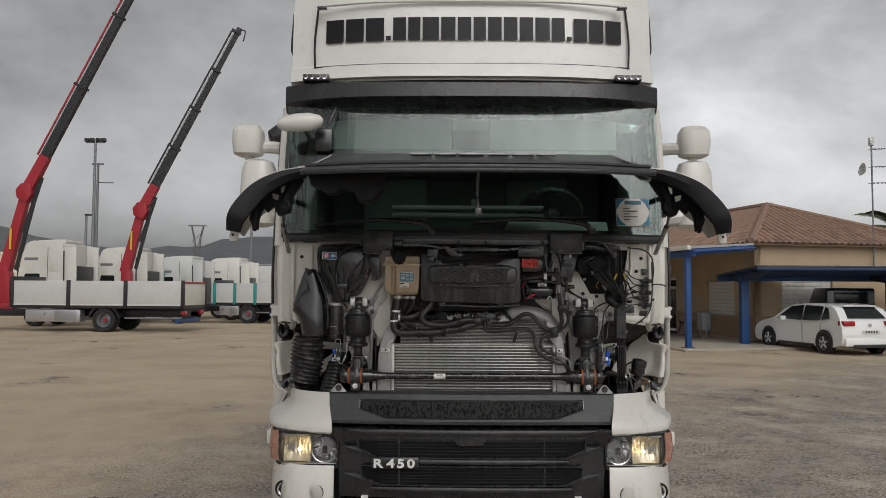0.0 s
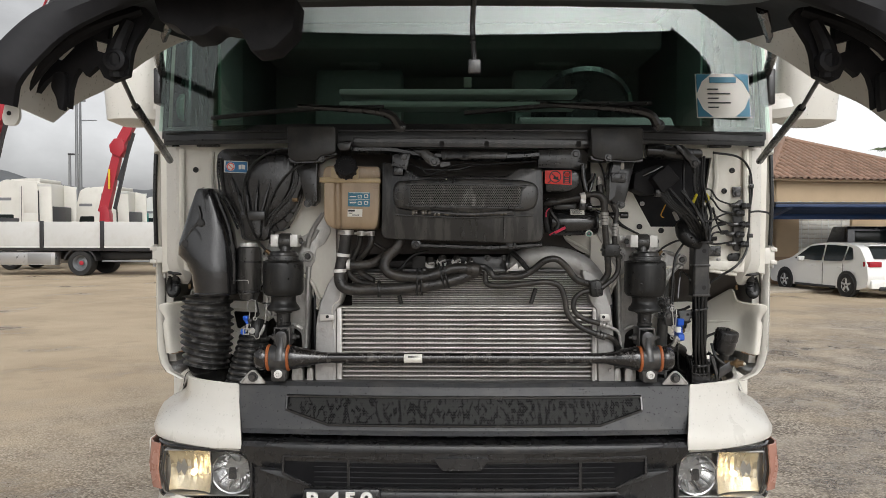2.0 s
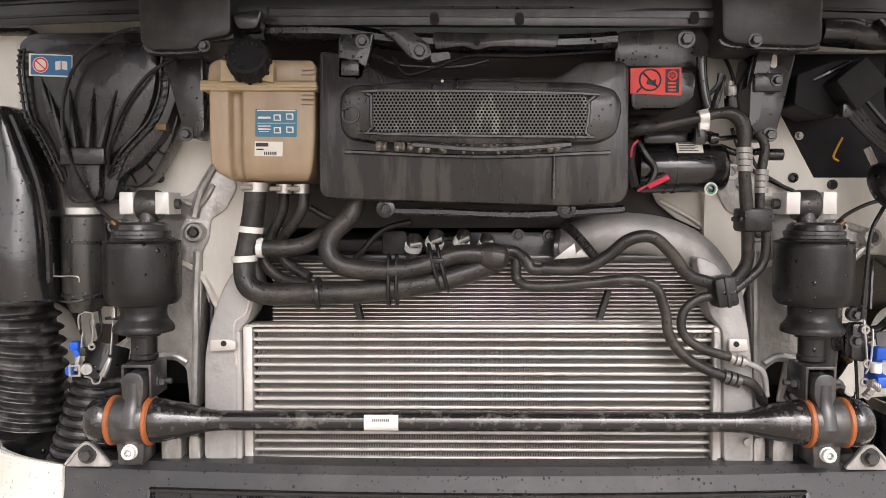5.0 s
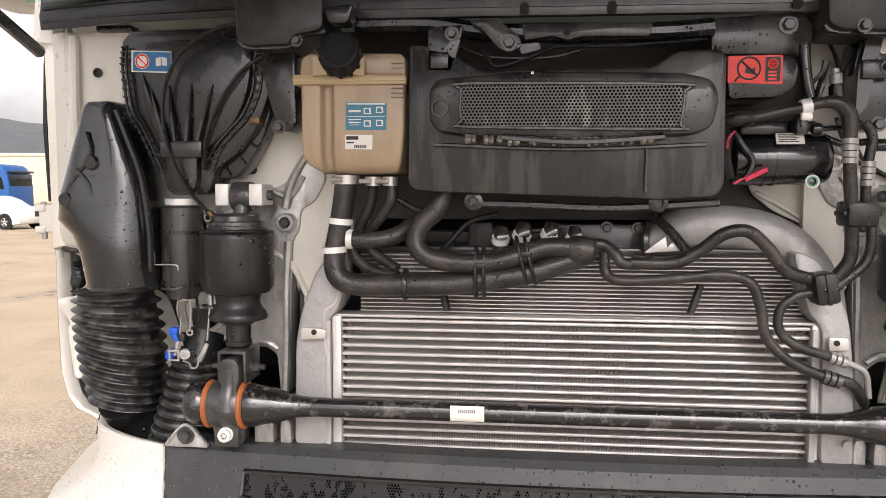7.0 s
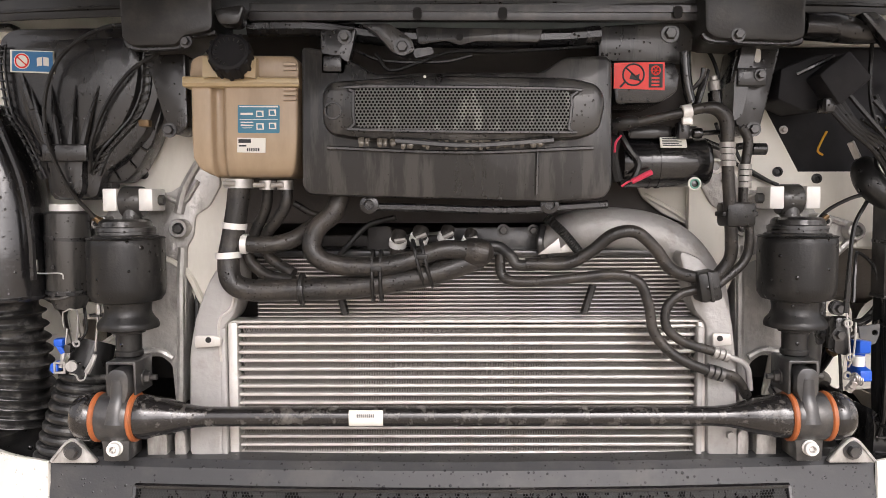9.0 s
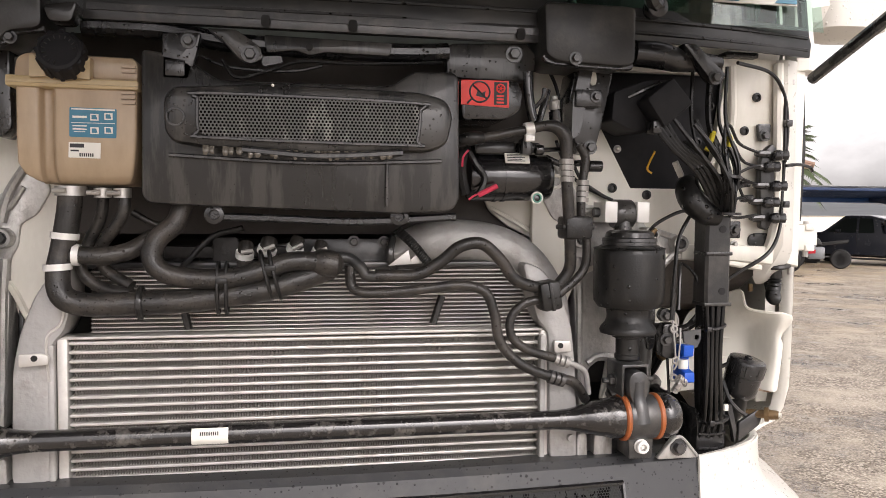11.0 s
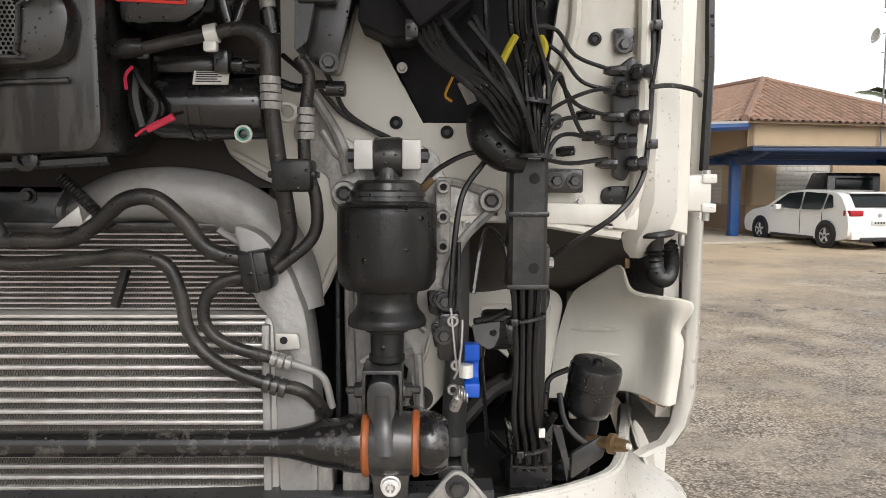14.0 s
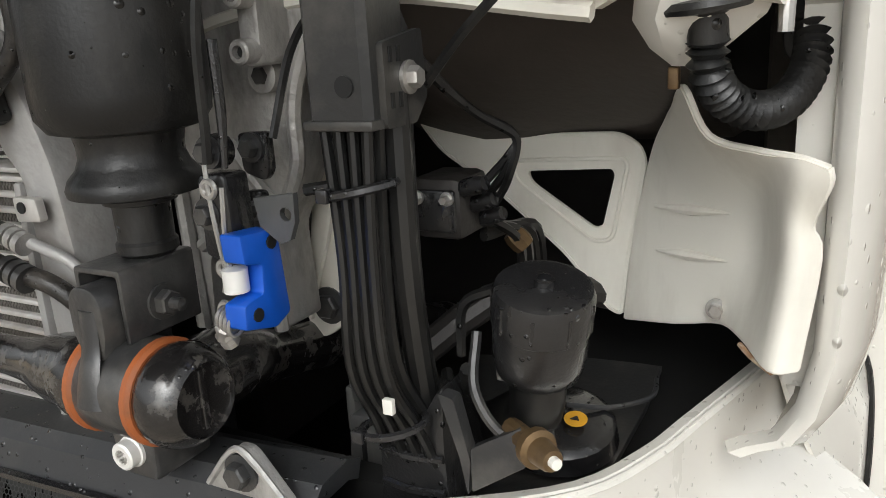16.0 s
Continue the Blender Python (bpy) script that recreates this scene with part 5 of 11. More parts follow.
# ---- the lorry with its front flap raised ----
TRUCK = thing("tractor_truck", (0.213, 4.697, -0.013), 0, "cream-white sleeper cab lorry with raised front flap and lit headlights", "truck")
T = TRUCK


def shell(rows, name, material, parent, label="", thick=0.02, sharp=40):
    """A sheet through rows of points, given thickness."""
    bm = bmesh.new()
    rings(bm, rows, cap=False, closed=False)
    bmesh.ops.recalc_face_normals(bm, faces=bm.faces[:])
    bmesh.ops.solidify(bm, geom=bm.faces[:], thickness=thick)
    return part(name, bm, material, parent, label, sharp)


# cab shell: sides, roof, back and floor
def cab_shell():
    for s in (-1, 1):
        outer = [(0.36, 1.22), (0.33, 1.4), (0.33, 1.6), (0.3, 1.63), (0.28, 2.12), (0.42, 2.95), (0.42, 3.0), (2.15, 3.0), (2.15, 1.0), (1.5, 1.0), (1.4, 1.22)]
        hole = [(0.36, 2.02), (0.52, 2.78), (1.15, 2.82), (1.15, 2.02)]
        b = plate_with_holes(outer, [hole], 0, 0.03)
        b.transform(Matrix(((0, -s * 1.0, 0, s * 1.235), (1, 0, 0, 0), (0, 0, 1, 0), (0, 0, 0, 1))))
        side = part("cab_side", b, M["white"], T, "cream door and cab side panel")
        part("upper_side", prism([(0.36, 3.0), (0.34, 3.1), (0.42, 3.95), (2.1, 3.95), (2.1, 3.0)], s * 1.14, s * 1.17, 0, 0.006, plane="yz"), M["roof_white"], side)
        part("side_window", box(s * 1.19, s * 1.196, 0.3, 1.2, 1.98, 2.86), M["side_glass"], side).visible_shadow = False
        part("door_seal", sweep([(s * 1.256, 0.276, 1.715), (s * 1.256, 0.276, 2.05), (s * 1.24, 0.4, 2.9)], 0.009, 6, 3), M["rubber"], side)
        part("door_seam", sweep([(s * 1.237, 1.3, 1.1), (s * 1.237, 1.3, 2.9)], 0.006, 5), M["rubber"], side)
        part("door_handle", box(s * 1.235, s * 1.265, 1.1, 1.25, 1.5, 1.56, 0.012), M["plastic"], side)
        grip = [(1.359, 1.2, 1.884), (1.38, 1.2, 1.875), (1.396, 1.2, 1.835), (1.398, 1.2, 1.763), (1.391, 1.2, 1.715), (1.368, 1.2, 1.699)]
        part("grab_handle", sweep([(s * x, y, z) for x, y, z in grip], [0.018, 0.022, 0.022, 0.022, 0.02, 0.018], 10, 5), M["white"], side, "cream curved grab handle")
        # door skin: rounded front edge, curving in at its foot
        rows = []
        for z, pull in ((2.1, 0.0), (1.9, 0.0), (1.6, 0.0), (1.4, 0.0), (1.28, 0.003), (1.22, 0.015), (1.185, 0.035), (1.168, 0.065), (1.155, 0.082)):
            rows.append([(s * (x - pull), y + pull * 0.25, z) for x, y in ((1.236, 0.315), (1.243, 0.292), (1.256, 0.286), (1.268, 0.3), (1.285, 0.36), (1.297, 0.45), (1.3, 0.6), (1.3, 1.4))])
        shell(rows, "door_skin", M["white_wet"], side, "cream door edge beaded with rain", 0.006, 50)
        # flared arch panel behind the corner step
        rows = []
        for z, x in ((1.37, 1.27), (1.355, 1.315), (1.32, 1.345), (1.2, 1.358), (1.0, 1.36), (0.8, 1.35), (0.6, 1.32)):
            rows.append([(s * (x - dx), y, z) for y, dx in ((0.735, 0.1), (0.732, 0.03), (0.74, 0.008), (0.78, 0.0), (1.0, 0.0), (1.3, 0.0))])
        shell(rows, "arch_panel", M["white"], T, "cream flared panel over the front wheel", 0.008, 50)
        if s > 0:
            part("panel_gap", sweep([(s * 1.27, 0.729, 1.15), (s * 1.296, 0.729, 1.09), (s * 1.306, 0.728, 0.98), (s * 1.306, 0.728, 0.84)], 0.004, 6, 4), M["rubber"], T)
        pillar = sweep([(s * 1.2, 0.2, 2.08), (s * 1.2, 0.26, 2.5), (s * 1.19, 0.34, 2.98)], 0.034, 8, 5)
        part("a_pillar", pillar, M["white"], T)
        part("pillar_seal", sweep([(s * 1.168, 0.14, 2.13), (s * 1.17, 0.205, 2.5), (s * 1.168, 0.3, 2.97)], 0.011, 8, 5), M["rubber"], T)
    part("cab_back", box(-1.22, 1.22, 2.1, 2.15, 1.0, 3.95), M["cloth"], T)
    part("cab_floor", box(-1.16, 1.16, 0.35, 2.1, 1.72, 1.76), M["damp_mat"], T)
    part("cab_roof", box(-1.165, 1.165, 0.45, 2.1, 3.9, 3.95, 0.02), M["roof_white"], T)
    part("upper_bunk", box(-1.1, 1.1, 1.3, 2.05, 2.75, 2.9, 0.03), M["cloth"], T)
    for s in (-1, 1):
        part("side_lining", box(s * 1.165, s * 1.19, 1.0, 2.1, 1.76, 3.02, 0.004), M["cloth"], T, "dark lining of the sleeper cab")
    part("roof_lining", box(-1.15, 1.15, 0.36, 2.1, 3.02, 3.06), M["headliner"], T)


cab_shell()


def bowed_rows(xs, prof, bow, power=2.4, half=1.16):
    """Rows across x of a profile (y, z), bowed back towards the ends."""
    return [[(x, y + bow * abs(x / half) ** power, z) for y, z in prof] for x in xs]


XS = [-1.16 + 2.32 * i / 24 for i in range(25)]


def roof_front():
    prof = [(0.13, 3.12), (0.115, 3.2), (0.13, 3.225), (0.145, 3.24), (0.17, 3.62), (0.24, 3.85), (0.36, 3.95)]
    r = shell(bowed_rows(XS, prof, 0.16, 3.0), "roof_front", M["roof_white"], T, "cream high roof front panel", 0.03, 30)
    lip = bowed_rows(XS, [(0.09, 3.135), (0.1, 3.215)], 0.16, 3.0)
    shell(lip, "roof_band", M["roof_white"], r, thick=0.03)
    part("panel_gap", sweep([(-1.0, 0.2, 3.215), (-0.5, 0.128, 3.218), (0.5, 0.128, 3.218), (1.0, 0.2, 3.215)], 0.006, 5, 8), M["rubber"], r)
    for s in (-1, 1):
        part("panel_gap", sweep([(s * 1.0, 0.232, 3.22), (s * 1.005, 0.24, 3.4), (s * 0.985, 0.262, 3.65)], 0.007, 5, 5), M["rubber"], r)
        lamp = part("marker_lamp", box(s * 0.893, s * 1.058, 0.12, 0.22, 3.112, 3.153, 0.006), M["plastic"], T, "roof marker lamp with four reflectors")
        for k in range(4):
            part("reflector", lathe([(0, 0), (0.014, 0.008), (0.016, 0.012), (0.0, 0.012)], (s * (0.917 + k * 0.039), 0.112, 3.132), (0, -1, 0), 10), M["lamp_glass"], lamp)
        part("clearance_light", box(s * 0.92, s * 0.98, 0.16, 0.2, 3.585, 3.6, 0.004), M["plastic"], r)
        part("antenna_foot", sweep([(s * 1.13, 0.4, 3.36), (s * 1.17, 0.38, 3.38), (s * 1.165, 0.37, 3.62)], [0.02, 0.018, 0.008], 6, 5), M["plastic"], T)
    part("rain_rail", sweep([(-0.98, 0.2, 3.615), (-0.5, 0.155, 3.63), (0.5, 0.155, 3.63), (0.98, 0.2, 3.615)], 0.012, 6, 6), M["roof_white"], r)
    # dark block lettering, one bar a character
    widths = [1.35, 1.35, 1.35, 0.35, 0.95, 0.9, 1.2, 1.05, 1.0, 0.9, 1.0, 1.0, 1.0, 1.05, 0.95, 0.35, 1.0, 1.1, 1.2]
    total = sum(widths) + 0.16 * (len(widths) - 1)
    x = -0.93
    for w in widths:
        k = 1.885 / total
        x1 = x + w * k
        tall = 0.03 if w < 0.5 else 0.15
        b = bmesh.new()
        loops = []
        for xx in (x, (x + x1) / 2, x1):
            y = 0.138 + 0.16 * abs(xx / 1.16) ** 3.0
            loops.append([(xx, y + (zz - 3.3) * 0.066 - 0.004, zz) for zz in (3.378, 3.378 + tall)])
        rings(b, loops, cap=False, closed=False)
        bmesh.ops.solidify(b, geom=b.faces[:], thickness=0.003)
        part("letter_bar", b, M["letter"], r, "dark block of the lettering")
        x = x1 + 0.16 * k


roof_front()


def visor():
    rows = []
    for x in [-1.19 + 2.38 * i / 28 for i in range(29)]:
        u = abs(x) / 1.19
        y = 0.06 + 0.2 * u ** 4
        top = 3.105 + (0.02 if u > 0.84 else (0.02 * max(0, (u - 0.62) / 0.22)))
        drop = 0.03 if u > 0.9 else 0.0
        rows.append([(x, y + 0.05, top), (x, y, top - 0.02), (x, y - 0.005, 3.0), (x, y + 0.03, 2.975 - drop), (x, y + 0.16, 2.95), (x, y + 0.2, 2.9)])
    v = shell(rows, "sun_visor", M["plastic"], T, "dark smoked sun visor above the windscreen", 0.015, 30)
    return v


visor()


def screen_bow(x):
    return 0.035 * abs(x / 1.12) ** 3


def trim_bow(x):
    return 0.1 * abs(x / 1.12) ** 3


def windscreen():
    rows = []
    for x in [-1.165 + 2.33 * i / 24 for i in range(25)]:
        b = screen_bow(x)
        rows.append([(x, 0.03 + b + 0.16 * s, 2.15 + 0.82 * s) for s in (0, 0.25, 0.5, 0.75, 1.0)])
    bm = bmesh.new()
    rings(bm, rows, cap=False, closed=False)
    w = part("windscreen", bm, M["glass"], T, "greenish windscreen wet with rain", sharp=60)
    w.visible_shadow = False
    trim = [[(x, trim_bow(x), 2.1), (x, trim_bow(x) - 0.005, 2.13), (x, trim_bow(x) + 0.012, 2.172)] for x in [-1.16 + 2.32 * i / 24 for i in range(25)]]
    shell(trim, "scuttle_trim", M["screen_trim"], T, "black trim under the windscreen", 0.02)
    for z in (2.117, 2.145):
        part("trim_rib", sweep([(x, trim_bow(x), z) for x in (-1.15, -0.9, -0.6, 0.0, 0.6, 0.9, 1.15)], 0.005, 6, 4), M["rubber"], T)
    # dealer card behind the glass
    card = part("dealer_card", box(0.882, 1.085, 0.07, 0.074, 2.2, 2.375), M["label_white"], T, "pale card with teal corners in the screen")
    for cx, cz, px, pz in ((0.885, 2.372, 1, -1), (1.082, 2.372, -1, -1), (0.885, 2.203, 1, 1), (1.082, 2.203, -1, 1)):
        part("card_corner", prism([(cx, cz), (cx + px * 0.055, cz), (cx + px * 0.02, cz + pz * 0.03), (cx, cz + pz * 0.075)], 0.066, 0.069), M["label_cyan"], card)
    for k in range(5):
        part("card_bar", box(0.925, 0.965 + 0.045 * (k % 2), 0.065, 0.0685, 2.238 + k * 0.018, 2.242 + k * 0.018), M["ink"], card)
    part("card_bar", box(0.935, 1.035, 0.065, 0.0685, 2.338, 2.36), M["label_cyan"], card)
    card.rotation_euler = (radians(-11), 0, 0)


windscreen()


def wiper(x0, z0, x1, z1, tip, label):
    arm = part("wiper_arm", sweep([(x0, -0.005, z0), (x0 + (x1 - x0) * 0.18, -0.02, z0 + 0.05), (x1, 0.0, z1)], [0.018, 0.016, 0.009], 8, 8), M["plastic"], T, label)
    part("wiper_blade", sweep([(tip[0], 0.03, tip[1]), ((tip[0] + tip[2]) / 2, -0.005, (tip[1] + tip[3]) / 2 + 0.006), (tip[2], 0.02, tip[3])], 0.009, 6, 8), M["rubber"], arm)
    part("wiper_pivot", lathe([(0.022, 0), (0.022, 0.03), (0.012, 0.035), (0, 0.035)], (x0, 0.02, z0), (0, -1, 0), 14), M["plastic"], arm)


wiper(-0.24, 2.16, -0.62, 2.235, (-0.95, 2.195, -0.3, 2.235), "long black wiper at rest")
wiper(0.72, 2.165, 0.28, 2.245, (0.0, 2.215, 0.7, 2.25), "long black wiper at rest")


def cab_inside():
    part("dashboard", prism([(0.235, 1.98), (0.235, 2.12), (0.3, 2.18), (0.4, 2.2), (0.75, 2.16), (0.85, 1.8), (0.45, 1.8)], -1.06, 1.06, 0.06, plane="yz"), M["dash"], T, "dark grey dashboard")
    part("instrument_hood", prism([(0.36, 2.16), (0.46, 2.27), (0.72, 2.24), (0.75, 2.14)], 0.25, 0.9, 0.04, plane="yz"), M["dash"], T)
    w = part("steering_wheel", lathe([(0.205, 0), (0.22, 0.014), (0.235, 0), (0.22, -0.014), (0.205, 0)], (0.56, 0.72, 2.33), (0, 0.75, 0.66), 32), M["plastic"], T)
    part("wheel_boss", lathe([(0.075, -0.02), (0.075, 0.02), (0.05, 0.04), (0, 0.04)], (0.56, 0.72, 2.32), (0, -0.75, -0.66), 14), M["plastic"], w)
    for s in (-1, 1):
        seat = part("seat", box(s * 0.3, s * 0.85, 1.05, 1.6, 1.76, 2.1, 0.06), M["cloth"], T, "grey cloth cab seat")
        part("backrest", prism([(1.5, 2.05), (1.62, 2.72), (1.76, 2.72), (1.7, 2.05)], s * 0.32, s * 0.83, 0.05, 0.03, plane="yz"), M["cloth"], seat)
        part("headrest", box(s * 0.44, s * 0.7, 1.6, 1.72, 2.72, 2.95, 0.05), M["cloth"], seat)
    for s in (-1, 1):
        folds = [[(s * (1.15 + 0.012 * math.sin(k * 2.1)), 0.84 + 0.34 * k / 20, z) for z in (1.95, 2.4, 2.88)] for k in range(21)]
        shell(folds, "side_curtain", M["cloth"], T, "dark cab curtain in hanging folds", 0.004)
    for s in (-1, 1):
        part("pillar_trim", prism([(0.3, 1.95), (0.6, 1.95), (0.66, 2.4), (0.78, 2.9), (0.4, 2.9)], s * 1.13, s * 1.16, 0.03, 0.008, plane="yz"), M["plastic"], T, "dark lining beside the windscreen")
        part("visor_flap", box(s * 0.12, s * 0.95, 0.36, 0.4, 2.72, 2.93, 0.015), M["cloth"], T, "dark folded sun blind")
    # Pale bars added in place of the flap's reflection in the windscreen.
    for z in (2.27, 2.32):
        part("dash_shelf", box(-0.5, 0.46, 0.24, 0.36, z, z + 0.024, 0.006), M["headliner"], T, "pale bars in place of reflections in the windscreen")
    part("toll_tag", box(0.0, 0.03, 0.13, 0.14, 2.33, 2.37, 0.003), M["label_white"], T)
    part("curtain_rail", box(-1.05, 1.05, 0.42, 0.46, 2.86, 2.94, 0.01), M["headliner"], T)


cab_inside()


def mirrors():
    for s in (-1, 1):
        arm = part("mirror_arm", sweep([(s * 1.2, 0.5, 2.74), (s * 1.33, 0.42, 2.745), (s * 1.44, 0.38, 2.72)], [0.045, 0.04, 0.035], 10, 6), M["white"], T, "cream mirror bracket")
        rows = []
        for z, w, d in ((2.675, 0.06, 0.05), (2.69, 0.092, 0.085), (2.77, 0.102, 0.1), (2.84, 0.098, 0.095), (2.875, 0.075, 0.065), (2.882, 0.045, 0.04)):
            rows.append([V(s * 1.455 + w * math.copysign(abs(math.cos(a)) ** 0.7, math.cos(a)), 0.38 + d * math.copysign(abs(math.sin(a)) ** 0.7, math.sin(a)), z) for a in (2 * math.pi * i / 16 for i in range(16))])
        part("wide_angle_mirror", rings(bmesh.new(), rows), M["white"], T, "rounded cream wide-angle mirror housing")
        rows = [[q * 1.0 for q in r] for r in rows]
        main = []
        for z, w, d in ((2.215, 0.06, 0.05), (2.235, 0.11, 0.09), (2.4, 0.12, 0.11), (2.58, 0.11, 0.1), (2.64, 0.09, 0.08), (2.655, 0.05, 0.04)):
            main.append([V((1.455 if s > 0 else -1.385) + w * math.copysign(abs(math.cos(a)) ** 0.7, math.cos(a)), 0.4 + d * math.copysign(abs(math.sin(a)) ** 0.7, math.sin(a)), z) for a in (2 * math.pi * i / 16 for i in range(16))])
        part("main_mirror", rings(bmesh.new(), main), M["white"], T, "tall cream main mirror housing")
        part("mirror_stem", sweep([(s * 1.45, 0.39, 2.66), (s * 1.46, 0.38, 2.72)], 0.03, 8), M["white"], T)
        part("lower_mirror_arm", sweep([(s * 1.2, 0.5, 2.31), (s * 1.3, 0.4, 2.29), (s * 1.42, 0.38, 2.31)], [0.06, 0.065, 0.06], 10, 6), M["white"], T)
    # kerb and front mirrors on the passenger side
    part("front_mirror", lathe([(0, -0.14), (0.025, -0.135), (0.045, -0.1), (0.056, -0.02), (0.054, 0.06), (0.036, 0.12), (0.015, 0.138), (0, 0.14)], (-1.04, -0.02, 2.815), (1, 0, 0.08), 16), M["white"], T, "rounded cream front mirror housing")
    part("front_mirror_arm", sweep([(-1.1, 0.22, 2.9), (-1.08, 0.1, 2.87), (-1.06, 0.02, 2.84)], 0.018, 8, 5), M["plastic"], T)
    part("kerb_mirror", lathe([(0, -0.1), (0.06, -0.08), (0.085, 0), (0.06, 0.08), (0, 0.1)], (-1.26, 0.5, 2.84), (0.9, 0, 0.3), 14), M["gloss"], T, "dark kerb mirror")
    part("near_mirror", box(-0.975, -0.86, 0.1, 0.15, 2.66, 2.81, 0.03), M["plastic"], T, "small black hanging mirror")
    part("near_mirror_stem", sweep([(-0.85, 0.16, 2.95), (-0.87, 0.13, 2.88), (-0.91, 0.12, 2.8)], 0.007, 6, 4), M["plastic"], T)


mirrors()


# raised front flap
def flap():
    xs = [-0.86 + 1.72 * i / 20 for i in range(21)]
    rows = []
    for x in xs:
        b = 0.17 * abs(x / 0.9) ** 2.2
        rows.append([(x, -1.075 + b, 2.36), (x, -1.085 + b, 2.38), (x, -1.06 + b, 2.394), (x, -0.7 + b * 0.8, 2.46), (x, -0.4 + b * 0.6, 2.53), (x, -0.045 + b * 0.3, 2.626), (x, -0.012 + b * 0.3, 2.612)])
    f = shell(rows, "front_flap", M["flap_lining"], T, "raised front flap seen along its edge, dark underneath", 0.012, 30)
    for z, y in ((2.4, -1.02), (2.42, -0.9), (2.445, -0.76)):
        part("grille_slat", sweep([(-0.84, y + 0.125, z + 0.012), (-0.4, y + 0.02, z + 0.012), (0.4, y + 0.02, z + 0.012), (0.84, y + 0.125, z + 0.012)], 0.009, 6, 8), M["grille"], f)
    part("edge_seal", sweep([(-0.85, -0.925, 2.372), (-0.4, -1.06, 2.364), (0.4, -1.06, 2.364), (0.85, -0.925, 2.372)], 0.011, 8, 8), M["grille"], f, "grey rubber lip")
    for x0, x1 in ((-0.36, -0.24), (-0.22, -0.1), (-0.08, 0.06), (0.08, 0.2), (0.22, 0.34), (0.36, 0.47)):
        part("badge_bar", prism([(x0, -0.3), (x1, -0.3), (x1, -0.24), (x0, -0.24)], 2.575, 2.582, plane="xy"), M["zinc"], f, "pale block of the raised badge")
    part("latch_rod", sweep([(0.005, -0.93, 2.39), (0.0, -0.88, 2.3), (0.005, -0.9, 2.2)], 0.007, 6, 5), M["plastic"], f)
    part("latch_hook", box(-0.012, 0.02, -0.92, -0.9, 2.17, 2.205, 0.004), M["steel"], f)
    part("washer_duct", prism([(-0.84, 2.39), (-0.46, 2.385), (-0.47, 2.3), (-0.52, 2.25), (-0.58, 2.24), (-0.61, 2.3), (-0.67, 2.31), (-0.7, 2.285), (-0.75, 2.28), (-0.78, 2.31), (-0.82, 2.32)], -0.84, -0.72, 0.01, 0.006), M["matte"], f)
    for s in (-1, 1):
        # corner panel hanging down: cream skin, wide black front flange and inner frame
        curve = spline([(0.84, -0.9, 2.4), (0.95, -0.925, 2.378), (1.06, -0.965, 2.322), (1.135, -1.0, 2.24), (1.178, -1.02, 2.16), (1.192, -0.985, 2.085)], 4)
        m_ = len(curve) - 1
        rows, flange, roll = [], [], []
        for i, c in enumerate(curve):
            u = i / m_
            d = curve[min(i + 1, m_)] - curve[max(i - 1, 0)]
            inn = V(d.z, 0, -d.x).normalized()
            w = 0.03 + 0.056 * math.sin(min(1.0, u * 1.25) * math.pi * 0.62) - 0.025 * max(0.0, u - 0.8) / 0.2
            back = 0.93 - 0.61 * max(0.0, u - 0.3) / 0.7
            rise = 0.19 * max(0.0, 1 - u * 1.5)
            rows.append([(s * c.x, c.y, c.z), (s * (c.x + 0.008), c.y + 0.04, c.z + 0.012), (s * (c.x + 0.012), c.y + back * 0.55, c.z + 0.03 - 0.02 * u + rise * 0.5), (s * (c.x + 0.005), c.y + back, c.z + 0.045 - 0.05 * u + rise)])
            p, q = c + inn * w * 0.5, c + inn * w
            flange.append([(s * c.x, c.y - 0.006, c.z), (s * p.x, p.y - 0.012, p.z), (s * q.x, q.y + 0.012, q.z), (s * q.x, q.y + 0.035, q.z)])
        # Added black sheet: keeps the cream corner from brightening the windscreen's reflection.
        lining = [[(x, y, z - 0.014) for x, y, z in (r[1], r[2], r[3])] for r in rows[:7]]
        shell(lining, "corner_lining", M["matte"], f, "added black lining that darkens the corner's reflection in the windscreen", 0.004)
        ear = shell(rows, "corner_panel", M["white"], f, "cream corner panel hanging from the raised flap", 0.006)
        shell(flange, "corner_flange", M["matte"], f, "wide black front flange of the corner panel", 0.01)
        web = [(0.922, 2.384), (0.889, 2.379), (0.872, 2.357), (0.919, 2.284), (0.929, 2.256), (0.938, 2.195), (0.981, 2.178), (1.004, 2.189), (1.021, 2.222), (1.053, 2.194), (1.07, 2.216), (1.086, 2.193), (1.096, 2.16), (1.101, 2.105), (1.122, 2.127), (1.136, 2.159), (1.136, 2.204), (1.168, 2.176), (1.194, 2.142), (1.209, 2.103), (1.227, 2.147), (1.213, 2.197), (1.17, 2.242), (1.107, 2.304), (1.042, 2.344)]
        gaps = [[(1.035, 2.294), (0.994, 2.283), (1.0, 2.255), (1.031, 2.266)], [(0.987, 2.344), (0.957, 2.35), (0.972, 2.295), (0.992, 2.294)], [(1.14, 2.245), (1.1, 2.285), (1.085, 2.27), (1.12, 2.235)]]
        part("inner_frame", plate_with_holes([(s * x, z) for x, z in web], [[(s * x, z) for x, z in g] for g in gaps], -0.76, -0.735), M["matte"], f, "ragged black plastic frame inside the corner panel")
        part("frame_rib", sweep([(s * 0.9, -0.76, 2.37), (s * 1.04, -0.78, 2.31), (s * 1.13, -0.79, 2.24), (s * 1.2, -0.79, 2.15)], [0.012, 0.018, 0.016, 0.01], 8, 5), M["matte"], f)
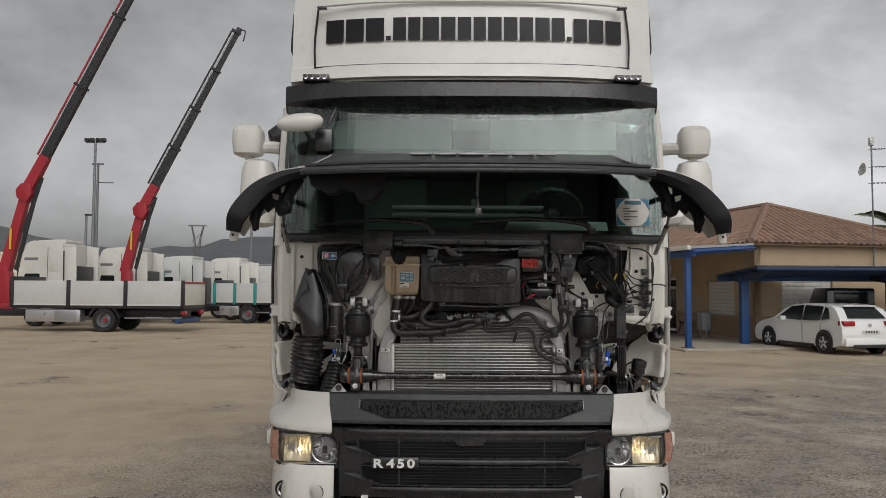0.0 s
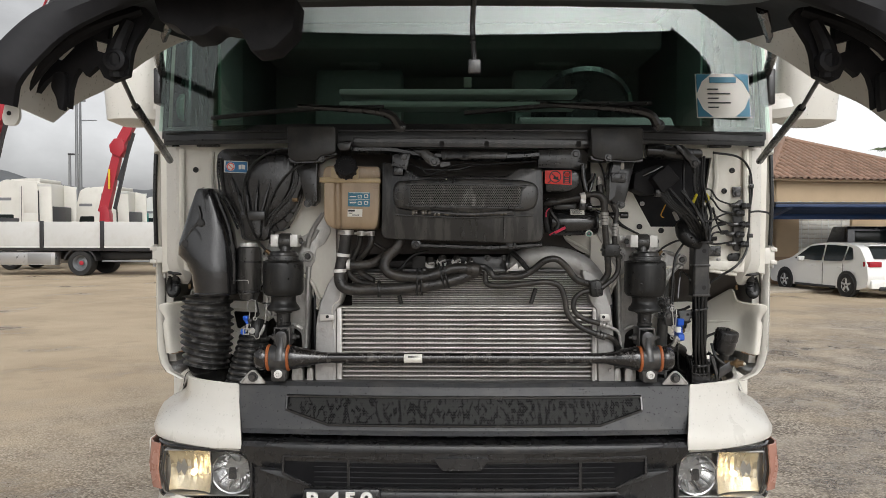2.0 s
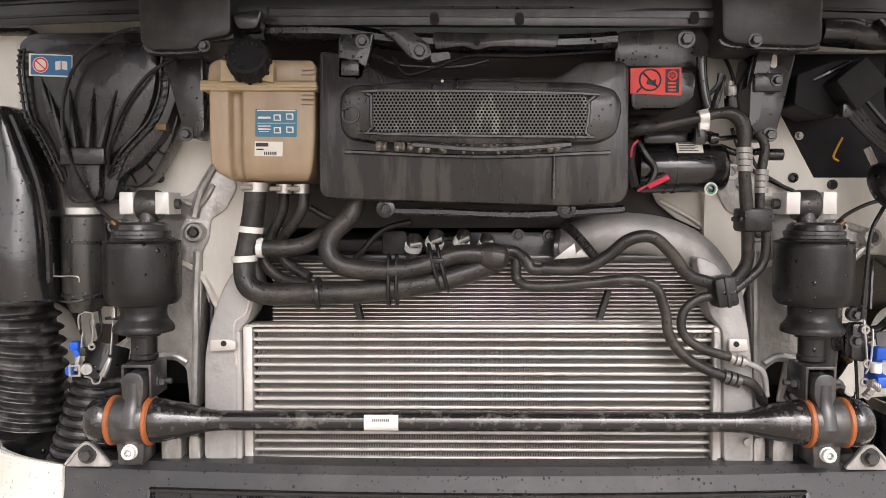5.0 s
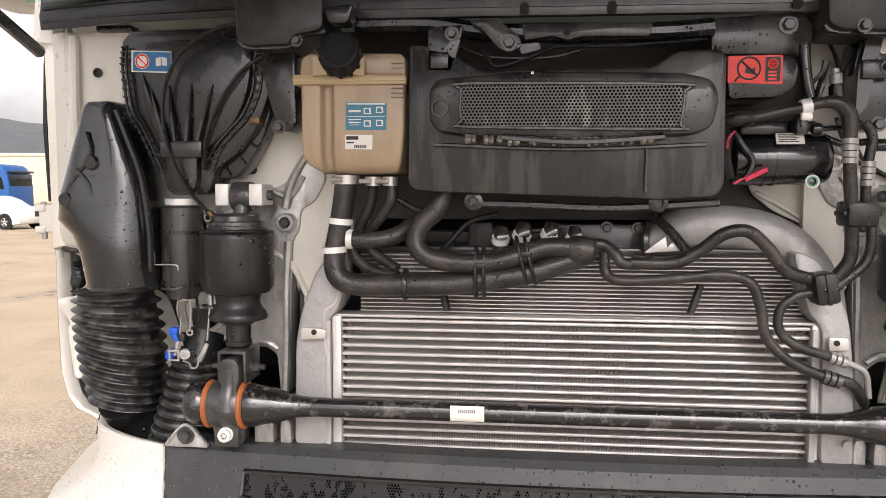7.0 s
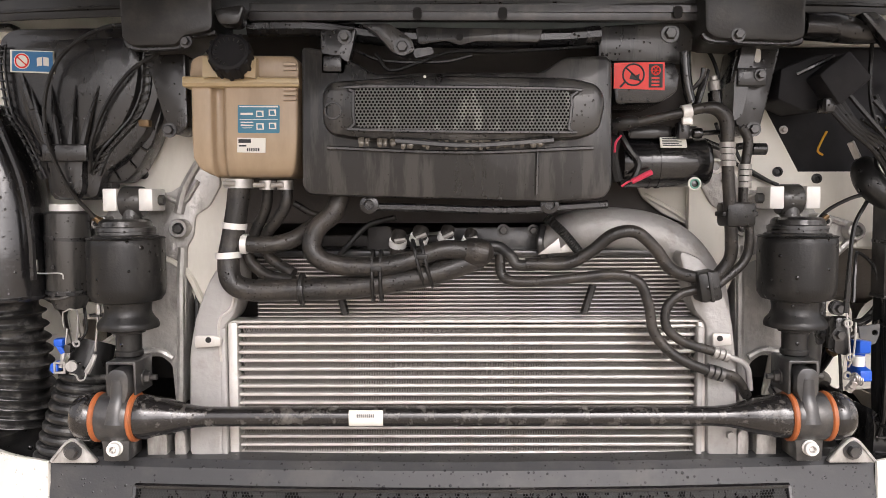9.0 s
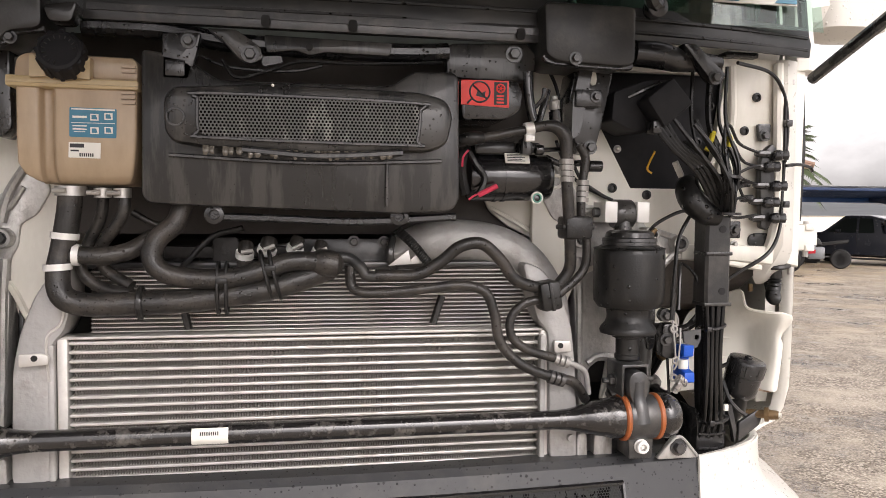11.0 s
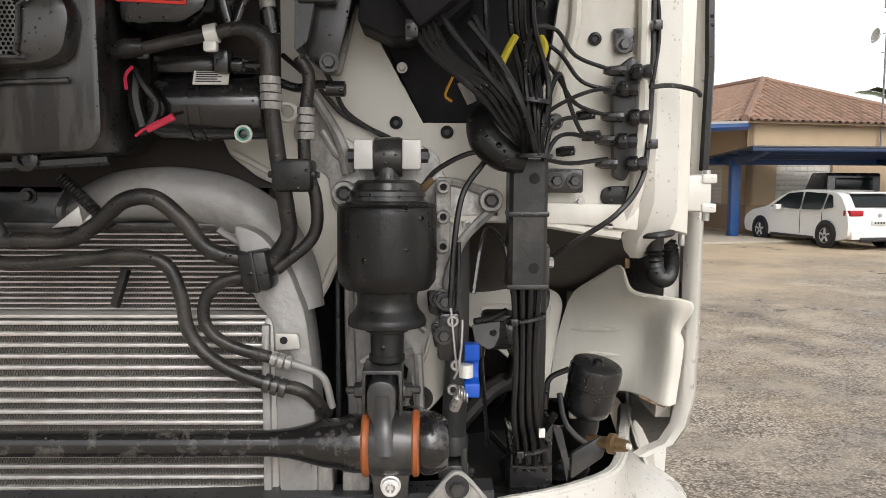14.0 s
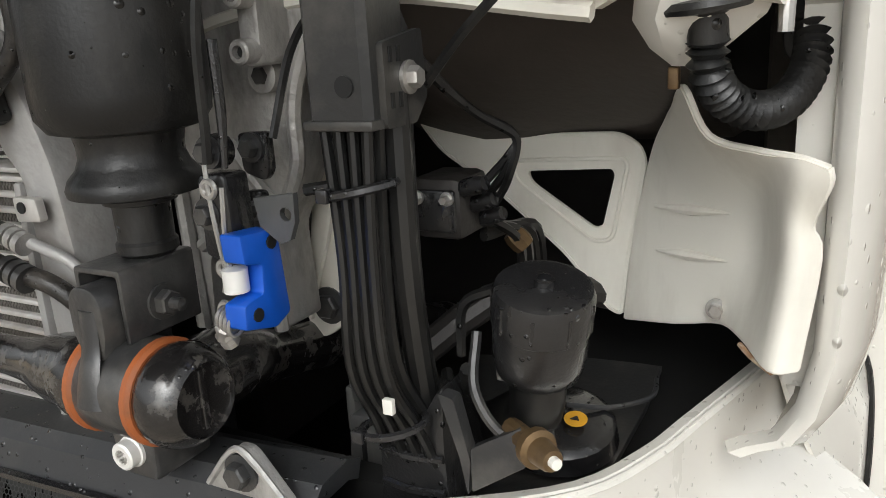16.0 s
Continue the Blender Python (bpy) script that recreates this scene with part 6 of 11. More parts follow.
        part("frame_rib", sweep([(s * 0.93, -0.77, 2.34), (s * 0.96, -0.78, 2.26), (s * 0.965, -0.77, 2.19)], [0.016, 0.022, 0.02], 8, 4), M["matte"], f)
        part("frame_boss", lathe([(0.03, 0), (0.03, 0.03), (0.02, 0.035), (0.014, 0.02), (0, 0.02)], (s * 0.96, -0.77, 2.23), (0, -1, 0), 14), M["matte"], f)
        part("frame_foot", prism([(s * 1.1, 2.2), (s * 1.13, 2.2), (s * 1.14, 2.16), (s * 1.125, 2.13), (s * 1.12, 2.1), (s * 1.105, 2.095), (s * 1.1, 2.14)], -0.785, -0.76, 0.008, 0.004), M["matte"], f)
        part("hinge_plate", prism([(s * 1.165, 2.16), (s * 1.178, 2.16), (s * 1.195, 2.1), (s * 1.205, 2.06), (s * 1.2, 2.04), (s * 1.17, 2.04), (s * 1.16, 2.06)], -0.9, -0.888, 0.008), M["white"], f)
        part("plate_hole", lathe([(0.006, 0), (0.006, 0.001), (0, 0.001)], (s * 1.185, -0.902, 2.07), (0, -1, 0), 10), M["dark"], f)
        part("hinge_arm", sweep([(s * 0.92, -0.45, 2.47), (s * 1.1, -0.1, 2.43), (s * 1.17, 0.12, 2.38)], [0.022, 0.02, 0.016], 8, 5), M["plastic"], f)
        part("hinge_mount", box(s * 1.168, s * 1.198, 0.1, 0.18, 2.26, 2.4, 0.008), M["plastic"], f)
        st = part("gas_strut", sweep([(s * 0.985, -0.72, 2.225), (s * 1.04, -0.45, 2.15)], 0.007, 8), M["steel"], T, "gas strut holding the flap")
        part("strut_tube", sweep([(s * 1.035, -0.47, 2.156), (s * 1.105, 0.02, 2.035)], 0.013, 10), M["plastic"], st)


flap()


# bumper, grille and lamps
def bumper():
    xs = [-0.85 + 1.7 * i / 16 for i in range(17)]

    def bow(x):
        return 0.045 * abs(x / 0.85) ** 2

    prof = [(0.05, 1.198), (0.03, 1.207), (-0.012, 1.204), (-0.026, 1.19), (-0.034, 1.165), (-0.075, 1.04), (-0.09, 1.025), (-0.05, 1.015)]
    up = shell([[(x, y + bow(x), z) for y, z in prof] for x in xs], "upper_grille_panel", M["grille"], T, "dark grey upper bumper panel", 0.02, 25)
    # recessed insect mesh in the upper panel
    b = bmesh.new()

    def face_y(x, z):
        return -0.03 - (1.17 - z) * 0.346 + bow(x)

    rows = []
    for i in range(23):
        x = -0.66 + 1.32 * i / 22
        foot = 1.058 if abs(x) < 0.5 else 1.058 + (abs(x) - 0.5) / 0.16 * 0.05
        rows.append([(x, face_y(x, z) - 0.003, z) for z in (1.155, (1.155 + foot) / 2, foot)])
    rings(b, rows, cap=False, closed=False)
    bmesh.ops.solidify(b, geom=b.faces[:], thickness=0.003)
    part("insect_mesh", b, M["bumper_mesh"], up, "dark perforated insect mesh with water in its holes")
    for a, c in (((-0.66, 1.155), (0.66, 1.155)), ((-0.66, 1.155), (-0.66, 1.108)), ((0.66, 1.155), (0.66, 1.108)), ((-0.66, 1.108), (-0.5, 1.058)), ((0.66, 1.108), (0.5, 1.058)), ((-0.5, 1.058), (0.5, 1.058))):
        line = [(a[0] + (c[0] - a[0]) * u, a[1] + (c[1] - a[1]) * u) for u in (0, 0.2, 0.4, 0.6, 0.8, 1)]
        part("mesh_rim", sweep([(x, face_y(x, z) - 0.004, z) for x, z in line], 0.006, 6, 2), M["gloss"], up)
    lower = [(0.0, 1.008), (-0.11, 1.0), (-0.125, 0.985), (-0.12, 0.94), (-0.095, 0.9), (-0.095, 0.72), (-0.1, 0.66), (-0.08, 0.6), (0.05, 0.58)]
    lo_p = shell([[(x * (0.985 if z > 0.97 else 0.935 if z > 0.8 else 0.91), y + bow(x), z) for y, z in lower] for x in xs], "lower_grille", M["plastic"], T, "black lower grille with horizontal bars", 0.02, 25)
    def grille_y(x, z):
        return -0.1 - 0.03 * math.exp(-((z - 0.985) / 0.03) ** 2) + bow(x)

    # two meshed recesses with slanted lower corners, and the ridges between them
    for top, mid, foot, half, in_half in ((0.952, 0.888, 0.838, 0.66, 0.545), (0.79, 0.728, 0.682, 0.64, 0.53)):
        b = bmesh.new()
        rows = []
        for i in range(27):
            x = -half + 2 * half * i / 26
            low = foot if abs(x) < in_half else foot + (abs(x) - in_half) / (half - in_half) * (mid - foot)
            rows.append([(x, grille_y(x, 0.85) - 0.012, z) for z in (top, (top + low) / 2, low)])
        rings(b, rows, cap=False, closed=False)
        bmesh.ops.solidify(b, geom=b.faces[:], thickness=0.004)
        part("grille_mesh", b, M["matte"], lo_p, "black mesh behind the grille openings")
        for k in range(5):
            z = foot + 0.02 + k * (top - foot - 0.02) / 5
            part("grille_slat", sweep([(x, grille_y(x, 0.85) - 0.014, z) for x in (-in_half, -in_half / 2, 0, in_half / 2, in_half)], 0.0025, 5, 3), M["matte"], lo_p)
        for x in (-0.42, 0.42):
            part("grille_rib", box(x - 0.005, x + 0.005, grille_y(x, 0.85) - 0.02, grille_y(x, 0.85), foot, top), M["plastic"], lo_p)
        loop = [(-half, top), (half, top), (half, mid), (in_half, foot), (-in_half, foot), (-half, mid), (-half, top)]
        for (xa, za), (xb, zb) in zip(loop, loop[1:]):
            part("opening_rim", sweep([(xa + (xb - xa) * u, grille_y(xa + (xb - xa) * u, 0.85) - 0.016, za + (zb - za) * u) for u in (0, 0.25, 0.5, 0.75, 1)], 0.007, 6, 2), M["plastic"], lo_p)
    for z, half, r in ((0.985, 0.81, 0.016), (0.818, 0.56, 0.014), (0.66, 0.58, 0.014)):
        part("grille_ridge", sweep([(x, grille_y(x, 0.85) - 0.02 + (0.012 if abs(x) > half * 0.9 else 0), z) for x in (-half, -half * 0.6, 0, half * 0.6, half)], [r * 0.5, r, r, r, r * 0.5], 10, 6, flat=0.8), M["grille"], lo_p)
    for s in (-1, 1):
        for z in (0.845, 0.69):
            part("slant_ridge", prism([(s * 0.54, z - 0.018), (s * 0.54, z + 0.004), (s * 0.67, z + 0.05), (s * 0.75, z + 0.055), (s * 0.68, z + 0.03)], -0.085, -0.06, 0.006, 0.006), M["grille"], lo_p, "slanted ridge of the lower grille")
    part("tow_cover", prism([(-0.11, 0.955), (0.09, 0.955), (0.06, 0.912), (-0.08, 0.912)], -0.135, -0.1, 0.012), M["plastic"], lo_p)
    # model badge
    badge = part("badge_plate", box(-0.58, -0.3, -0.148, -0.125, 0.782, 0.85, 0.012), M["plastic"], lo_p)
    for word, at in (("R", -0.566), ("4", -0.487), ("5", -0.429), ("0", -0.371)):
        cu = bpy.data.curves.new("badge_letter", "FONT")
        cu.body, cu.size, cu.extrude, cu.offset = word, 0.067, 0.004, 0.0022
        txt = new("badge_letter", cu)
        tb = bmesh.new()
        tb.from_mesh(bpy.data.meshes.new_from_object(txt.evaluated_get(bpy.context.evaluated_depsgraph_get())))
        bpy.data.objects.remove(txt)
        tb.transform(Matrix.Translation((at, -0.154, 0.793)) @ Matrix.Rotation(radians(90), 4, "X") @ Matrix.Diagonal((1.3, 1.0, 1.0, 1)))
        part("badge_letter", tb, M["machined"], badge, "pale raised character of the model badge")
    for s in (-1, 1):
        part("clip", box(s * 0.6, s * 0.64, -0.09, -0.06, 0.6, 0.615, 0.003), M["label_white"], lo_p)


bumper()


def rim_line(s):
    """The upper rim of the corner panel: places and outward ways along it."""
    line = spline([(s * x, y, 0.0) for x, y in ((0.853, 0.022), (0.96, 0.068), (1.056, 0.138), (1.1, 0.222), (1.124, 0.302), (1.172, 0.47), (1.188, 0.54))], 4)
    out = []
    for k, q in enumerate(line):
        d = (line[min(k + 1, len(line) - 1)] - line[max(k - 1, 0)]).normalized()
        n = V(d.y * s, -d.x * s, 0.0)
        if k == 0:
            n = V(-s * 0.36, -1, 0)
        out.append((q, n))
    return out


def headlamp(s):
    """Wide lamp: lit outer reflector with upright facets, clear round bowl, lens cover and indicator."""
    hl = part("headlamp", prism([(s * 0.79, 0.955), (s * 1.1, 0.96), (s * 1.17, 0.965), (s * 1.17, 0.79), (s * 1.06, 0.778), (s * 0.79, 0.772)], 0.05, 0.14, 0.02), M["lamp_shell"], T, "headlamp unit with lit low beam")
    at = V(s * 0.865, 0.034, 0.864)
    bowl_p = part("lamp_bowl", lathe([(0.0, -0.034), (0.03, -0.028), (0.055, -0.006), (0.07, 0.028), (0.074, 0.046), (0.079, 0.048), (0.08, 0.042), (0.073, 0.02), (0.057, -0.012), (0, -0.04)], at, (s * 0.06, -1, 0), 32), M["chrome"], hl, "clear round main-beam bowl")
    for k in range(10):
        a = 2 * math.pi * k / 10
        part("bowl_facet", sweep([at + V(0.022 * math.cos(a), 0.02, 0.022 * math.sin(a)), at + V(0.05 * math.cos(a), -0.002, 0.05 * math.sin(a)), at + V(0.071 * math.cos(a), -0.034, 0.071 * math.sin(a))], 0.0024, 5, 3), M["lamp_shell"], bowl_p)
    part("lamp_bulb", lathe([(0, 0), (0.012, 0.0), (0.013, 0.03), (0.008, 0.042), (0, 0.044)], at, (0, -1, 0), 14), M["chrome"], bowl_p)
    part("bulb_shield", prism([(at.x - 0.016, 0.842), (at.x + 0.016, 0.842), (at.x + 0.012, 0.886), (at.x - 0.012, 0.886)], -0.016, -0.012, 0.006), M["steel"], bowl_p)
    us = [i / 13 * 2 - 1 for i in range(14)]
    bowl = []
    for i, u in enumerate(us):
        kink = 0.004 if i % 2 else 0.0
        bowl.append([(s * (1.035 + 0.083 * u), 0.048 - 0.05 * (0.65 * u * u + 0.55 * w * w) + 0.03 * max(0, u) + kink * (1 - w * w), 0.866 + 0.078 * w) for w in (-1, -0.75, -0.4, 0, 0.4, 0.75, 1)])
    shell(bowl, "beam_reflector", M["lit_reflector"], hl, "headlamp reflector tinted with the bulb's warm glow", 0.003, 15)
    part("low_beam", lathe([(0, 0), (0.011, 0.002), (0.012, 0.02), (0.008, 0.03), (0, 0.032)], (s * 1.02, 0.034, 0.858), (0, -1, 0), 14), M["low_beam"], hl, "lit low-beam bulb")
    part("lamp_divider", sweep([(s * 0.95, -0.012, 0.785), (s * 0.944, -0.012, 0.862), (s * 0.95, -0.012, 0.948)], 0.004, 6, 4), M["chrome"], hl)
    part("lamp_floor", box(s * 0.8, s * 1.12, -0.02, 0.05, 0.778, 0.784, 0.002), M["lamp_shell"], hl)
    part("lamp_roof", box(s * 0.8, s * 1.12, -0.02, 0.05, 0.948, 0.954, 0.002), M["lamp_shell"], hl)
    lens_line = ((0.784, -0.06), (0.9, -0.054), (1.0, -0.04), (1.08, -0.015), (1.135, 0.025), (1.17, 0.08))
    bm = bmesh.new()
    rings(bm, [[(s * x, y, 0.776), (s * x, y - 0.01, 0.865), (s * x, y, 0.955)] for x, y in lens_line], cap=False, closed=False)
    part("lens_cover", bm, M["lamp_glass"], hl).visible_shadow = False
    for z, r in ((0.963, 0.008), (0.77, 0.008)):
        part("lamp_frame", sweep([(s * x, y, z) for x, y in lens_line], r, 6, 3), M["plastic"], hl)
    part("lamp_frame", sweep([(s * 0.784, -0.058, 0.77), (s * 0.782, -0.063, 0.865), (s * 0.784, -0.058, 0.96)], 0.006, 6, 3), M["plastic"], hl)
    for x, y in ((1.128, 0.012), (1.142, 0.03)):
        part("lens_rim", sweep([(s * (x - 0.012), y, 0.782), (s * x, y - 0.008, 0.865), (s * (x - 0.004), y, 0.955)], 0.004, 6, 4), M["steel"], hl)
    rows = [[(s * (x + 0.004), y, 0.795), (s * (x + 0.014), y - 0.004, 0.87), (s * (x + 0.006), y, 0.968)] for x, y in ((1.142, 0.012), (1.178, 0.035), (1.2, 0.08), (1.206, 0.2))]
    shell(rows, "indicator", M["indicator"], hl, "pale amber indicator lens", 0.006)


def corners():
    for s in (-1, 1):
        # step panel over the headlamp: an open rim, swelling outwards at its foot
        rim = [(V(*q), n) for q, n in rim_line(s)]
        rows = []
        for z, fd, sd in ((1.194, 0.01, 0.008), (1.18, 0.016, 0.009), (1.13, 0.026, 0.011), (1.1, 0.044, 0.018), (1.075, 0.066, 0.038), (1.055, 0.084, 0.07), (1.035, 0.096, 0.105), (1.015, 0.103, 0.13), (0.995, 0.106, 0.142), (0.975, 0.104, 0.138), (0.962, 0.088, 0.115)):
            row = []
            for q, n in rim:
                w = max(0.0, n.x * s) ** 1.5
                d = fd + (sd - fd) * w
                row.append((q.x + n.x * d, q.y + n.y * d, z))
            rows.append(row)
        shell(rows, "corner_step", M["white"], T, "cream corner panel above the headlamp", 0.006)
        low = []
        for z, out, fwd in ((0.785, 1.2, -0.1), (0.77, 1.23, -0.11), (0.6, 1.24, -0.12), (0.42, 1.22, -0.11), (0.33, 1.15, -0.05)):
            row = []
            for k in range(13):
                a = k / 12 * math.pi / 2
                x = 0.8 + (out - 0.8) * math.sin(a) ** 0.8
                y = fwd + 0.02 + 0.46 * (1 - math.cos(a)) ** 1.3
                row.append((s * x, y, z))
            low.append(row)
        b = shell(low, "bumper_corner", M["white"], T, "cream lower bumper corner", 0.015)
        for fx, fy in ((0.905, -0.075), (1.105, -0.01)):
            part("fog_bezel", lathe([(0.0, 0.0), (0.05, 0.0), (0.053, 0.01), (0.05, 0.014), (0.047, 0.01), (0, 0.01)], (s * fx, fy, 0.632), (s * 0.25, -1, 0), 20), M["plastic"], b)
            fl = part("fog_lamp", lathe([(0, 0), (0.047, 0), (0.044, 0.012), (0, 0.022)], (s * fx - s * 0.004, fy - 0.014, 0.632), (s * 0.25, -1, 0), 20), M["lamp_glass"], b)
            part("fog_reflector", lathe([(0, -0.02), (0.03, -0.005), (0.043, 0.004), (0.043, 0.002), (0, -0.022)], (s * fx - s * 0.004, fy - 0.014, 0.632), (s * 0.25, -1, 0), 20), M["chrome"], fl)
        headlamp(s)
        part("side_marker", box(s * 1.21, s * 1.265, 0.2, 0.3, 0.85, 0.94, 0.015), M["white"], T)
        wheel(T, s * 1.0, 0.95, 0.5, 0.34, s)
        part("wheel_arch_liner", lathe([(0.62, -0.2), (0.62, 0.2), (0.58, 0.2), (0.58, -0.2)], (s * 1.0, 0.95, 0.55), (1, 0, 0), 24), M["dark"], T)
    part("bumper_centre", box(-0.8, 0.8, -0.06, 0.1, 0.33, 0.575, 0.03), M["plastic"], T)
    part("plate", box(-0.27, 0.27, -0.07, -0.06, 0.47, 0.57, 0.004), M["label_white"], T)
    for k in range(7):
        part("plate_bar", box(-0.22 + k * 0.065, -0.18 + k * 0.065, -0.074, -0.071, 0.49, 0.55), M["ink"], T)


corners()

# ---- engine bay: closing sheets ----
def oval(cx, cz, rx, rz, n=20):
    return [(cx + rx * math.copysign(abs(math.cos(a)) ** 0.55, math.cos(a)), cz + rz * math.copysign(abs(math.sin(a)) ** 0.8, math.sin(a))) for a in (2 * math.pi * i / n for i in range(n))]


def bay_sheets():
    # Added backdrop: the void's shade is put into its dark colour.
    part("engine_wall", box(-1.12, 1.12, 0.9, 0.95, 0.3, 1.75), M["engine"], T, "added dark backdrop in place of the shaded space behind the radiator")
    # Added floor sheet, near-black in place of the unlit space below.
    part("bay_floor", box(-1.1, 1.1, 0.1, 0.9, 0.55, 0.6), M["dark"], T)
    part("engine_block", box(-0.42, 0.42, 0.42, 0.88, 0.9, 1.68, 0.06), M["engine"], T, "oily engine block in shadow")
    for k in range(5):
        part("engine_cap", lathe([(0.04, 0), (0.04, 0.03), (0.02, 0.04), (0, 0.04)], (-0.3 + k * 0.15, 0.42, 1.6), (0, -1, 0), 12), M["engine"], T)
    part("centre_bulkhead", box(-0.56, 0.56, 0.2, 0.24, 1.68, 2.1), M["damp_mat"], T, "black insulated bulkhead")
    # Filler sheets whose near-black colour stands for shade inside the panels.
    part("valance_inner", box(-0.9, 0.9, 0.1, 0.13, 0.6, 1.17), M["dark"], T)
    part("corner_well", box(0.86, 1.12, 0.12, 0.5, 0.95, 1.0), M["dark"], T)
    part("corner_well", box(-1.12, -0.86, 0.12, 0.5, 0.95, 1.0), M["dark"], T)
    for s in (-1, 1):
        # cream bulkhead sheet with its holes and plugs
        outer = [(s * 0.5, 1.52), (s * 0.56, 1.5), (s * 0.62, 1.6), (s * 0.84, 1.635), (s * 1.07, 1.605), (s * 1.1, 1.62), (s * 1.11, 2.1), (s * 0.5, 2.1)]
        spots = [(0.69, 1.79), (0.775, 1.775), (0.64, 1.72), (1.02, 1.93), (0.93, 1.985), (1.05, 2.01), (0.93, 1.72), (0.9, 1.9)]
        b = prism(outer, 0.15, 0.17, 0.0) if s < 0 else plate_with_holes(outer, [[(0.735, 1.79), (0.9, 1.79), (0.94, 1.86), (0.97, 2.06), (0.6, 2.06), (0.62, 2.0)]], 0.15, 0.17)
        sheet = part("bulkhead_sheet", b, M["white_in"], T, "cream painted bulkhead sheet with plugged holes")
        for x, z in spots:
            part("plug", lathe([(0, 0), (0.011, 0), (0.011, 0.004), (0.006, 0.006), (0.005, 0.002), (0, 0.002)], (s * x, 0.15, z), (0, -1, 0), 14), M["rubber"], sheet)
        part("sheet_flange", sweep([(s * 1.1, 0.14, 2.09), (s * 1.1, 0.135, 1.9), (s * 1.095, 0.135, 1.7), (s * 1.075, 0.15, 1.62)], 0.012, 8, 6), M["white_in"], sheet)
        part("sheet_bead", sweep([(s * 0.985, 0.15, 2.08), (s * 0.985, 0.145, 1.95), (s * 0.96, 0.145, 1.86), (s * 0.94, 0.15, 1.78)], 0.01, 8, 6), M["white_in"], sheet)
        part("lower_edge", sweep([(s * 0.56, 0.145, 1.5), (s * 0.63, 0.145, 1.6), (s * 0.84, 0.145, 1.632), (s * 1.07, 0.145, 1.603)], 0.008, 6, 6), M["white_in"], sheet)
        part("scuttle_lip", prism([(s * 0.56, 2.088), (s * 1.12, 2.088), (s * 1.13, 2.15), (s * 0.56, 2.15)], 0.172, 0.19, 0.006, 0.003), M["white_in"], sheet)
        for x in (0.66, 0.98, 1.02):
            part("lip_clip", box(s * x - 0.022, s * x + 0.022, 0.13, 0.17, 2.098, 2.112, 0.004), M["plastic"], sheet)
        post = part("door_post", prism([(s * 1.115, 1.62), (s * 1.2, 1.6), (s * 1.205, 2.1), (s * 1.11, 2.1)], 0.18, 0.28, 0.0, 0.012), M["white_in"], T, "cream door post")
        part("post_gusset", prism([(s * 1.125, 2.07), (s * 1.16, 2.07), (s * 1.15, 1.97), (s * 1.13, 2.01)], 0.16, 0.18, 0.01), M["white_in"], post)
        part("screw", bolt((s * 1.145, 0.16, 2.05), 0.008), M["zinc"], post)
        rows = [[(s * x, y, z) for x, y in ((1.1, 0.15), (1.125, 0.14), (1.16, 0.155), (1.19, 0.2))] for z in (2.1, 1.9, 1.72, 1.66)]
        for z, line in ((1.62, ((1.092, 0.185), (1.12, 0.162), (1.16, 0.17), (1.198, 0.212))), (1.595, ((1.086, 0.2), (1.11, 0.176), (1.15, 0.182), (1.186, 0.222))), (1.572, ((1.096, 0.218), (1.112, 0.198), (1.135, 0.202), (1.158, 0.226))), (1.556, ((1.112, 0.232), (1.118, 0.226), (1.125, 0.226), (1.131, 0.232)))):
            rows.append([(s * x, y, z) for x, y in line])
        shell(rows, "post_cover", M["white"], T, "cream corner post with rounded edge", 0.006)
        hz = part("door_hinge", box(s * 1.18, s * 1.246, 0.205, 0.262, 1.642, 1.706, 0.004), M["white"], T, "painted door hinge")
        for zz in (1.648, 1.7):
            part("hinge_knuckle", box(s * 1.228, s * 1.254, 0.2, 0.264, zz - 0.008, zz + 0.008, 0.003), M["white"], hz)
        part("hinge_pin", lathe([(0.007, -0.05), (0.007, 0.04)], (s * 1.242, 0.22, 1.675), (0, 0, 1), 10), M["zinc"], hz)
        rs = random.Random(4)
        for k in range(16):
            part("sealant_blob", lathe([(0, -0.005), (0.006, -0.002), (0.006, 0.003), (0, 0.006)], (s * (1.183 + rs.uniform(-0.006, 0.004)), 0.2 + rs.uniform(-0.004, 0.004), 1.63 + k * 0.006), (0, -1, 0.3), 8), M["white"], hz)
        part("hinge_leaf", box(s * 1.16, s * 1.195, 0.195, 0.205, 1.64, 1.735, 0.003), M["white"], hz)
        part("lower_pin", lathe([(0.006, 0), (0.007, 0.05), (0.004, 0.055)], (s * 1.2, 0.22, 1.58), (0, 0, 1), 10), M["zinc"], hz)

    part("folded_flange", prism([(0.86, 1.66), (1.1, 1.655), (1.097, 1.612), (0.997, 1.622), (0.86, 1.625)], 0.136, 0.148, 0.004, 0.003), M["white_in"], T, "cream folded flange of the bulkhead")
    low = part("lower_sheet", prism([(0.373, 1.81), (0.648, 1.809), (0.614, 1.621), (0.566, 1.636), (0.506, 1.674), (0.449, 1.7), (0.405, 1.735)], 0.18, 0.19, 0.01, 0.003), M["white_in"], T, "cream curved sheet below the bulkhead")
    part("sheet_fold", sweep([(0.409, 0.178, 1.741), (0.472, 0.178, 1.707), (0.535, 0.178, 1.666), (0.599, 0.178, 1.634)], 0.006, 6, 5), M["white_in"], low)
    low = part("lower_sheet", prism([(-0.712, 1.805), (-0.48, 1.804), (-0.502, 1.625), (-0.536, 1.507), (-0.576, 1.453), (-0.635, 1.623)], 0.18, 0.19, 0.01, 0.003), M["white_in"], T, "cream curved sheet below the bulkhead")
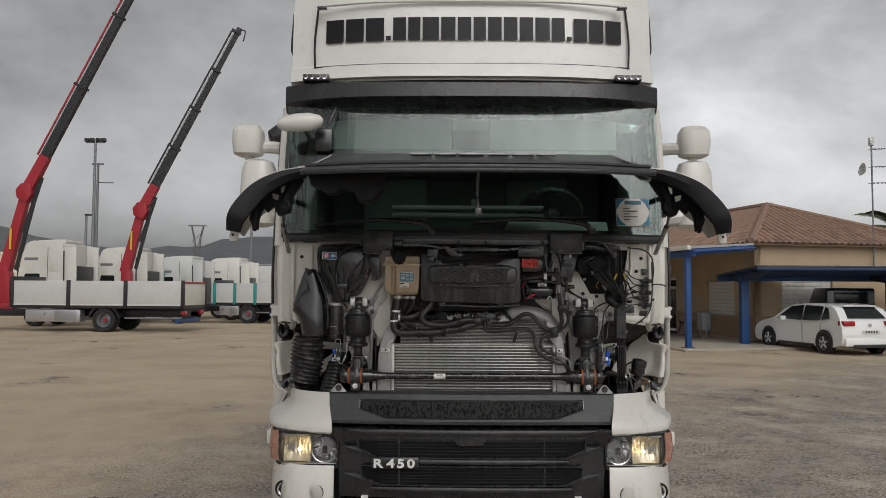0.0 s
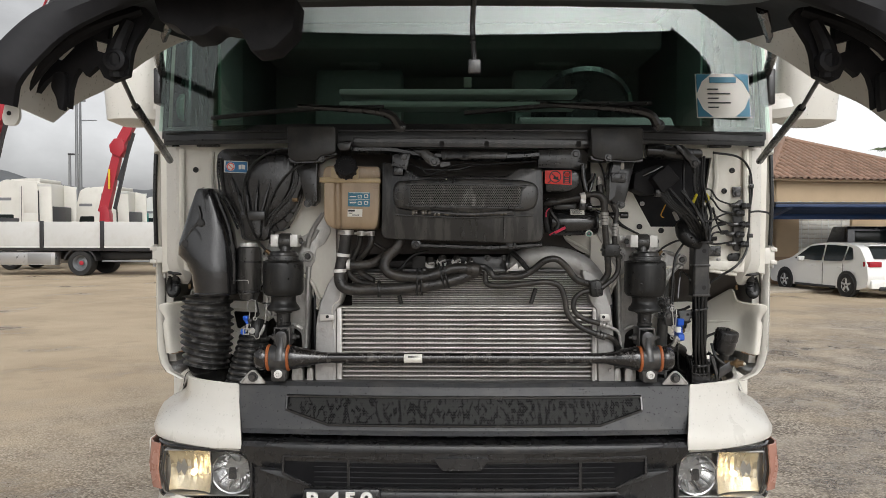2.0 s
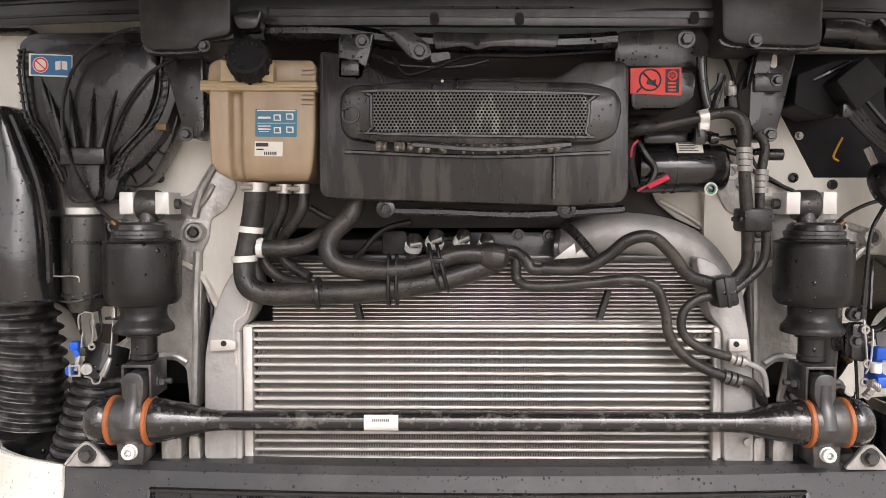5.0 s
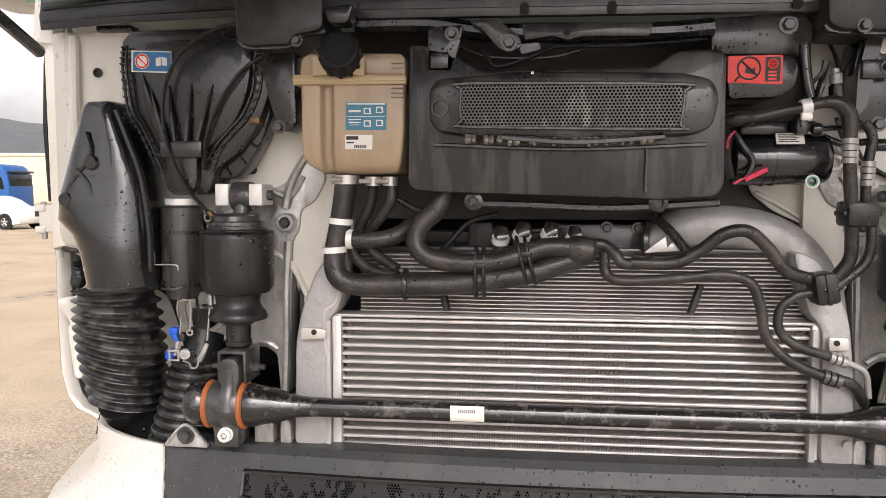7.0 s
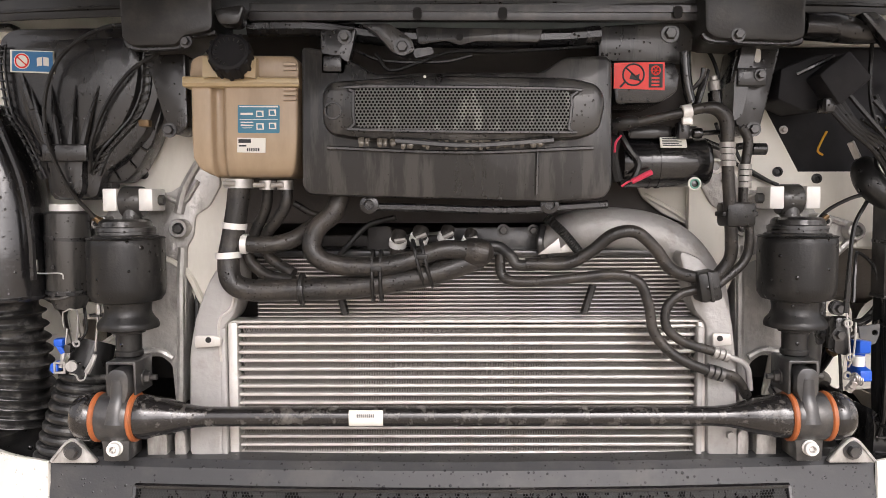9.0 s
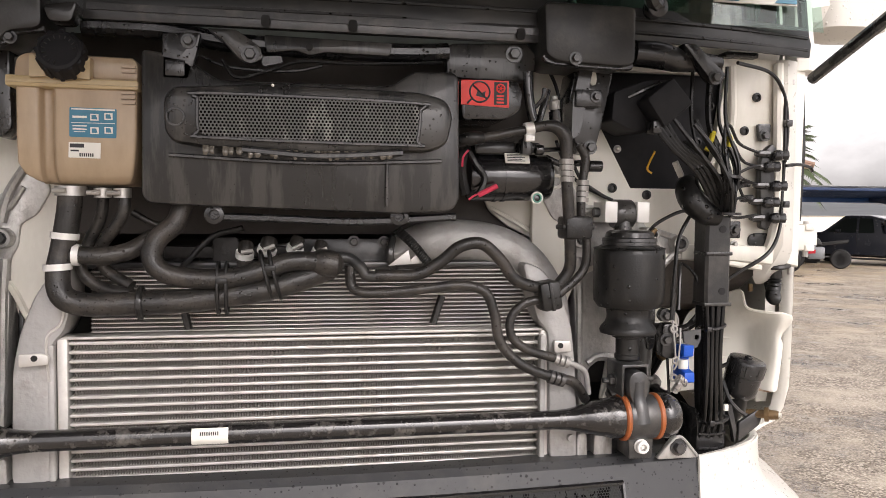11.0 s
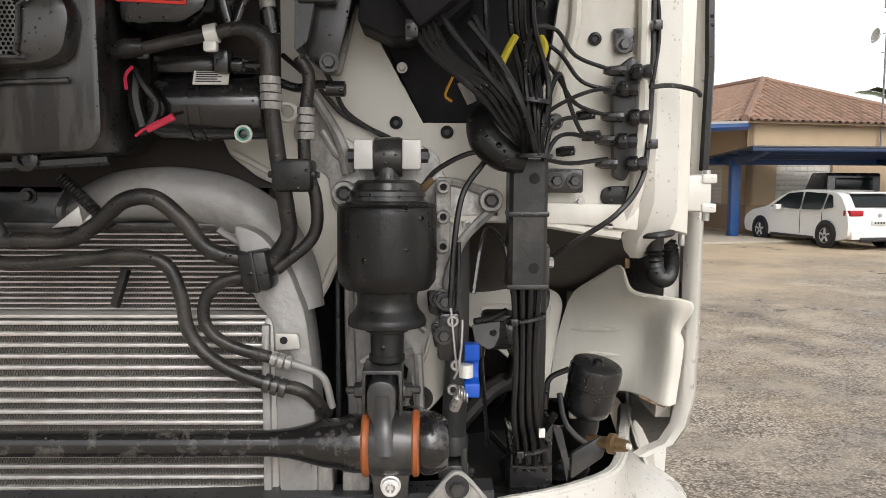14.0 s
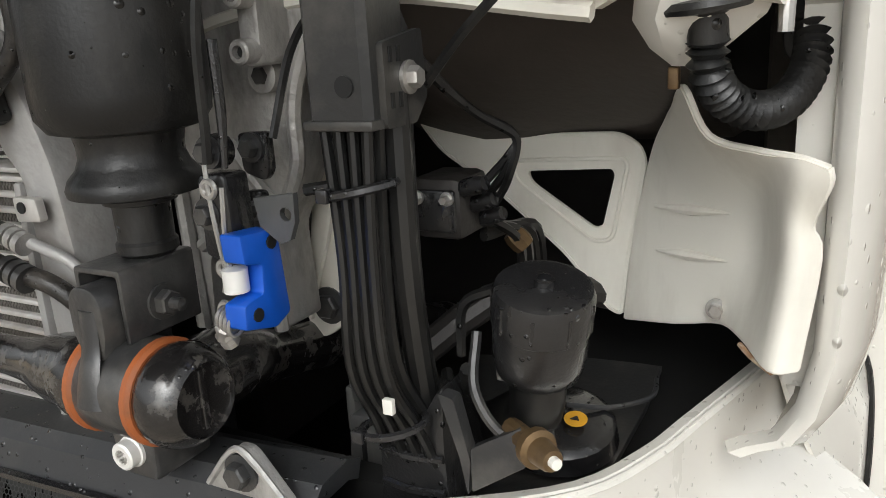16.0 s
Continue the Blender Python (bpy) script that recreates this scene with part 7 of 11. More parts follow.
    part("sheet_fold", sweep([(-0.499, 0.178, 1.753), (-0.513, 0.178, 1.638), (-0.554, 0.178, 1.507), (-0.581, 0.178, 1.461)], 0.006, 6, 5), M["white_in"], low)


bay_sheets()


# ---- radiator and charge-air cooler ----
def wave(x0, x1, y, depth, z0, z1, n, thick):
    """A folded fin strip: a zigzag with a visible front edge, running back by its depth."""
    rows = []
    for i in range(n + 1):
        z = z1 if i % 2 else z0
        x = x0 + (x1 - x0) * i / n
        rows.append([(x - thick / 2, y, z), (x + thick / 2, y, z), (x, y + depth, z)])
    return rings(bmesh.new(), rows, cap=False, closed=False)


def radiator():
    x0, x1 = -0.463, 0.489
    z_top, step, count = 1.469, 0.01785, 25
    y = 0.05
    frame_b = box(x0 - 0.02, x0, y - 0.008, y + 0.06, 1.02, 1.48, 0.004)
    # Backing in near-black: the shade between tubes and fins is painted here.
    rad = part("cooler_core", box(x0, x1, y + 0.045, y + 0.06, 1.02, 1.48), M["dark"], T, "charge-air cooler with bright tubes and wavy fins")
    part("header_plate", frame_b, M["tube"], rad)
    part("header_plate", box(x1, x1 + 0.02, y - 0.008, y + 0.06, 1.02, 1.48, 0.004), M["tube"], rad)
    part("top_strip", box(x0 - 0.02, x1 + 0.02, y - 0.004, y + 0.05, 1.477, 1.483, 0.002), M["tube"], rad)
    tube = fin = None
    for k in range(count):
        z = z_top - k * step
        if z < 1.05:
            break
        if tube is None:
            tube = part("tube", box(x0, x1, y, y + 0.04, z - 0.0036, z + 0.0036, 0.003), M["tube"], rad)
            fin = part("fin", wave(x0 + 0.008, x1 - 0.008, y + 0.006, 0.03, z - step + 0.0034, z - 0.0034, 354, 0.0011), M["fin"], rad, sharp=20)
        else:
            again(tube, rad, (ORIGIN[tube].x, ORIGIN[tube].y, z))
            again(fin, rad, (ORIGIN[fin].x, ORIGIN[fin].y, z - step / 2))
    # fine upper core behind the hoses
    # Its backing is near-black too, standing for shade between fins.
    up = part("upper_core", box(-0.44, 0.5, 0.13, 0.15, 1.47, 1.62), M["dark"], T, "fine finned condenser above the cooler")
    line = None
    for k in range(15):
        z = 1.486 + k * 0.0086
        if line is None:
            line = part("condenser_tube", box(-0.43, 0.49, 0.085, 0.12, z - 0.0011, z + 0.0011), M["tube"], up)
            fine = part("condenser_fin", wave(-0.43, 0.49, 0.09, 0.03, z + 0.0011, z + 0.0075, 420, 0.0007), M["fin"], up, sharp=20)
        else:
            again(line, up, (ORIGIN[line].x, ORIGIN[line].y, z))
            again(fine, up, (ORIGIN[fine].x, ORIGIN[fine].y, z + 0.0043))
    part("condenser_frame", box(-0.45, 0.5, 0.09, 0.14, 1.612, 1.625, 0.004), M["steel"], up)
    part("condenser_stay", sweep([(-0.246, 0.05, 1.527), (-0.238, 0.05, 1.494)], 0.008, 6), M["rubber"], up)
    part("condenser_stay", sweep([(0.274, 0.05, 1.555), (0.255, 0.05, 1.496)], 0.008, 6), M["rubber"], up)
    part("condenser_slats", box(-0.32, 0.1, 0.075, 0.085, 1.6, 1.607), M["steel"], up)


radiator()


def end_tanks():
    # pale cast side tanks with a swept shoulder
    left = [(-0.565, 1.197), (-0.56, 1.421), (-0.546, 1.492), (-0.519, 1.563), (-0.485, 1.615), (-0.45, 1.621), (-0.451, 1.539), (-0.466, 1.492), (-0.486, 1.474), (-0.492, 1.197)]
    a = part("side_tank", prism(left, 0.03, 0.13, 0.02, 0.022), M["tank"], T, "pale aluminium cooler side tank")
    right = [(0.573, 1.194), (0.566, 1.395), (0.555, 1.489), (0.528, 1.56), (0.489, 1.612), (0.442, 1.63), (0.461, 1.56), (0.479, 1.501), (0.503, 1.477), (0.51, 1.194)]
    b = part("side_tank", prism(right, 0.03, 0.13, 0.02, 0.022), M["tank"], T, "pale aluminium cooler side tank")
    for p, pts in ((a, [(-0.541, 1.457), (-0.5, 1.457), (-0.488, 1.453), (-0.489, 1.436), (-0.541, 1.432)]), (b, [(0.51, 1.46), (0.546, 1.46), (0.549, 1.436), (0.511, 1.434)])):
        part("tab", prism(pts, 0.012, 0.022, 0.004, 0.002), M["tube"], p)
    part("tab_hole", lathe([(0.006, 0), (0.006, 0.002), (0, 0.002)], (-0.513, 0.012, 1.449), (0, -1, 0), 10), M["dark"], a)
    part("tab_hole", lathe([(0.006, 0), (0.006, 0.002), (0, 0.002)], (0.524, 0.012, 1.45), (0, -1, 0), 10), M["dark"], b)
    part("lug", lathe([(0.004, 0), (0.008, 0), (0.008, 0.01), (0.004, 0.01)], (0.555, 0.03, 1.246), (0, -1, 0), 12), M["tank"], b)
    part("weld_seam", sweep([(-0.493, 0.03, 1.401), (-0.496, 0.03, 1.483), (-0.47, 0.03, 1.512), (-0.459, 0.03, 1.565)], 0.003, 6, 5), M["tube"], a)
    for xx in ((-0.49, 0.04, 1.339), (0.492, 0.04, 1.338)):
        part("bead", box(xx[0] - 0.006, xx[0] + 0.006, 0.03, 0.05, 1.05, 1.47, 0.003), M["tank"], a if xx[0] < 0 else b)
    # charge-air elbow
    duct = part("charge_air_elbow", sweep([(0.172, 0.12, 1.639), (0.238, 0.12, 1.663), (0.323, 0.12, 1.669), (0.408, 0.12, 1.656), (0.473, 0.115, 1.62), (0.52, 0.105, 1.554), (0.54, 0.1, 1.482)], [0.03, 0.042, 0.046, 0.046, 0.045, 0.042, 0.036], 16, 6), M["tank"], T, "cast aluminium charge-air elbow")
    for k, tri in enumerate(([(0.16, 1.618), (0.203, 1.652), (0.209, 1.622)], [(0.196, 1.62), (0.228, 1.648), (0.246, 1.624)])):
        part("heat_plate", prism(tri, 0.052 + 0.006 * k, 0.054 + 0.006 * k, 0, 0.001), M["tube"], duct)
    part("casting_rib", sweep([(0.413, 0.07, 1.615), (0.459, 0.065, 1.582), (0.5, 0.06, 1.511)], 0.006, 6, 5), M["tank"], duct)
    part("duct_clamp", sweep([(0.174, 0.09, 1.676), (0.166, 0.07, 1.641), (0.178, 0.09, 1.607)], 0.008, 6, 4), M["steel"], duct)


end_tanks()


# ---- coolant tank ----
def coolant_tank():
    loops = []
    for z, xa, xb, front in ((1.96, -0.516, -0.311, -0.05), (1.86, -0.516, -0.313, -0.052), (1.814, -0.515, -0.317, -0.05), (1.794, -0.505, -0.321, -0.044), (1.783, -0.488, -0.327, -0.034), (1.777, -0.474, -0.334, -0.02)):
        plan = round_poly([(xa, 0.12), (xa, front), (-0.478, front), (-0.474, front + 0.02), (-0.457, front + 0.02), (-0.452, front), (xb, front), (xb, 0.12)], 0.006)
        loops.append([(x, y, z) for x, y in plan])
    t = part("coolant_tank", rings(bmesh.new(), loops), M["tan"], T, "stained tan plastic coolant tank")
    up = [(-0.522, 1.964), (-0.517, 2.001), (-0.501, 2.011), (-0.318, 2.008), (-0.309, 1.995), (-0.31, 1.963)]
    part("tank_top", prism(up, -0.045, 0.11, 0.01, 0.012), M["tan"], t)
    part("tank_flange", prism([(-0.53, 1.968), (-0.307, 1.964), (-0.307, 1.947), (-0.53, 1.948)], -0.06, 0.12, 0.004, 0.003), M["tan_rim"], t)
    part("tank_flange_rib", prism([(-0.528, 1.959), (-0.306, 1.956), (-0.306, 1.953), (-0.528, 1.955)], -0.064, 0.12), M["tan_rim"], t)
    part("cap_web", prism([(-0.486, 2.001), (-0.478, 2.001), (-0.458, 1.965), (-0.487, 1.963)], -0.07, -0.03), M["tan_rim"], t)
    part("cap_web", prism([(-0.386, 2), (-0.395, 2), (-0.416, 1.965), (-0.387, 1.962)], -0.07, -0.03), M["tan_rim"], t)
    c = V(-0.43, -0.085, 2.004)
    ax = V(0.02, -0.95, 0.3).normalized()
    q = V(0, 0, 1).rotation_difference(ax)
    cap = part("filler_cap", lathe([(0.0, -0.03), (0.037, -0.03), (0.039, 0.004), (0.037, 0.01), (0.032, 0.0125), (0.031, 0.0105), (0, 0.0095)], c, ax, 26), M["matte"], t, "round black ribbed filler cap")
    for k in range(12):
        a = 2 * math.pi * k / 12
        p = c + q @ V(0.0375 * math.cos(a), 0.0375 * math.sin(a), 0.0)
        part("cap_rib", sweep([p - ax * 0.028, p + ax * 0.008], 0.0048, 6), M["matte"], cap)
    for k in range(13):
        a = math.pi * (0.05 + k / 13 * 1.5)
        p = c + q @ V(0.025 * math.cos(a), 0.025 * math.sin(a), 0.011)
        part("moulded_mark", sweep([p - (p - c).normalized() * 0.003, p + (p - c).normalized() * 0.003], 0.0012, 4), M["cover"], cap)
    part("filler_neck", sweep([c - ax * 0.02, c - ax * 0.1 - V(0, 0, 0.01)], 0.034, 16), M["tan"], t)
    lab = part("label", prism([(-0.426, 1.914), (-0.346, 1.913), (-0.347, 1.86), (-0.427, 1.861)], -0.0525, -0.049, 0.003), M["label_cyan"], t, "teal instruction sticker")
    part("print_bar", prism([(-0.423, 1.912), (-0.349, 1.912), (-0.349, 1.909), (-0.423, 1.91)], -0.0535, -0.0522), M["label_white"], lab)
    part("print_bar", prism([(-0.423, 1.887), (-0.349, 1.887), (-0.349, 1.886), (-0.423, 1.886)], -0.0535, -0.0522), M["label_white"], lab)
    part("print_bar", prism([(-0.421, 1.899), (-0.397, 1.899), (-0.397, 1.895), (-0.421, 1.895)], -0.0535, -0.0522), M["label_white"], lab)
    part("print_bar", prism([(-0.421, 1.882), (-0.397, 1.882), (-0.397, 1.88), (-0.421, 1.88)], -0.0535, -0.0522), M["label_white"], lab)
    part("print_bar", prism([(-0.421, 1.877), (-0.397, 1.876), (-0.397, 1.874), (-0.421, 1.874)], -0.0535, -0.0522), M["label_white"], lab)
    part("print_bar", prism([(-0.419, 1.871), (-0.4, 1.871), (-0.4, 1.87), (-0.419, 1.87)], -0.0535, -0.0522), M["label_white"], lab)
    for cx, cz in ((-0.384, -0.053, 1.897)[::2], (-0.36, -0.053, 1.899)[::2], (-0.384, -0.053, 1.873)[::2], (-0.36, -0.053, 1.874)[::2]):
        part("pictogram", plate_with_holes([(cx - 0.007, cz - 0.006), (cx + 0.007, cz - 0.006), (cx + 0.007, cz + 0.006), (cx - 0.007, cz + 0.006)], [[(cx - 0.005, cz - 0.004), (cx + 0.005, cz - 0.004), (cx + 0.003, cz + 0.004), (cx - 0.005, cz + 0.004)]], -0.0535, -0.0522), M["label_white"], lab)
    wl_ = part("label", prism([(-0.428, 1.852), (-0.374, 1.851), (-0.375, 1.823), (-0.429, 1.824)], -0.0525, -0.049), M["label_white"], t, "small white parts sticker")
    for k in range(7):
        part("print_bar", prism([(-0.41, 1.832), (-0.408, 1.832), (-0.408, 1.826), (-0.41, 1.826)], -0.0535, -0.0522), M["ink"], wl_).location.x += k * 0.0036
    part("print_bar", prism([(-0.426, 1.849), (-0.402, 1.849), (-0.402, 1.842), (-0.426, 1.842)], -0.0535, -0.0522), M["ink"], wl_)
    part("print_bar", prism([(-0.425, 1.838), (-0.411, 1.838), (-0.411, 1.835), (-0.425, 1.835)], -0.0535, -0.0522), M["ink"], wl_)
    for k in range(7):
        part("level_mark", prism([(-0.337, 1.993), (-0.313, 1.992), (-0.313, 1.988), (-0.337, 1.988)], -0.058 if k > 3 else -0.052, -0.044), M["tan"], t).location.z -= 0.009 * k + (0.012 if k > 1 else 0)
    for px in ((-0.44, 0, 1.765), (-0.384, 0, 1.762), (-0.349, 0, 1.762)):
        r = 0.026 if px[0] < -0.42 else 0.014
        cl = part("hose_clamp", lathe([(r, -0.009), (r + 0.002, -0.009), (r + 0.002, 0.009), (r, 0.009)], (px[0], 0.0, px[2]), (0, 0, 1), 20), M["zinc"], T, "shiny hose clamp")
        part("clamp_screw", lathe([(0.005, -0.012), (0.005, 0.012)], (px[0] - 0.012, -r - 0.004, px[2]), (1, 0, 0), 8), M["zinc"], cl)


coolant_tank()


# ---- noise cover over the engine intake ----
def intake_cover():
    body = [(-0.302, 2.023), (-0.23, 2.012), (-0.166, 1.971), (0.154, 1.972), (0.197, 2.001), (0.277, 2.003), (0.286, 1.99), (0.289, 1.756), (0.274, 1.733), (0.177, 1.727), (-0.212, 1.739), (-0.293, 1.743), (-0.304, 1.759)]
    c = part("intake_cover", prism(body, -0.06, 0.15, 0.012, 0.022), M["cover"], T, "dusty dark plastic engine intake cover")
    ring = [(-0.259, 1.931), (-0.243, 1.952), (-0.069, 1.963), (0.204, 1.957), (0.256, 1.944), (0.269, 1.913), (0.257, 1.859), (0.226, 1.845), (0.015, 1.835), (-0.186, 1.844), (-0.244, 1.853), (-0.258, 1.874)]
    part("raised_frame", prism(ring, -0.098, -0.05, 0.02, 0.014), M["cover"], c)
    gr = [(-0.198, 1.931), (-0.183, 1.94), (0.19, 1.934), (0.203, 1.921), (0.197, 1.862), (0.181, 1.855), (-0.179, 1.861), (-0.197, 1.872)]
    part("grille_mesh", prism(gr, -0.105, -0.09, 0.008), M["mesh"], c, "perforated mesh caked with dust")
    part("grille_lip", sweep([(p[0], -0.104, p[1]) for p in gr] + [(gr[0][0], -0.104, gr[0][1])], 0.0035, 6, 3), M["cover"], c)
    part("drip_edge", sweep([(-0.122, -0.1, 1.841), (0.014, -0.1, 1.832), (0.171, -0.1, 1.841)], 0.006, 6, 6), M["cover"], c)
    part("moulded_mark", hoop((-0.237, -0.098, 1.897), 0.015, 0.0022), M["cover"], c)
    # caked drips along the lower edge of the raised frame
    rnd = random.Random(12)
    a, b_ = V(*(-0.185, -0.098, 1.841)), V(*(0.213, -0.098, 1.841))
    for k in range(22):
        p = a.lerp(b_, (k + rnd.uniform(-0.35, 0.35)) / 25) + V(0, -0.002, -0.006 * math.sin(math.pi * k / 25))
        w, h = rnd.uniform(0.003, 0.007), rnd.uniform(0.006, 0.013)
        part("drip", sweep([p + V(0, 0.002, 0.006), p + V(0, -0.002, -h * 0.4), p + V(rnd.uniform(-0.002, 0.002), 0, -h)], [w, w * 0.95, w * 0.55], 8, 3, flat=0.4), M["drip"], c)
    part("fold_line", sweep([(-0.253, -0.068, 1.831), (0.004, -0.068, 1.821), (0.25, -0.068, 1.829)], 0.004, 6, 5), M["cover"], c)
    part("fold_line", sweep([(0.145, -0.068, 1.829), (0.144, -0.066, 1.741)], 0.003, 6), M["cover"], c)
    part("lower_tray", sweep([(-0.177, -0.03, 1.719), (-0.061, -0.03, 1.716), (0.093, -0.03, 1.711), (0.286, -0.03, 1.722)], 0.008, 6, 5), M["plastic"], c)
    for p in ((-0.178, -0.03, 1.723), (0.172, -0.03, 1.722)):
        part("tray_lug", lathe([(0.018, 0), (0.018, 0.012), (0.01, 0.014), (0.008, 0.006), (0, 0.006)], p, (0, -1, 0), 14), M["plastic"], c)
    part("drip", lathe([(0, 0), (0.003, 0.002), (0, 0.004)], (-0.067, -0.1, 1.958), (0, -1, 0), 8), M["label_white"], c)


intake_cover()


# ---- upper cross member, latch parts and covers under the scuttle ----
def upper_rail():
    r = part("scuttle_rail", prism([(-0.415, 2.12), (0.469, 2.115), (0.47, 2.08), (-0.416, 2.085)], 0.0, 0.02, 0.0, 0.002), M["steel"], T, "dull slotted metal rail under the screen")
    part("rail_face", prism([(-0.408, 2.115), (0.463, 2.108), (0.463, 2.095), (-0.409, 2.102)], -0.004, 0.0), M["steel"], r)
    for p in ((-0.084, -0.005, 2.095), (0.083, -0.005, 2.094), (0.424, -0.005, 2.095)):
        part("slot", prism(oval(p[0], p[2], 0.009, 0.012, 14), -0.007, -0.0045), M["dark"], r)
    tube = part("latch_beam", sweep([(-0.424, 0.03, 2.077), (-0.276, 0.03, 2.076), (-0.128, 0.02, 2.055), (0.164, 0.02, 2.051), (0.278, 0.03, 2.059)], 0.019, 10, 6), M["plastic"], T, "dark latch beam")
    part("beam_plate", prism([(-0.088, 2.07), (0.161, 2.065), (0.156, 2.039), (0.028, 2.041), (0, 2.033), (-0.027, 2.042), (-0.083, 2.035)], -0.004, 0.02, 0.006, 0.003), M["cover"], tube)
    part("beam_hole", lathe([(0.007, 0), (0.007, 0.002), (0, 0.002)], (-0.001, -0.005, 2.049), (0, -1, 0), 10), M["dark"], tube)
    lv = part("latch_lever", prism([(-0.191, 2.071), (-0.137, 2.071), (-0.093, 2.04), (-0.088, 2.019), (-0.11, 2.008), (-0.131, 2.016), (-0.164, 2.053)], -0.03, -0.01, 0.006, 0.003), M["cover"], T, "grey latch lever with pivot bolt")
    part("pivot_bolt", bolt((-0.112, -0.03, 2.026), 0.011), M["steel"], lv)
    part("latch_tongue", prism([(-0.093, 2.024), (-0.055, 2.028), (-0.051, 2.015), (-0.088, 2.006)], -0.02, -0.012, 0.004), M["cover"], lv)
    br = part("latch_bracket", prism([(-0.265, 2.053), (-0.197, 2.056), (-0.205, 2.016), (-0.219, 1.968), (-0.267, 1.969)], -0.06, -0.02, 0.006, 0.004), M["plastic"], T, "black latch bracket")
    part("bracket_bolt", bolt((-0.219, -0.06, 2.039), 0.009), M["steel"], br)
    part("bracket_recess", box((-0.252, -0.06, 1.993)[0] - 0.008, (-0.225, -0.06, 1.993)[0], -0.066, -0.058, (-0.241, -0.06, 1.974)[2], (-0.241, -0.06, 2.005)[2], 0.003), M["plastic"], br)
    part("cable", sweep([(-0.163, -0.03, 2.014), (-0.136, -0.04, 1.98), (-0.081, -0.04, 1.993), (-0.016, -0.03, 2.016), (0.093, -0.02, 2.018), (0.261, 0, 2.031)], 0.0035, 6, 8), M["rubber"], T)
    part("cable", sweep([(-0.203, -0.02, 2.021), (-0.147, -0.03, 2), (-0.038, -0.03, 1.997), (0.022, -0.02, 2.011)], 0.003, 6, 8), M["rubber"], T)
    for s, pts in ((-1, [(-0.651, 2.116), (-0.472, 2.115), (-0.472, 2.055), (-0.529, 2.045), (-0.542, 2.028), (-0.628, 2.026), (-0.647, 2.041)]), (1, [(0.46, 2.112), (0.654, 2.111), (0.653, 2.038), (0.634, 2.03), (0.488, 2.035), (0.464, 2.048)])):
        pts = [(x, z + (0.04 if k < 2 else 0)) for k, (x, z) in enumerate(pts)]
        bx = part("hinge_cover", prism(pts, -0.05, 0.1, 0.014, 0.006), M["grey_rail"], T, "black plastic flap hinge cover")
        part("cover_rim", sweep([(p[0], -0.03, p[1]) for p in pts[2:]], 0.006, 6, 4), M["plastic"], bx)
    part("cover_screw", bolt((0.525, -0.05, 2.041), 0.009), M["steel"], T)
    part("cover_screw", bolt((-0.526, -0.04, 2.036), 0.008), M["steel"], T)
    part("scuttle_knob", prism([(-0.47, 2.096), (-0.41, 2.104), (-0.422, 2.066), (-0.46, 2.066)], -0.05, 0.0, 0.01, 0.006), M["plastic"], T)
    # fixing brackets that come down either side
    for pts, hole, bt in (([(-0.64, 2.026), (-0.556, 2.031), (-0.554, 1.882), (-0.575, 1.865), (-0.595, 1.871), (-0.622, 1.969)], (0, 0), (-0.591, 0.05, 1.875)), ([(0.556, 2.036), (0.644, 2.036), (0.618, 1.917), (0.603, 1.86), (0.58, 1.863), (0.559, 1.878), (0.545, 1.974)], (0, 0), (0.593, 0.05, 1.872))):
        b = part("hinge_bracket", prism(pts, 0.04, 0.12, 0.008, 0.004), M["plastic"], T, "black steel hinge bracket")
        part("bracket_bolt", bolt((bt[0], 0.04, bt[2]), 0.01), M["steel"], b)
    part("bracket_step", box(0.55, 0.606, 0.012, 0.04, 1.955, 1.991, 0.003), M["plastic"], T)
    part("bracket_hole", prism(oval((0.596, 0.03, 2.018)[0], (0.596, 0.03, 2.018)[2], 0.007, 0.014, 12), 0.034, 0.041), M["label_white"], T)
    part("bracket_screw", bolt((0.593, 0.012, 1.976), 0.008), M["steel"], T)


upper_rail()


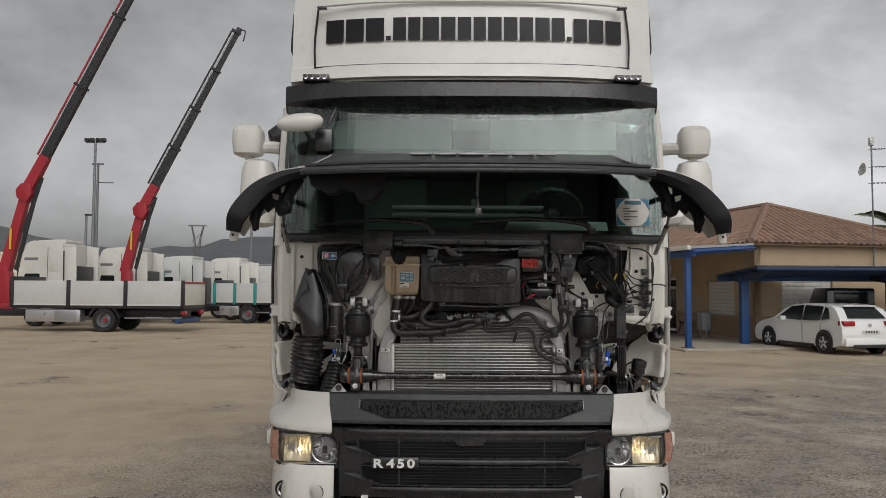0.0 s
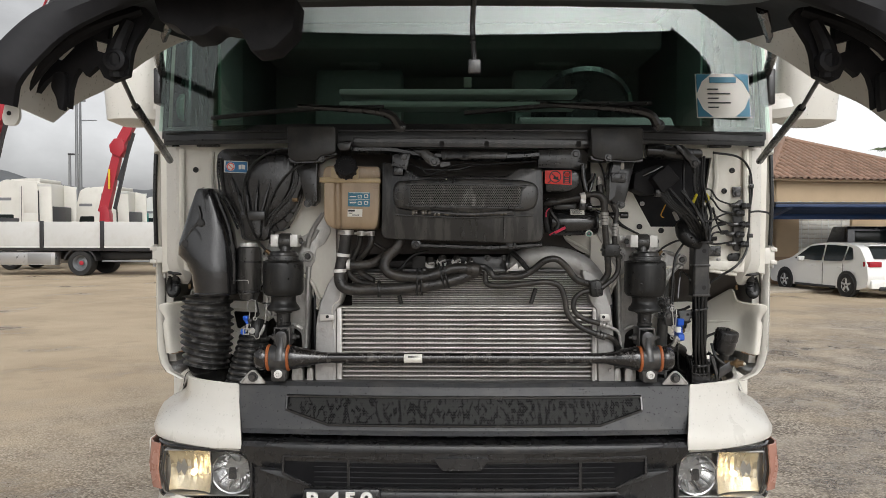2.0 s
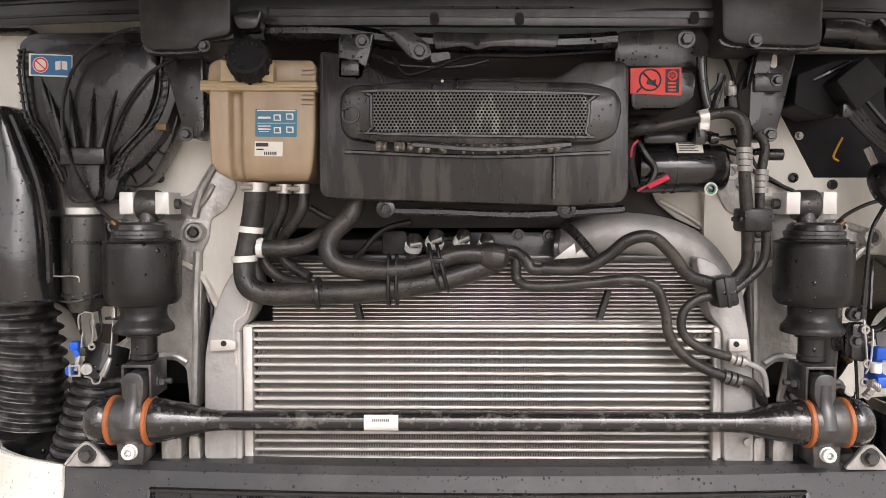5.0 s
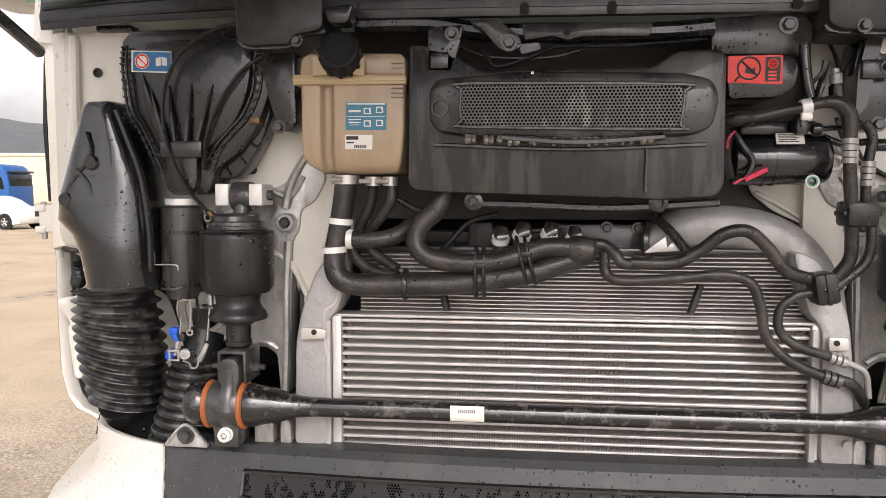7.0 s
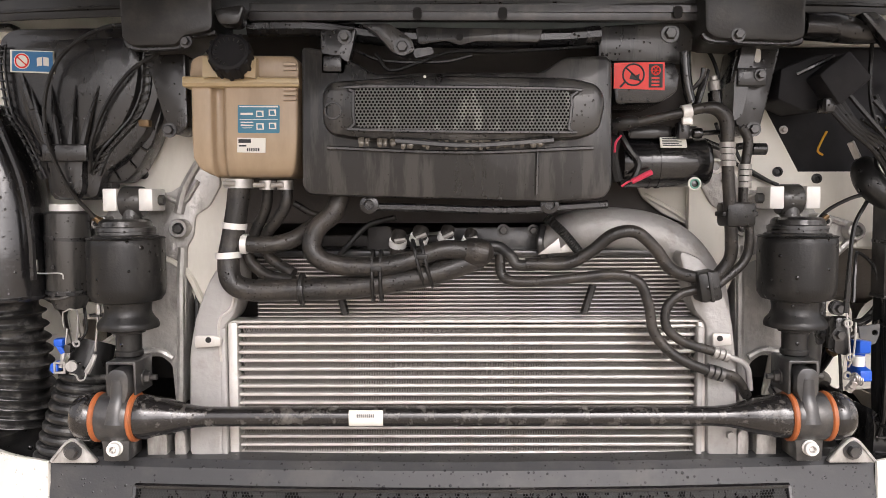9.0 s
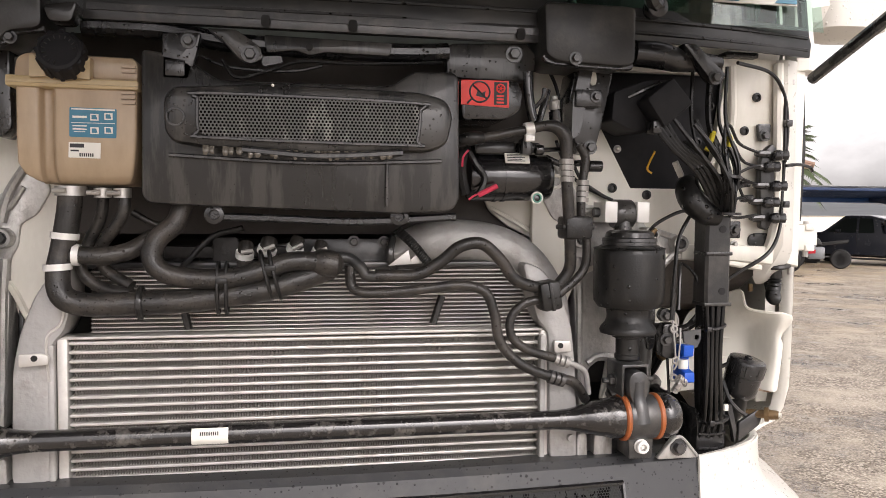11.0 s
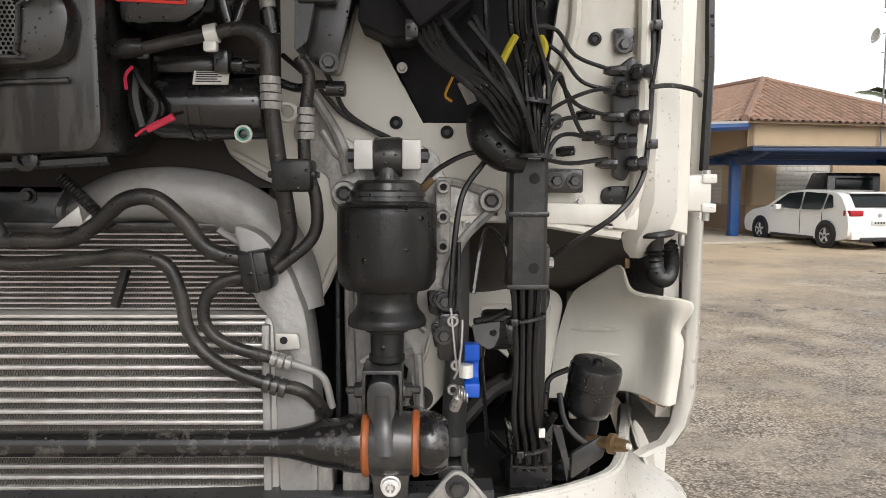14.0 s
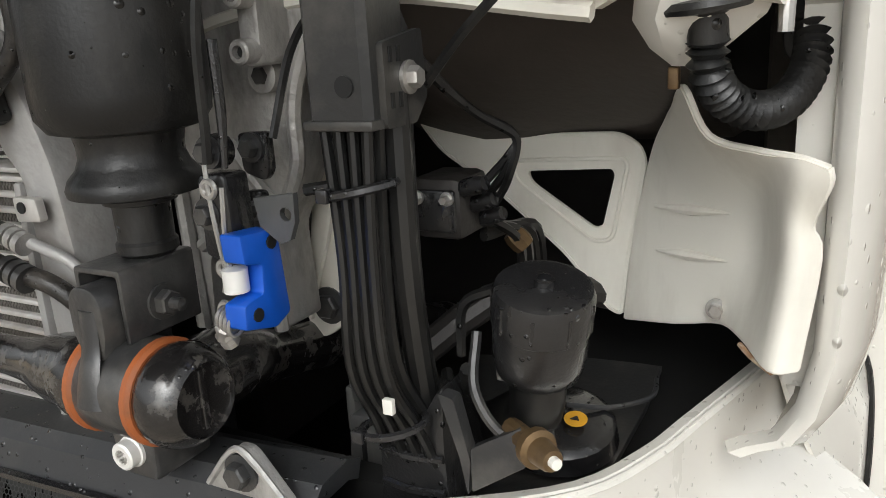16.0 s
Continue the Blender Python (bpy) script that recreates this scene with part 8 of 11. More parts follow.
# ---- compressor motor, red warning label and reservoir ----
def motor_side():
    plate = part("cover_plate", prism([(0.275, 2.071), (0.278, 2.008), (0.461, 2.005), (0.467, 2.061), (0.446, 2.085), (0.289, 2.078)], 0.03, 0.06, 0.006, 0.004), M["cover"], T, "dull black cover plate")
    part("plate_bolt", bolt((0.419, 0.03, 2.061), 0.012), M["steel"], plate)
    res = part("reservoir", prism([(0.294, 1.998), (0.416, 1.998), (0.428, 1.978), (0.423, 1.94), (0.39, 1.918), (0.301, 1.917)], -0.015, 0.15, 0.01, 0.012), M["gloss"], T, "black reservoir behind the red label")
    lab = part("warning_label", prism([(0.298, 1.996), (0.396, 1.997), (0.397, 1.943), (0.298, 1.947)], -0.0185, -0.0152), M["label_red"], res, "red warning sticker")
    cc = (0.336, -0.02, 1.973)
    part("ring_mark", hoop((cc[0], -0.0188, cc[2]), 0.0205, 0.0018), M["ink"], lab)
    part("slash_mark", sweep([(cc[0] - 0.015, -0.019, cc[2] + 0.014), (cc[0] + 0.015, -0.019, cc[2] - 0.014)], 0.0018, 5), M["ink"], lab)
    part("flame_mark", prism([(cc[0] - 0.008, cc[2] - 0.008), (cc[0] + 0.01, cc[2] - 0.012), (cc[0] + 0.012, cc[2] + 0.002), (cc[0] + 0.002, cc[2] - 0.003), (cc[0] - 0.004, cc[2] + 0.004)], -0.0194, -0.0186), M["ink"], lab)
    part("tail_mark", sweep([(cc[0] - 0.016, -0.019, cc[2] - 0.014), (cc[0] - 0.026, -0.019, cc[2] - 0.024)], 0.002, 5), M["ink"], lab)
    f = (0.379, -0.02, 1.981)
    part("text_block", box(f[0] - 0.0135, f[0] + 0.0135, -0.019, -0.0186, 1.948, 1.9935), M["ink"], lab)
    part("fan_mark", hoop((f[0], -0.0192, f[2]), 0.0082, 0.0016), M["label_red"], lab)
    for k in range(3):
        a = math.pi * k / 3
        part("fan_mark", sweep([(f[0] - 0.007 * math.cos(a), -0.0192, f[2] - 0.007 * math.sin(a)), (f[0] + 0.007 * math.cos(a), -0.0192, f[2] + 0.007 * math.sin(a))], 0.001, 4), M["label_red"], lab)
    for k in range(3):
        part("text_bar", box(f[0] - 0.008, f[0] + 0.007, -0.0198, -0.0191, 1.951 + k * 0.0066, 1.9545 + k * 0.0066), M["label_red"], lab)
    a, b = V(*(0.326, 0.06, 1.805)), V(*(0.508, 0.06, 1.806))
    a.y = b.y = 0.055
    mtr = part("drier_bottle", lathe([(0, 0), (0.046, 0.002), (0.05, 0.012), (0.05, (b - a).length - 0.014), (0.044, (b - a).length - 0.003), (0, (b - a).length)], a, (b - a), 26), M["gloss"], T, "glossy black receiver drier bottle")
    for u in (0.32, 0.42):
        part("band", lathe([(0.0505, -0.003), (0.052, -0.003), (0.052, 0.003), (0.0505, 0.003)], a.lerp(b, u), (b - a), 26), M["gloss"], mtr)
    lb = V(*(0.423, 0, 1.844))
    lbl = part("label", box(lb.x - 0.026, lb.x + 0.026, 0.008, 0.0105, lb.z - 0.012, lb.z + 0.011), M["label_white"], mtr, "white parts sticker")
    lbl.rotation_euler = (radians(-28), 0, 0)
    for k in range(5):
        part("print_bar", box(lb.x - 0.022, lb.x + 0.016 - 0.006 * (k % 2), 0.0066, 0.0079, lb.z - 0.0085 + k * 0.004, lb.z - 0.0073 + k * 0.004), M["ink"], lbl)
    rg = (0.468, 0, 1.762)
    part("port_ring", hoop((rg[0], 0.012, rg[2]), 0.0085, 0.0018), M["green"], mtr, "pale green port ring")
    part("port_ring", hoop((rg[0], 0.013, rg[2]), 0.0115, 0.0022), M["label_white"], mtr)
    part("port_core", lathe([(0, 0), (0.0085, 0), (0.0085, 0.004), (0, 0.005)], (rg[0], 0.02, rg[2]), (0, -1, 0), 14), M["gloss"], mtr)
    er = (0.525, 0.06, 1.799)
    part("end_eye", hoop((er[0], 0.06, er[2]), 0.013, 0.004), M["label_white"], mtr)
    part("port_block", box((0.334, 0.02, 1.865)[0], (0.424, 0.02, 1.864)[0], 0.02, 0.07, (0.379, 0.02, 1.852)[2], (0.379, 0.02, 1.879)[2], 0.006), M["plastic"], mtr)
    part("port_block", box((0.43, 0.02, 1.858)[0], (0.481, 0.02, 1.858)[0], 0.03, 0.07, (0.379, 0.02, 1.859)[2], (0.379, 0.02, 1.879)[2], 0.006), M["plastic"], mtr)
    part("wire_plug", box((0.307, 0, 1.88)[0], (0.327, 0, 1.879)[0], 0.0, 0.03, (0.318, 0, 1.873)[2], (0.318, 0, 1.893)[2], 0.004), M["machined"], mtr)
    part("harness_sleeve", sweep([(0.314, 0, 1.863), (0.33, -0.01, 1.832), (0.35, -0.01, 1.801), (0.337, -0.01, 1.77), (0.319, 0, 1.763)], 0.006, 6, 6), M["rubber"], mtr)
    part("harness_sleeve", sweep([(0.311, 0.02, 1.859), (0.307, 0.02, 1.814), (0.317, 0.02, 1.767)], 0.011, 8, 6), M["rubber"], mtr)
    part("red_sleeve", sweep([(0.336, -0.015, 1.766), (0.375, -0.015, 1.785)], 0.0055, 8), M["pink"], mtr, "red wire sleeve")
    part("red_wire", sweep([(0.304, -0.005, 1.824), (0.305, -0.01, 1.843), (0.316, -0.01, 1.857)], 0.0025, 5, 4), M["pink"], mtr)
    part("red_wire", sweep([(0.317, -0.01, 1.757), (0.33, -0.012, 1.766), (0.34, -0.014, 1.768)], 0.0025, 5, 4), M["pink"], mtr)


motor_side()


# ---- hoses ----
def hose(name, pts, r, label="", mt=None, segs=12, **k):
    return part(name, sweep(pts, r, segs, 8, **k), mt or M["hose"], T, label)


def band(at, axis, r, mt=None, w=0.008, name="hose_clamp"):
    return part(name, lathe([(r, -w), (r + 0.0025, -w), (r + 0.0025, w), (r, w)], at, axis, 20), mt or M["zinc"], T)


def hoses():
    hose("coolant_hose", [(-0.44, 0, 1.765), (-0.446, 0, 1.715), (-0.456, 0, 1.659), (-0.464, -0.005, 1.608), (-0.455, -0.01, 1.569), (-0.418, -0.01, 1.553), (-0.344, -0.01, 1.553), (-0.243, -0.01, 1.556), (-0.164, -0.01, 1.565), (-0.085, -0.008, 1.577), (-0.017, 0, 1.596), (0.04, 0.02, 1.616)], 0.0225, "thick dusty coolant hose with an elbow")
    hose("coolant_hose", [(-0.239, 0, 1.742), (-0.253, -0.005, 1.706), (-0.284, -0.01, 1.676), (-0.295, -0.015, 1.639), (-0.269, -0.02, 1.611), (-0.207, -0.02, 1.6), (-0.14, -0.02, 1.603), (-0.079, -0.015, 1.619), (-0.029, -0.01, 1.633), (0.045, 0, 1.627)], 0.0195, "dusty coolant hose bending under the cover")
    hose("coolant_hose", [(-0.442, 0, 1.647), (-0.39, 0, 1.643), (-0.341, 0.01, 1.652), (-0.3, 0.04, 1.679)], 0.017, "ribbed branch hose")
    hose("bypass_hose", [(-0.388, 0.02, 1.76), (-0.396, 0.03, 1.715), (-0.42, 0.04, 1.668), (-0.435, 0.04, 1.616), (-0.399, 0.03, 1.582), (-0.337, 0.01, 1.57)], 0.0115)
    hose("bypass_hose", [(-0.345, 0, 1.76), (-0.348, 0, 1.724), (-0.369, 0.01, 1.692), (-0.397, 0.03, 1.657), (-0.391, 0.04, 1.616), (-0.339, 0.02, 1.583)], 0.0115)
    hose("bypass_hose", [(-0.345, 0.06, 1.726), (-0.3, 0.07, 1.702), (-0.254, 0.08, 1.708)], 0.007)
    for p, ax in (((-0.452, 0, 1.681), (0.1, 0, 1)), ((-0.464, -0.005, 1.623), (-0.05, 0, 1))):
        band(p, ax, 0.0228, M["machined"], 0.006)
    band((-0.432, 0, 1.645), (1, 0, -0.05), 0.0175, M["machined"], 0.006)
    for p, h, lean in (((-0.166, -0.015, 1.582), 0.05, 0.0), ((-0.076, -0.012, 1.606), 0.047, -0.25)):
        strap = None
        for dx in (-0.008, 0.008):
            loop = [(p[0] + dx + lean * h * math.sin(a), p[1] + 0.003 + 0.027 * math.cos(a), p[2] + h * math.sin(a)) for a in (2 * math.pi * i / 18 for i in range(19))]
            ob = part("hose_strap" if strap is None else "strap_band", sweep(loop, 0.0036, 6, 1), M["rubber"], strap or T, "" if strap else "black double strap round two hoses")
            strap = strap or ob
        part("strap_buckle", box(p[0] - 0.011, p[0] + 0.011, p[1] - 0.028, p[1] - 0.022, p[2] + 0.01, p[2] + 0.02, 0.002), M["rubber"], strap)
    ck = part("hose_strap", sweep([(-0.316, -0.01 + 0.027 * math.cos(a), 1.555 + 0.027 * math.sin(a)) for a in (2 * math.pi * i / 18 for i in range(19))], 0.006, 6, 1), M["rubber"], T, "black strap round the coolant hose")
    part("strap_buckle", box(-0.322, -0.31, -0.042, -0.03, 1.545, 1.566, 0.003), M["plastic"], ck)
    for x, z, r, lean in ((-0.128, 1.644, 0.016, 0.15), (-0.085, 1.652, 0.017, 0.4), (-0.03, 1.654, 0.015, 0.5), (0.018, 1.646, 0.014, 0.45)):
        cl = part("hose_clamp", lathe([(r, -0.006), (r + 0.0022, -0.006), (r + 0.0022, 0.006), (r, 0.006)], (x, 0.035, z), (lean, -0.5, 1), 18), M["machined"], T, "shiny worm-drive hose clamp")
        part("clamp_screw", lathe([(0, -0.011), (0.0045, -0.011), (0.0045, 0.011), (0, 0.011)], (x + 0.006, 0.032 - r, z + 0.006), (1, 0, lean), 8), M["zinc"], cl)
        part("hose_stub", sweep([(x - 0.004 * lean, 0.04, z - 0.03), (x, 0.036, z), (x + 0.012 * lean, 0.05, z + 0.018)], r * 0.97, 12, 4), M["hose"], T)
    part("hose_boot", lathe([(0, -0.034), (0.017, -0.03), (0.026, -0.015), (0.028, 0.004), (0.024, 0.024), (0.012, 0.034), (0, 0.036)], (0.03, 0.0, 1.628), (1, 0, -0.15), 16), M["hose"], T, "blunt dusty rubber hose boot")
    hose("metal_pipe", [(0.054, 0.02, 1.638), (0.08, 0.02, 1.635), (0.102, 0.01, 1.617), (0.113, 0.005, 1.602), (0.146, 0, 1.6)], 0.0115, "", M["grey_rail"])
    hose("heater_hose", [(0.129, 0, 1.603), (0.208, -0.005, 1.604), (0.257, -0.01, 1.628), (0.299, -0.02, 1.662), (0.344, -0.02, 1.667), (0.384, -0.015, 1.634), (0.42, -0.01, 1.591), (0.485, 0, 1.571)], 0.0125, "smooth black heater hose")
    hose("air_con_hose", [(0.08, 0.02, 1.622), (0.083, 0.02, 1.581), (0.108, 0.01, 1.567), (0.164, 0.005, 1.568), (0.231, 0, 1.575), (0.303, -0.005, 1.582), (0.354, -0.005, 1.568), (0.375, -0.005, 1.521), (0.387, -0.005, 1.464), (0.429, -0.005, 1.418), (0.494, 0, 1.388), (0.554, 0.01, 1.371), (0.588, 0.03, 1.328)], 0.0105, "thin black air-conditioning hose")
    hose("air_con_hose", [(0.485, 0, 1.552), (0.439, -0.005, 1.543), (0.411, -0.005, 1.515), (0.412, -0.005, 1.475), (0.446, -0.005, 1.446), (0.507, 0, 1.426)], 0.0095)
    hose("metal_pipe", [(0.507, 0, 1.426), (0.554, 0.01, 1.409), (0.583, 0.02, 1.389), (0.595, 0.03, 1.34)], 0.006, "", M["tank"])
    for k in range(3):
        band((0.511 + 0.011 * k, 0, 1.424 - 0.0035 * k), (1, 0, -0.3), 0.0095, M["cast"], 0.0042)
    for k in range(3):
        band((0.5 + 0.012 * k, 0.001, 1.386 - 0.0036 * k), (1, 0, -0.3), 0.0122, M["steel"], 0.0045)
    hose("refrigerant_hose", [(0.285, -0.02, 1.877), (0.336, -0.03, 1.879), (0.392, -0.03, 1.891), (0.433, -0.03, 1.899), (0.468, -0.03, 1.907), (0.494, -0.03, 1.905), (0.512, -0.03, 1.888), (0.516, -0.03, 1.86), (0.517, -0.03, 1.83), (0.519, -0.028, 1.79), (0.523, -0.025, 1.751), (0.528, -0.02, 1.705), (0.535, -0.01, 1.65), (0.535, 0.0, 1.61), (0.506, 0.005, 1.569)], [0.0095, 0.0092, 0.0095, 0.0097, 0.0105, 0.0135, 0.0145, 0.0135, 0.012, 0.0118, 0.0122, 0.0125, 0.0125, 0.0125, 0.0125], "dusty black refrigerant hose")
    part("hose_fitting", sweep([(0.285, -0.02, 1.872), (0.318, -0.035, 1.878), (0.338, -0.032, 1.88)], [0.011, 0.0145, 0.0125], 12, 4), M["rubber"], T, "black hose fitting")
    cp = part("charge_port", lathe([(0, -0.03), (0.0135, -0.03), (0.0135, 0.004), (0.0095, 0.005), (0.0095, 0.012), (0, 0.012)], (0.507, 0.02, 1.94), (-0.12, -0.1, 1), 14), M["gloss"], T, "black charge port with a pale cap")
    part("port_cap", lathe([(0, 0.008), (0.012, 0.008), (0.012, 0.026), (0.008, 0.028), (0.0075, 0.036), (0, 0.036)], (0.507, 0.02, 1.94), (-0.12, -0.1, 1), 12), M["cast"], cp)
    hose("bypass_hose", [(0.486, 0.01, 1.985), (0.476, 0.0, 1.955), (0.466, -0.005, 1.925), (0.455, -0.01, 1.905)], 0.0075, "", M["gloss"])
    hose("bypass_hose", [(0.44, 0.0, 2.02), (0.442, 0.0, 1.985), (0.448, 0.0, 1.945), (0.455, 0.0, 1.92)], 0.0105, "", M["gloss"])
    part("port_stem", sweep([(0.455, 0.0, 1.945), (0.47, -0.01, 1.965), (0.476, -0.01, 1.985)], [0.004, 0.004, 0.007], 8, 4), M["gloss"], T)
    part("wire", sweep([(0.494, 0.1, 2.066), (0.523, 0.1, 2.034), (0.541, 0.1, 1.988), (0.552, 0.105, 1.92), (0.585, 0.13, 1.853), (0.609, 0.13, 1.806), (0.656, 0.13, 1.774), (0.684, 0.13, 1.761)], 0.004, 6, 6), M["rubber"], T)
    part("port_block", box(0.43, 0.452, -0.005, 0.03, 1.85, 1.884, 0.004), M["plastic"], T)
    part("stay_rod", sweep([(0.463, 0.0, 1.861), (0.515, 0.0, 1.863)], 0.005, 8), M["gloss"], T)
    part("stay_knob", lathe([(0, -0.008), (0.01, -0.008), (0.0115, 0), (0.01, 0.008), (0, 0.008)], (0.466, -0.004, 1.861), (1, 0, 0), 12), M["gloss"], T)
    hose("refrigerant_hose", [(0.554, 0, 1.873), (0.568, 0, 1.845), (0.562, 0, 1.79), (0.561, 0, 1.723), (0.576, 0.005, 1.666), (0.57, 0.01, 1.609), (0.515, 0.005, 1.559)], 0.0095)
    for zz in (1.836, 1.824, 1.812, 1.8):
        band((0.517 + (1.836 - zz) * 0.05, -0.029, zz), (0.03, 0, 1), 0.0125, M["cast"], 0.005, "crimp_sleeve")
    for zz in (1.795, 1.783, 1.771, 1.759):
        band((0.563, 0, zz), (0.02, 0, 1), 0.0105, M["cast"], 0.005, "crimp_sleeve")
    band((0.436, -0.03, 1.9), (1, 0, 0.2), 0.0115, M["machined"], 0.009)
    part("clamp_lug", box(0.426, 0.446, -0.042, -0.03, 1.874, 1.889, 0.003), M["machined"], T)
    cb = (0.547, 0, 1.703)
    blk = part("hose_bracket", box(cb[0] - 0.03, cb[0] + 0.028, -0.035, 0.03, cb[2] - 0.026, cb[2] + 0.022, 0.008), M["rubber"], T, "black hose bracket")
    part("bracket_lip", box(cb[0] - 0.036, cb[0] + 0.034, -0.028, 0.02, cb[2] - 0.006, cb[2] + 0.004, 0.003), M["rubber"], blk)
    cb = (0.49, 0, 1.565)
    blk = part("hose_bracket", box(cb[0] - 0.022, cb[0] + 0.022, -0.03, 0.03, cb[2] - 0.036, cb[2] + 0.024, 0.008), M["rubber"], T, "black hose bracket")
    blk.rotation_euler = (0, radians(-10), 0)
    part("bracket_groove", box(cb[0] - 0.003, cb[0] + 0.003, -0.033, 0.0, cb[2] - 0.036, cb[2] + 0.024, 0.001), M["rubber"], blk)
    hose("oil_pipe", [(-0.133, 0.05, 1.696), (-0.193, 0.06, 1.678), (-0.238, 0.06, 1.632), (-0.258, 0.07, 1.61)], 0.006, "", M["rubber"])
    hose("oil_pipe", [(0.178, 0.05, 1.695), (0.215, 0.05, 1.66), (0.25, 0.06, 1.618)], 0.009, "corrugated black conduit", M["rubber"], rib=0.0015, ribs=20)
    hose("pipe_elbow", [(0.5, 0.06, 1.85), (0.54, 0.06, 1.836), (0.581, 0.04, 1.839), (0.613, 0.04, 1.832)], 0.007, "", M["plastic"])
    part("pipe_cap", lathe([(0.012, -0.014), (0.012, 0.014), (0.008, 0.016), (0, 0.016)], (0.603, 0.035, 1.832), (1, 0, 0), 12), M["plastic"], T)
    pl = part("engine_bracket", prism([(-0.014, 1.673), (0.177, 1.673), (0.175, 1.608), (-0.017, 1.612)], 0.12, 0.14, 0.006, 0.003), M["steel"], T, "grey engine bracket plate")
    for p in ((0.093, 0.12, 1.666), (0.158, 0.12, 1.665)):
        part("bracket_bolt", bolt(p, 0.009), M["steel"], pl)
    pl = part("engine_bracket", prism([(-0.2, 1.674), (-0.151, 1.676), (-0.139, 1.639), (-0.152, 1.608), (-0.201, 1.609)], 0.13, 0.15, 0.008, 0.003), M["engine"], T)
    part("engine_rail", box(-0.3, 0.2, 0.14, 0.17, 1.63, 1.655, 0.004), M["engine"], T)
    part("injector_rail", sweep([(-0.157, 0.2, 1.635), (-0.017, 0.2, 1.648), (0.111, 0.2, 1.641)], 0.014, 8, 5), M["cast"], T)


hoses()


# ---- air springs, links and anti-roll bar ----
def suspension(s):
    X, cy = s * 0.681, 0.026
    sp = part("air_spring", lathe([(0, 1.526), (0.05, 1.526), (0.066, 1.53), (0.0745, 1.542), (0.076, 1.56), (0.076, 1.642), (0.0745, 1.654), (0.07, 1.659), (0, 1.659)], (X, cy, 0), (0, 0, 1), 36), M["rubber"], T, "black rubber air spring")
    part("spring_cap", lathe([(0, 1.655), (0.063, 1.655), (0.064, 1.662), (0.0575, 1.664), (0.057, 1.67), (0.059, 1.671), (0.058, 1.678), (0.053, 1.68), (0.05, 1.69), (0.043, 1.695), (0, 1.695)], (X, cy, 0), (0, 0, 1), 32), M["cover"], sp)
    part("cap_seam", lathe([(0.0745, 1.654), (0.077, 1.656), (0.0745, 1.658), (0.07, 1.656)], (X, cy, 0), (0, 0, 1), 32), M["rubber"], sp)
    part("bump_sleeve", lathe([(0, 1.53), (0.049, 1.53), (0.046, 1.515), (0.046, 1.506), (0.05, 1.496), (0.058, 1.487), (0.061, 1.479), (0.06, 1.473), (0.05, 1.47), (0.03, 1.468), (0, 1.468)], (X, cy, 0), (0, 0, 1), 32), M["rubber"], sp)
    part("damper_rod", lathe([(0, 1.471), (0.034, 1.47), (0.033, 1.463), (0.026, 1.461), (0.0255, 1.428), (0.028, 1.425), (0.028, 1.417), (0.022, 1.412), (0, 1.412)], (X, cy, 0), (0, 0, 1), 24), M["rubber"], sp)
    for dx in (-0.037, 0.037):
        part("eye_block", prism([(X + dx - 0.0145, 1.711), (X + dx + 0.0145, 1.711), (X + dx + 0.0145, 1.757), (X + dx - 0.0145, 1.757)], 0.038, 0.11, 0.003, 0.004), M["machined"], T, "machined pale metal eye block")
    part("top_eye", lathe([(0, -0.022), (0.03, -0.022), (0.032, -0.018), (0.032, 0.018), (0.03, 0.022), (0, 0.022)], (X, 0.07, 1.73), (1, 0, 0), 24), M["cover"], T)
    part("eye_neck", lathe([(0.026, 1.684), (0.018, 1.7), (0.018, 1.72), (0, 1.72)], (X, 0.06, 0), (0, 0, 1), 16), M["cover"], T)
    part("top_pin", lathe([(0, 0), (0.011, 0), (0.011, 0.126), (0, 0.13)], (X - 0.064, 0.075, 1.733), (1, 0, 0), 6), M["steel"], T)
    part("valve", sweep([(X + s * 0.044, 0.045, 1.676), (X + s * 0.056, 0.045, 1.684), (X + s * 0.07, 0.045, 1.697)], [0.008, 0.007, 0.005], 8, 3), M["brass"], T, "brass air union")
    # channel-shaped clevis with the forged link inside it
    CX = s * 0.676
    part("clevis", prism([(CX - 0.03, 1.345), (CX - 0.03, 1.413), (CX + 0.03, 1.413), (CX + 0.03, 1.345), (CX + 0.0245, 1.345), (CX + 0.0245, 1.407), (CX - 0.0245, 1.407), (CX - 0.0245, 1.345)], -0.03, 0.055, 0.004, 0.0012), M["steel"], T, "dark channel clevis")
    lk = part("link_fork", prism([(CX - 0.022, 1.29), (CX - 0.012, 1.318), (CX - 0.013, 1.338), (CX - 0.021, 1.356), (CX - 0.0215, 1.386), (CX - 0.014, 1.399), (CX, 1.402), (CX + 0.014, 1.399), (CX + 0.0215, 1.386), (CX + 0.021, 1.356), (CX + 0.015, 1.338), (CX + 0.016, 1.318), (CX + 0.026, 1.29)], -0.048, 0.03, 0.006, 0.005), M["steel"], T, "forged grey link")
    part("link_strap", sweep([(CX + s * 0.002, -0.047, 1.38), (CX + s * 0.002, -0.05, 1.345), (CX + s * 0.004, -0.058, 1.322), (CX + s * 0.005, -0.063, 1.295)], [0.011, 0.012, 0.014, 0.018], 8, 5, flat=0.35), M["steel"], lk)
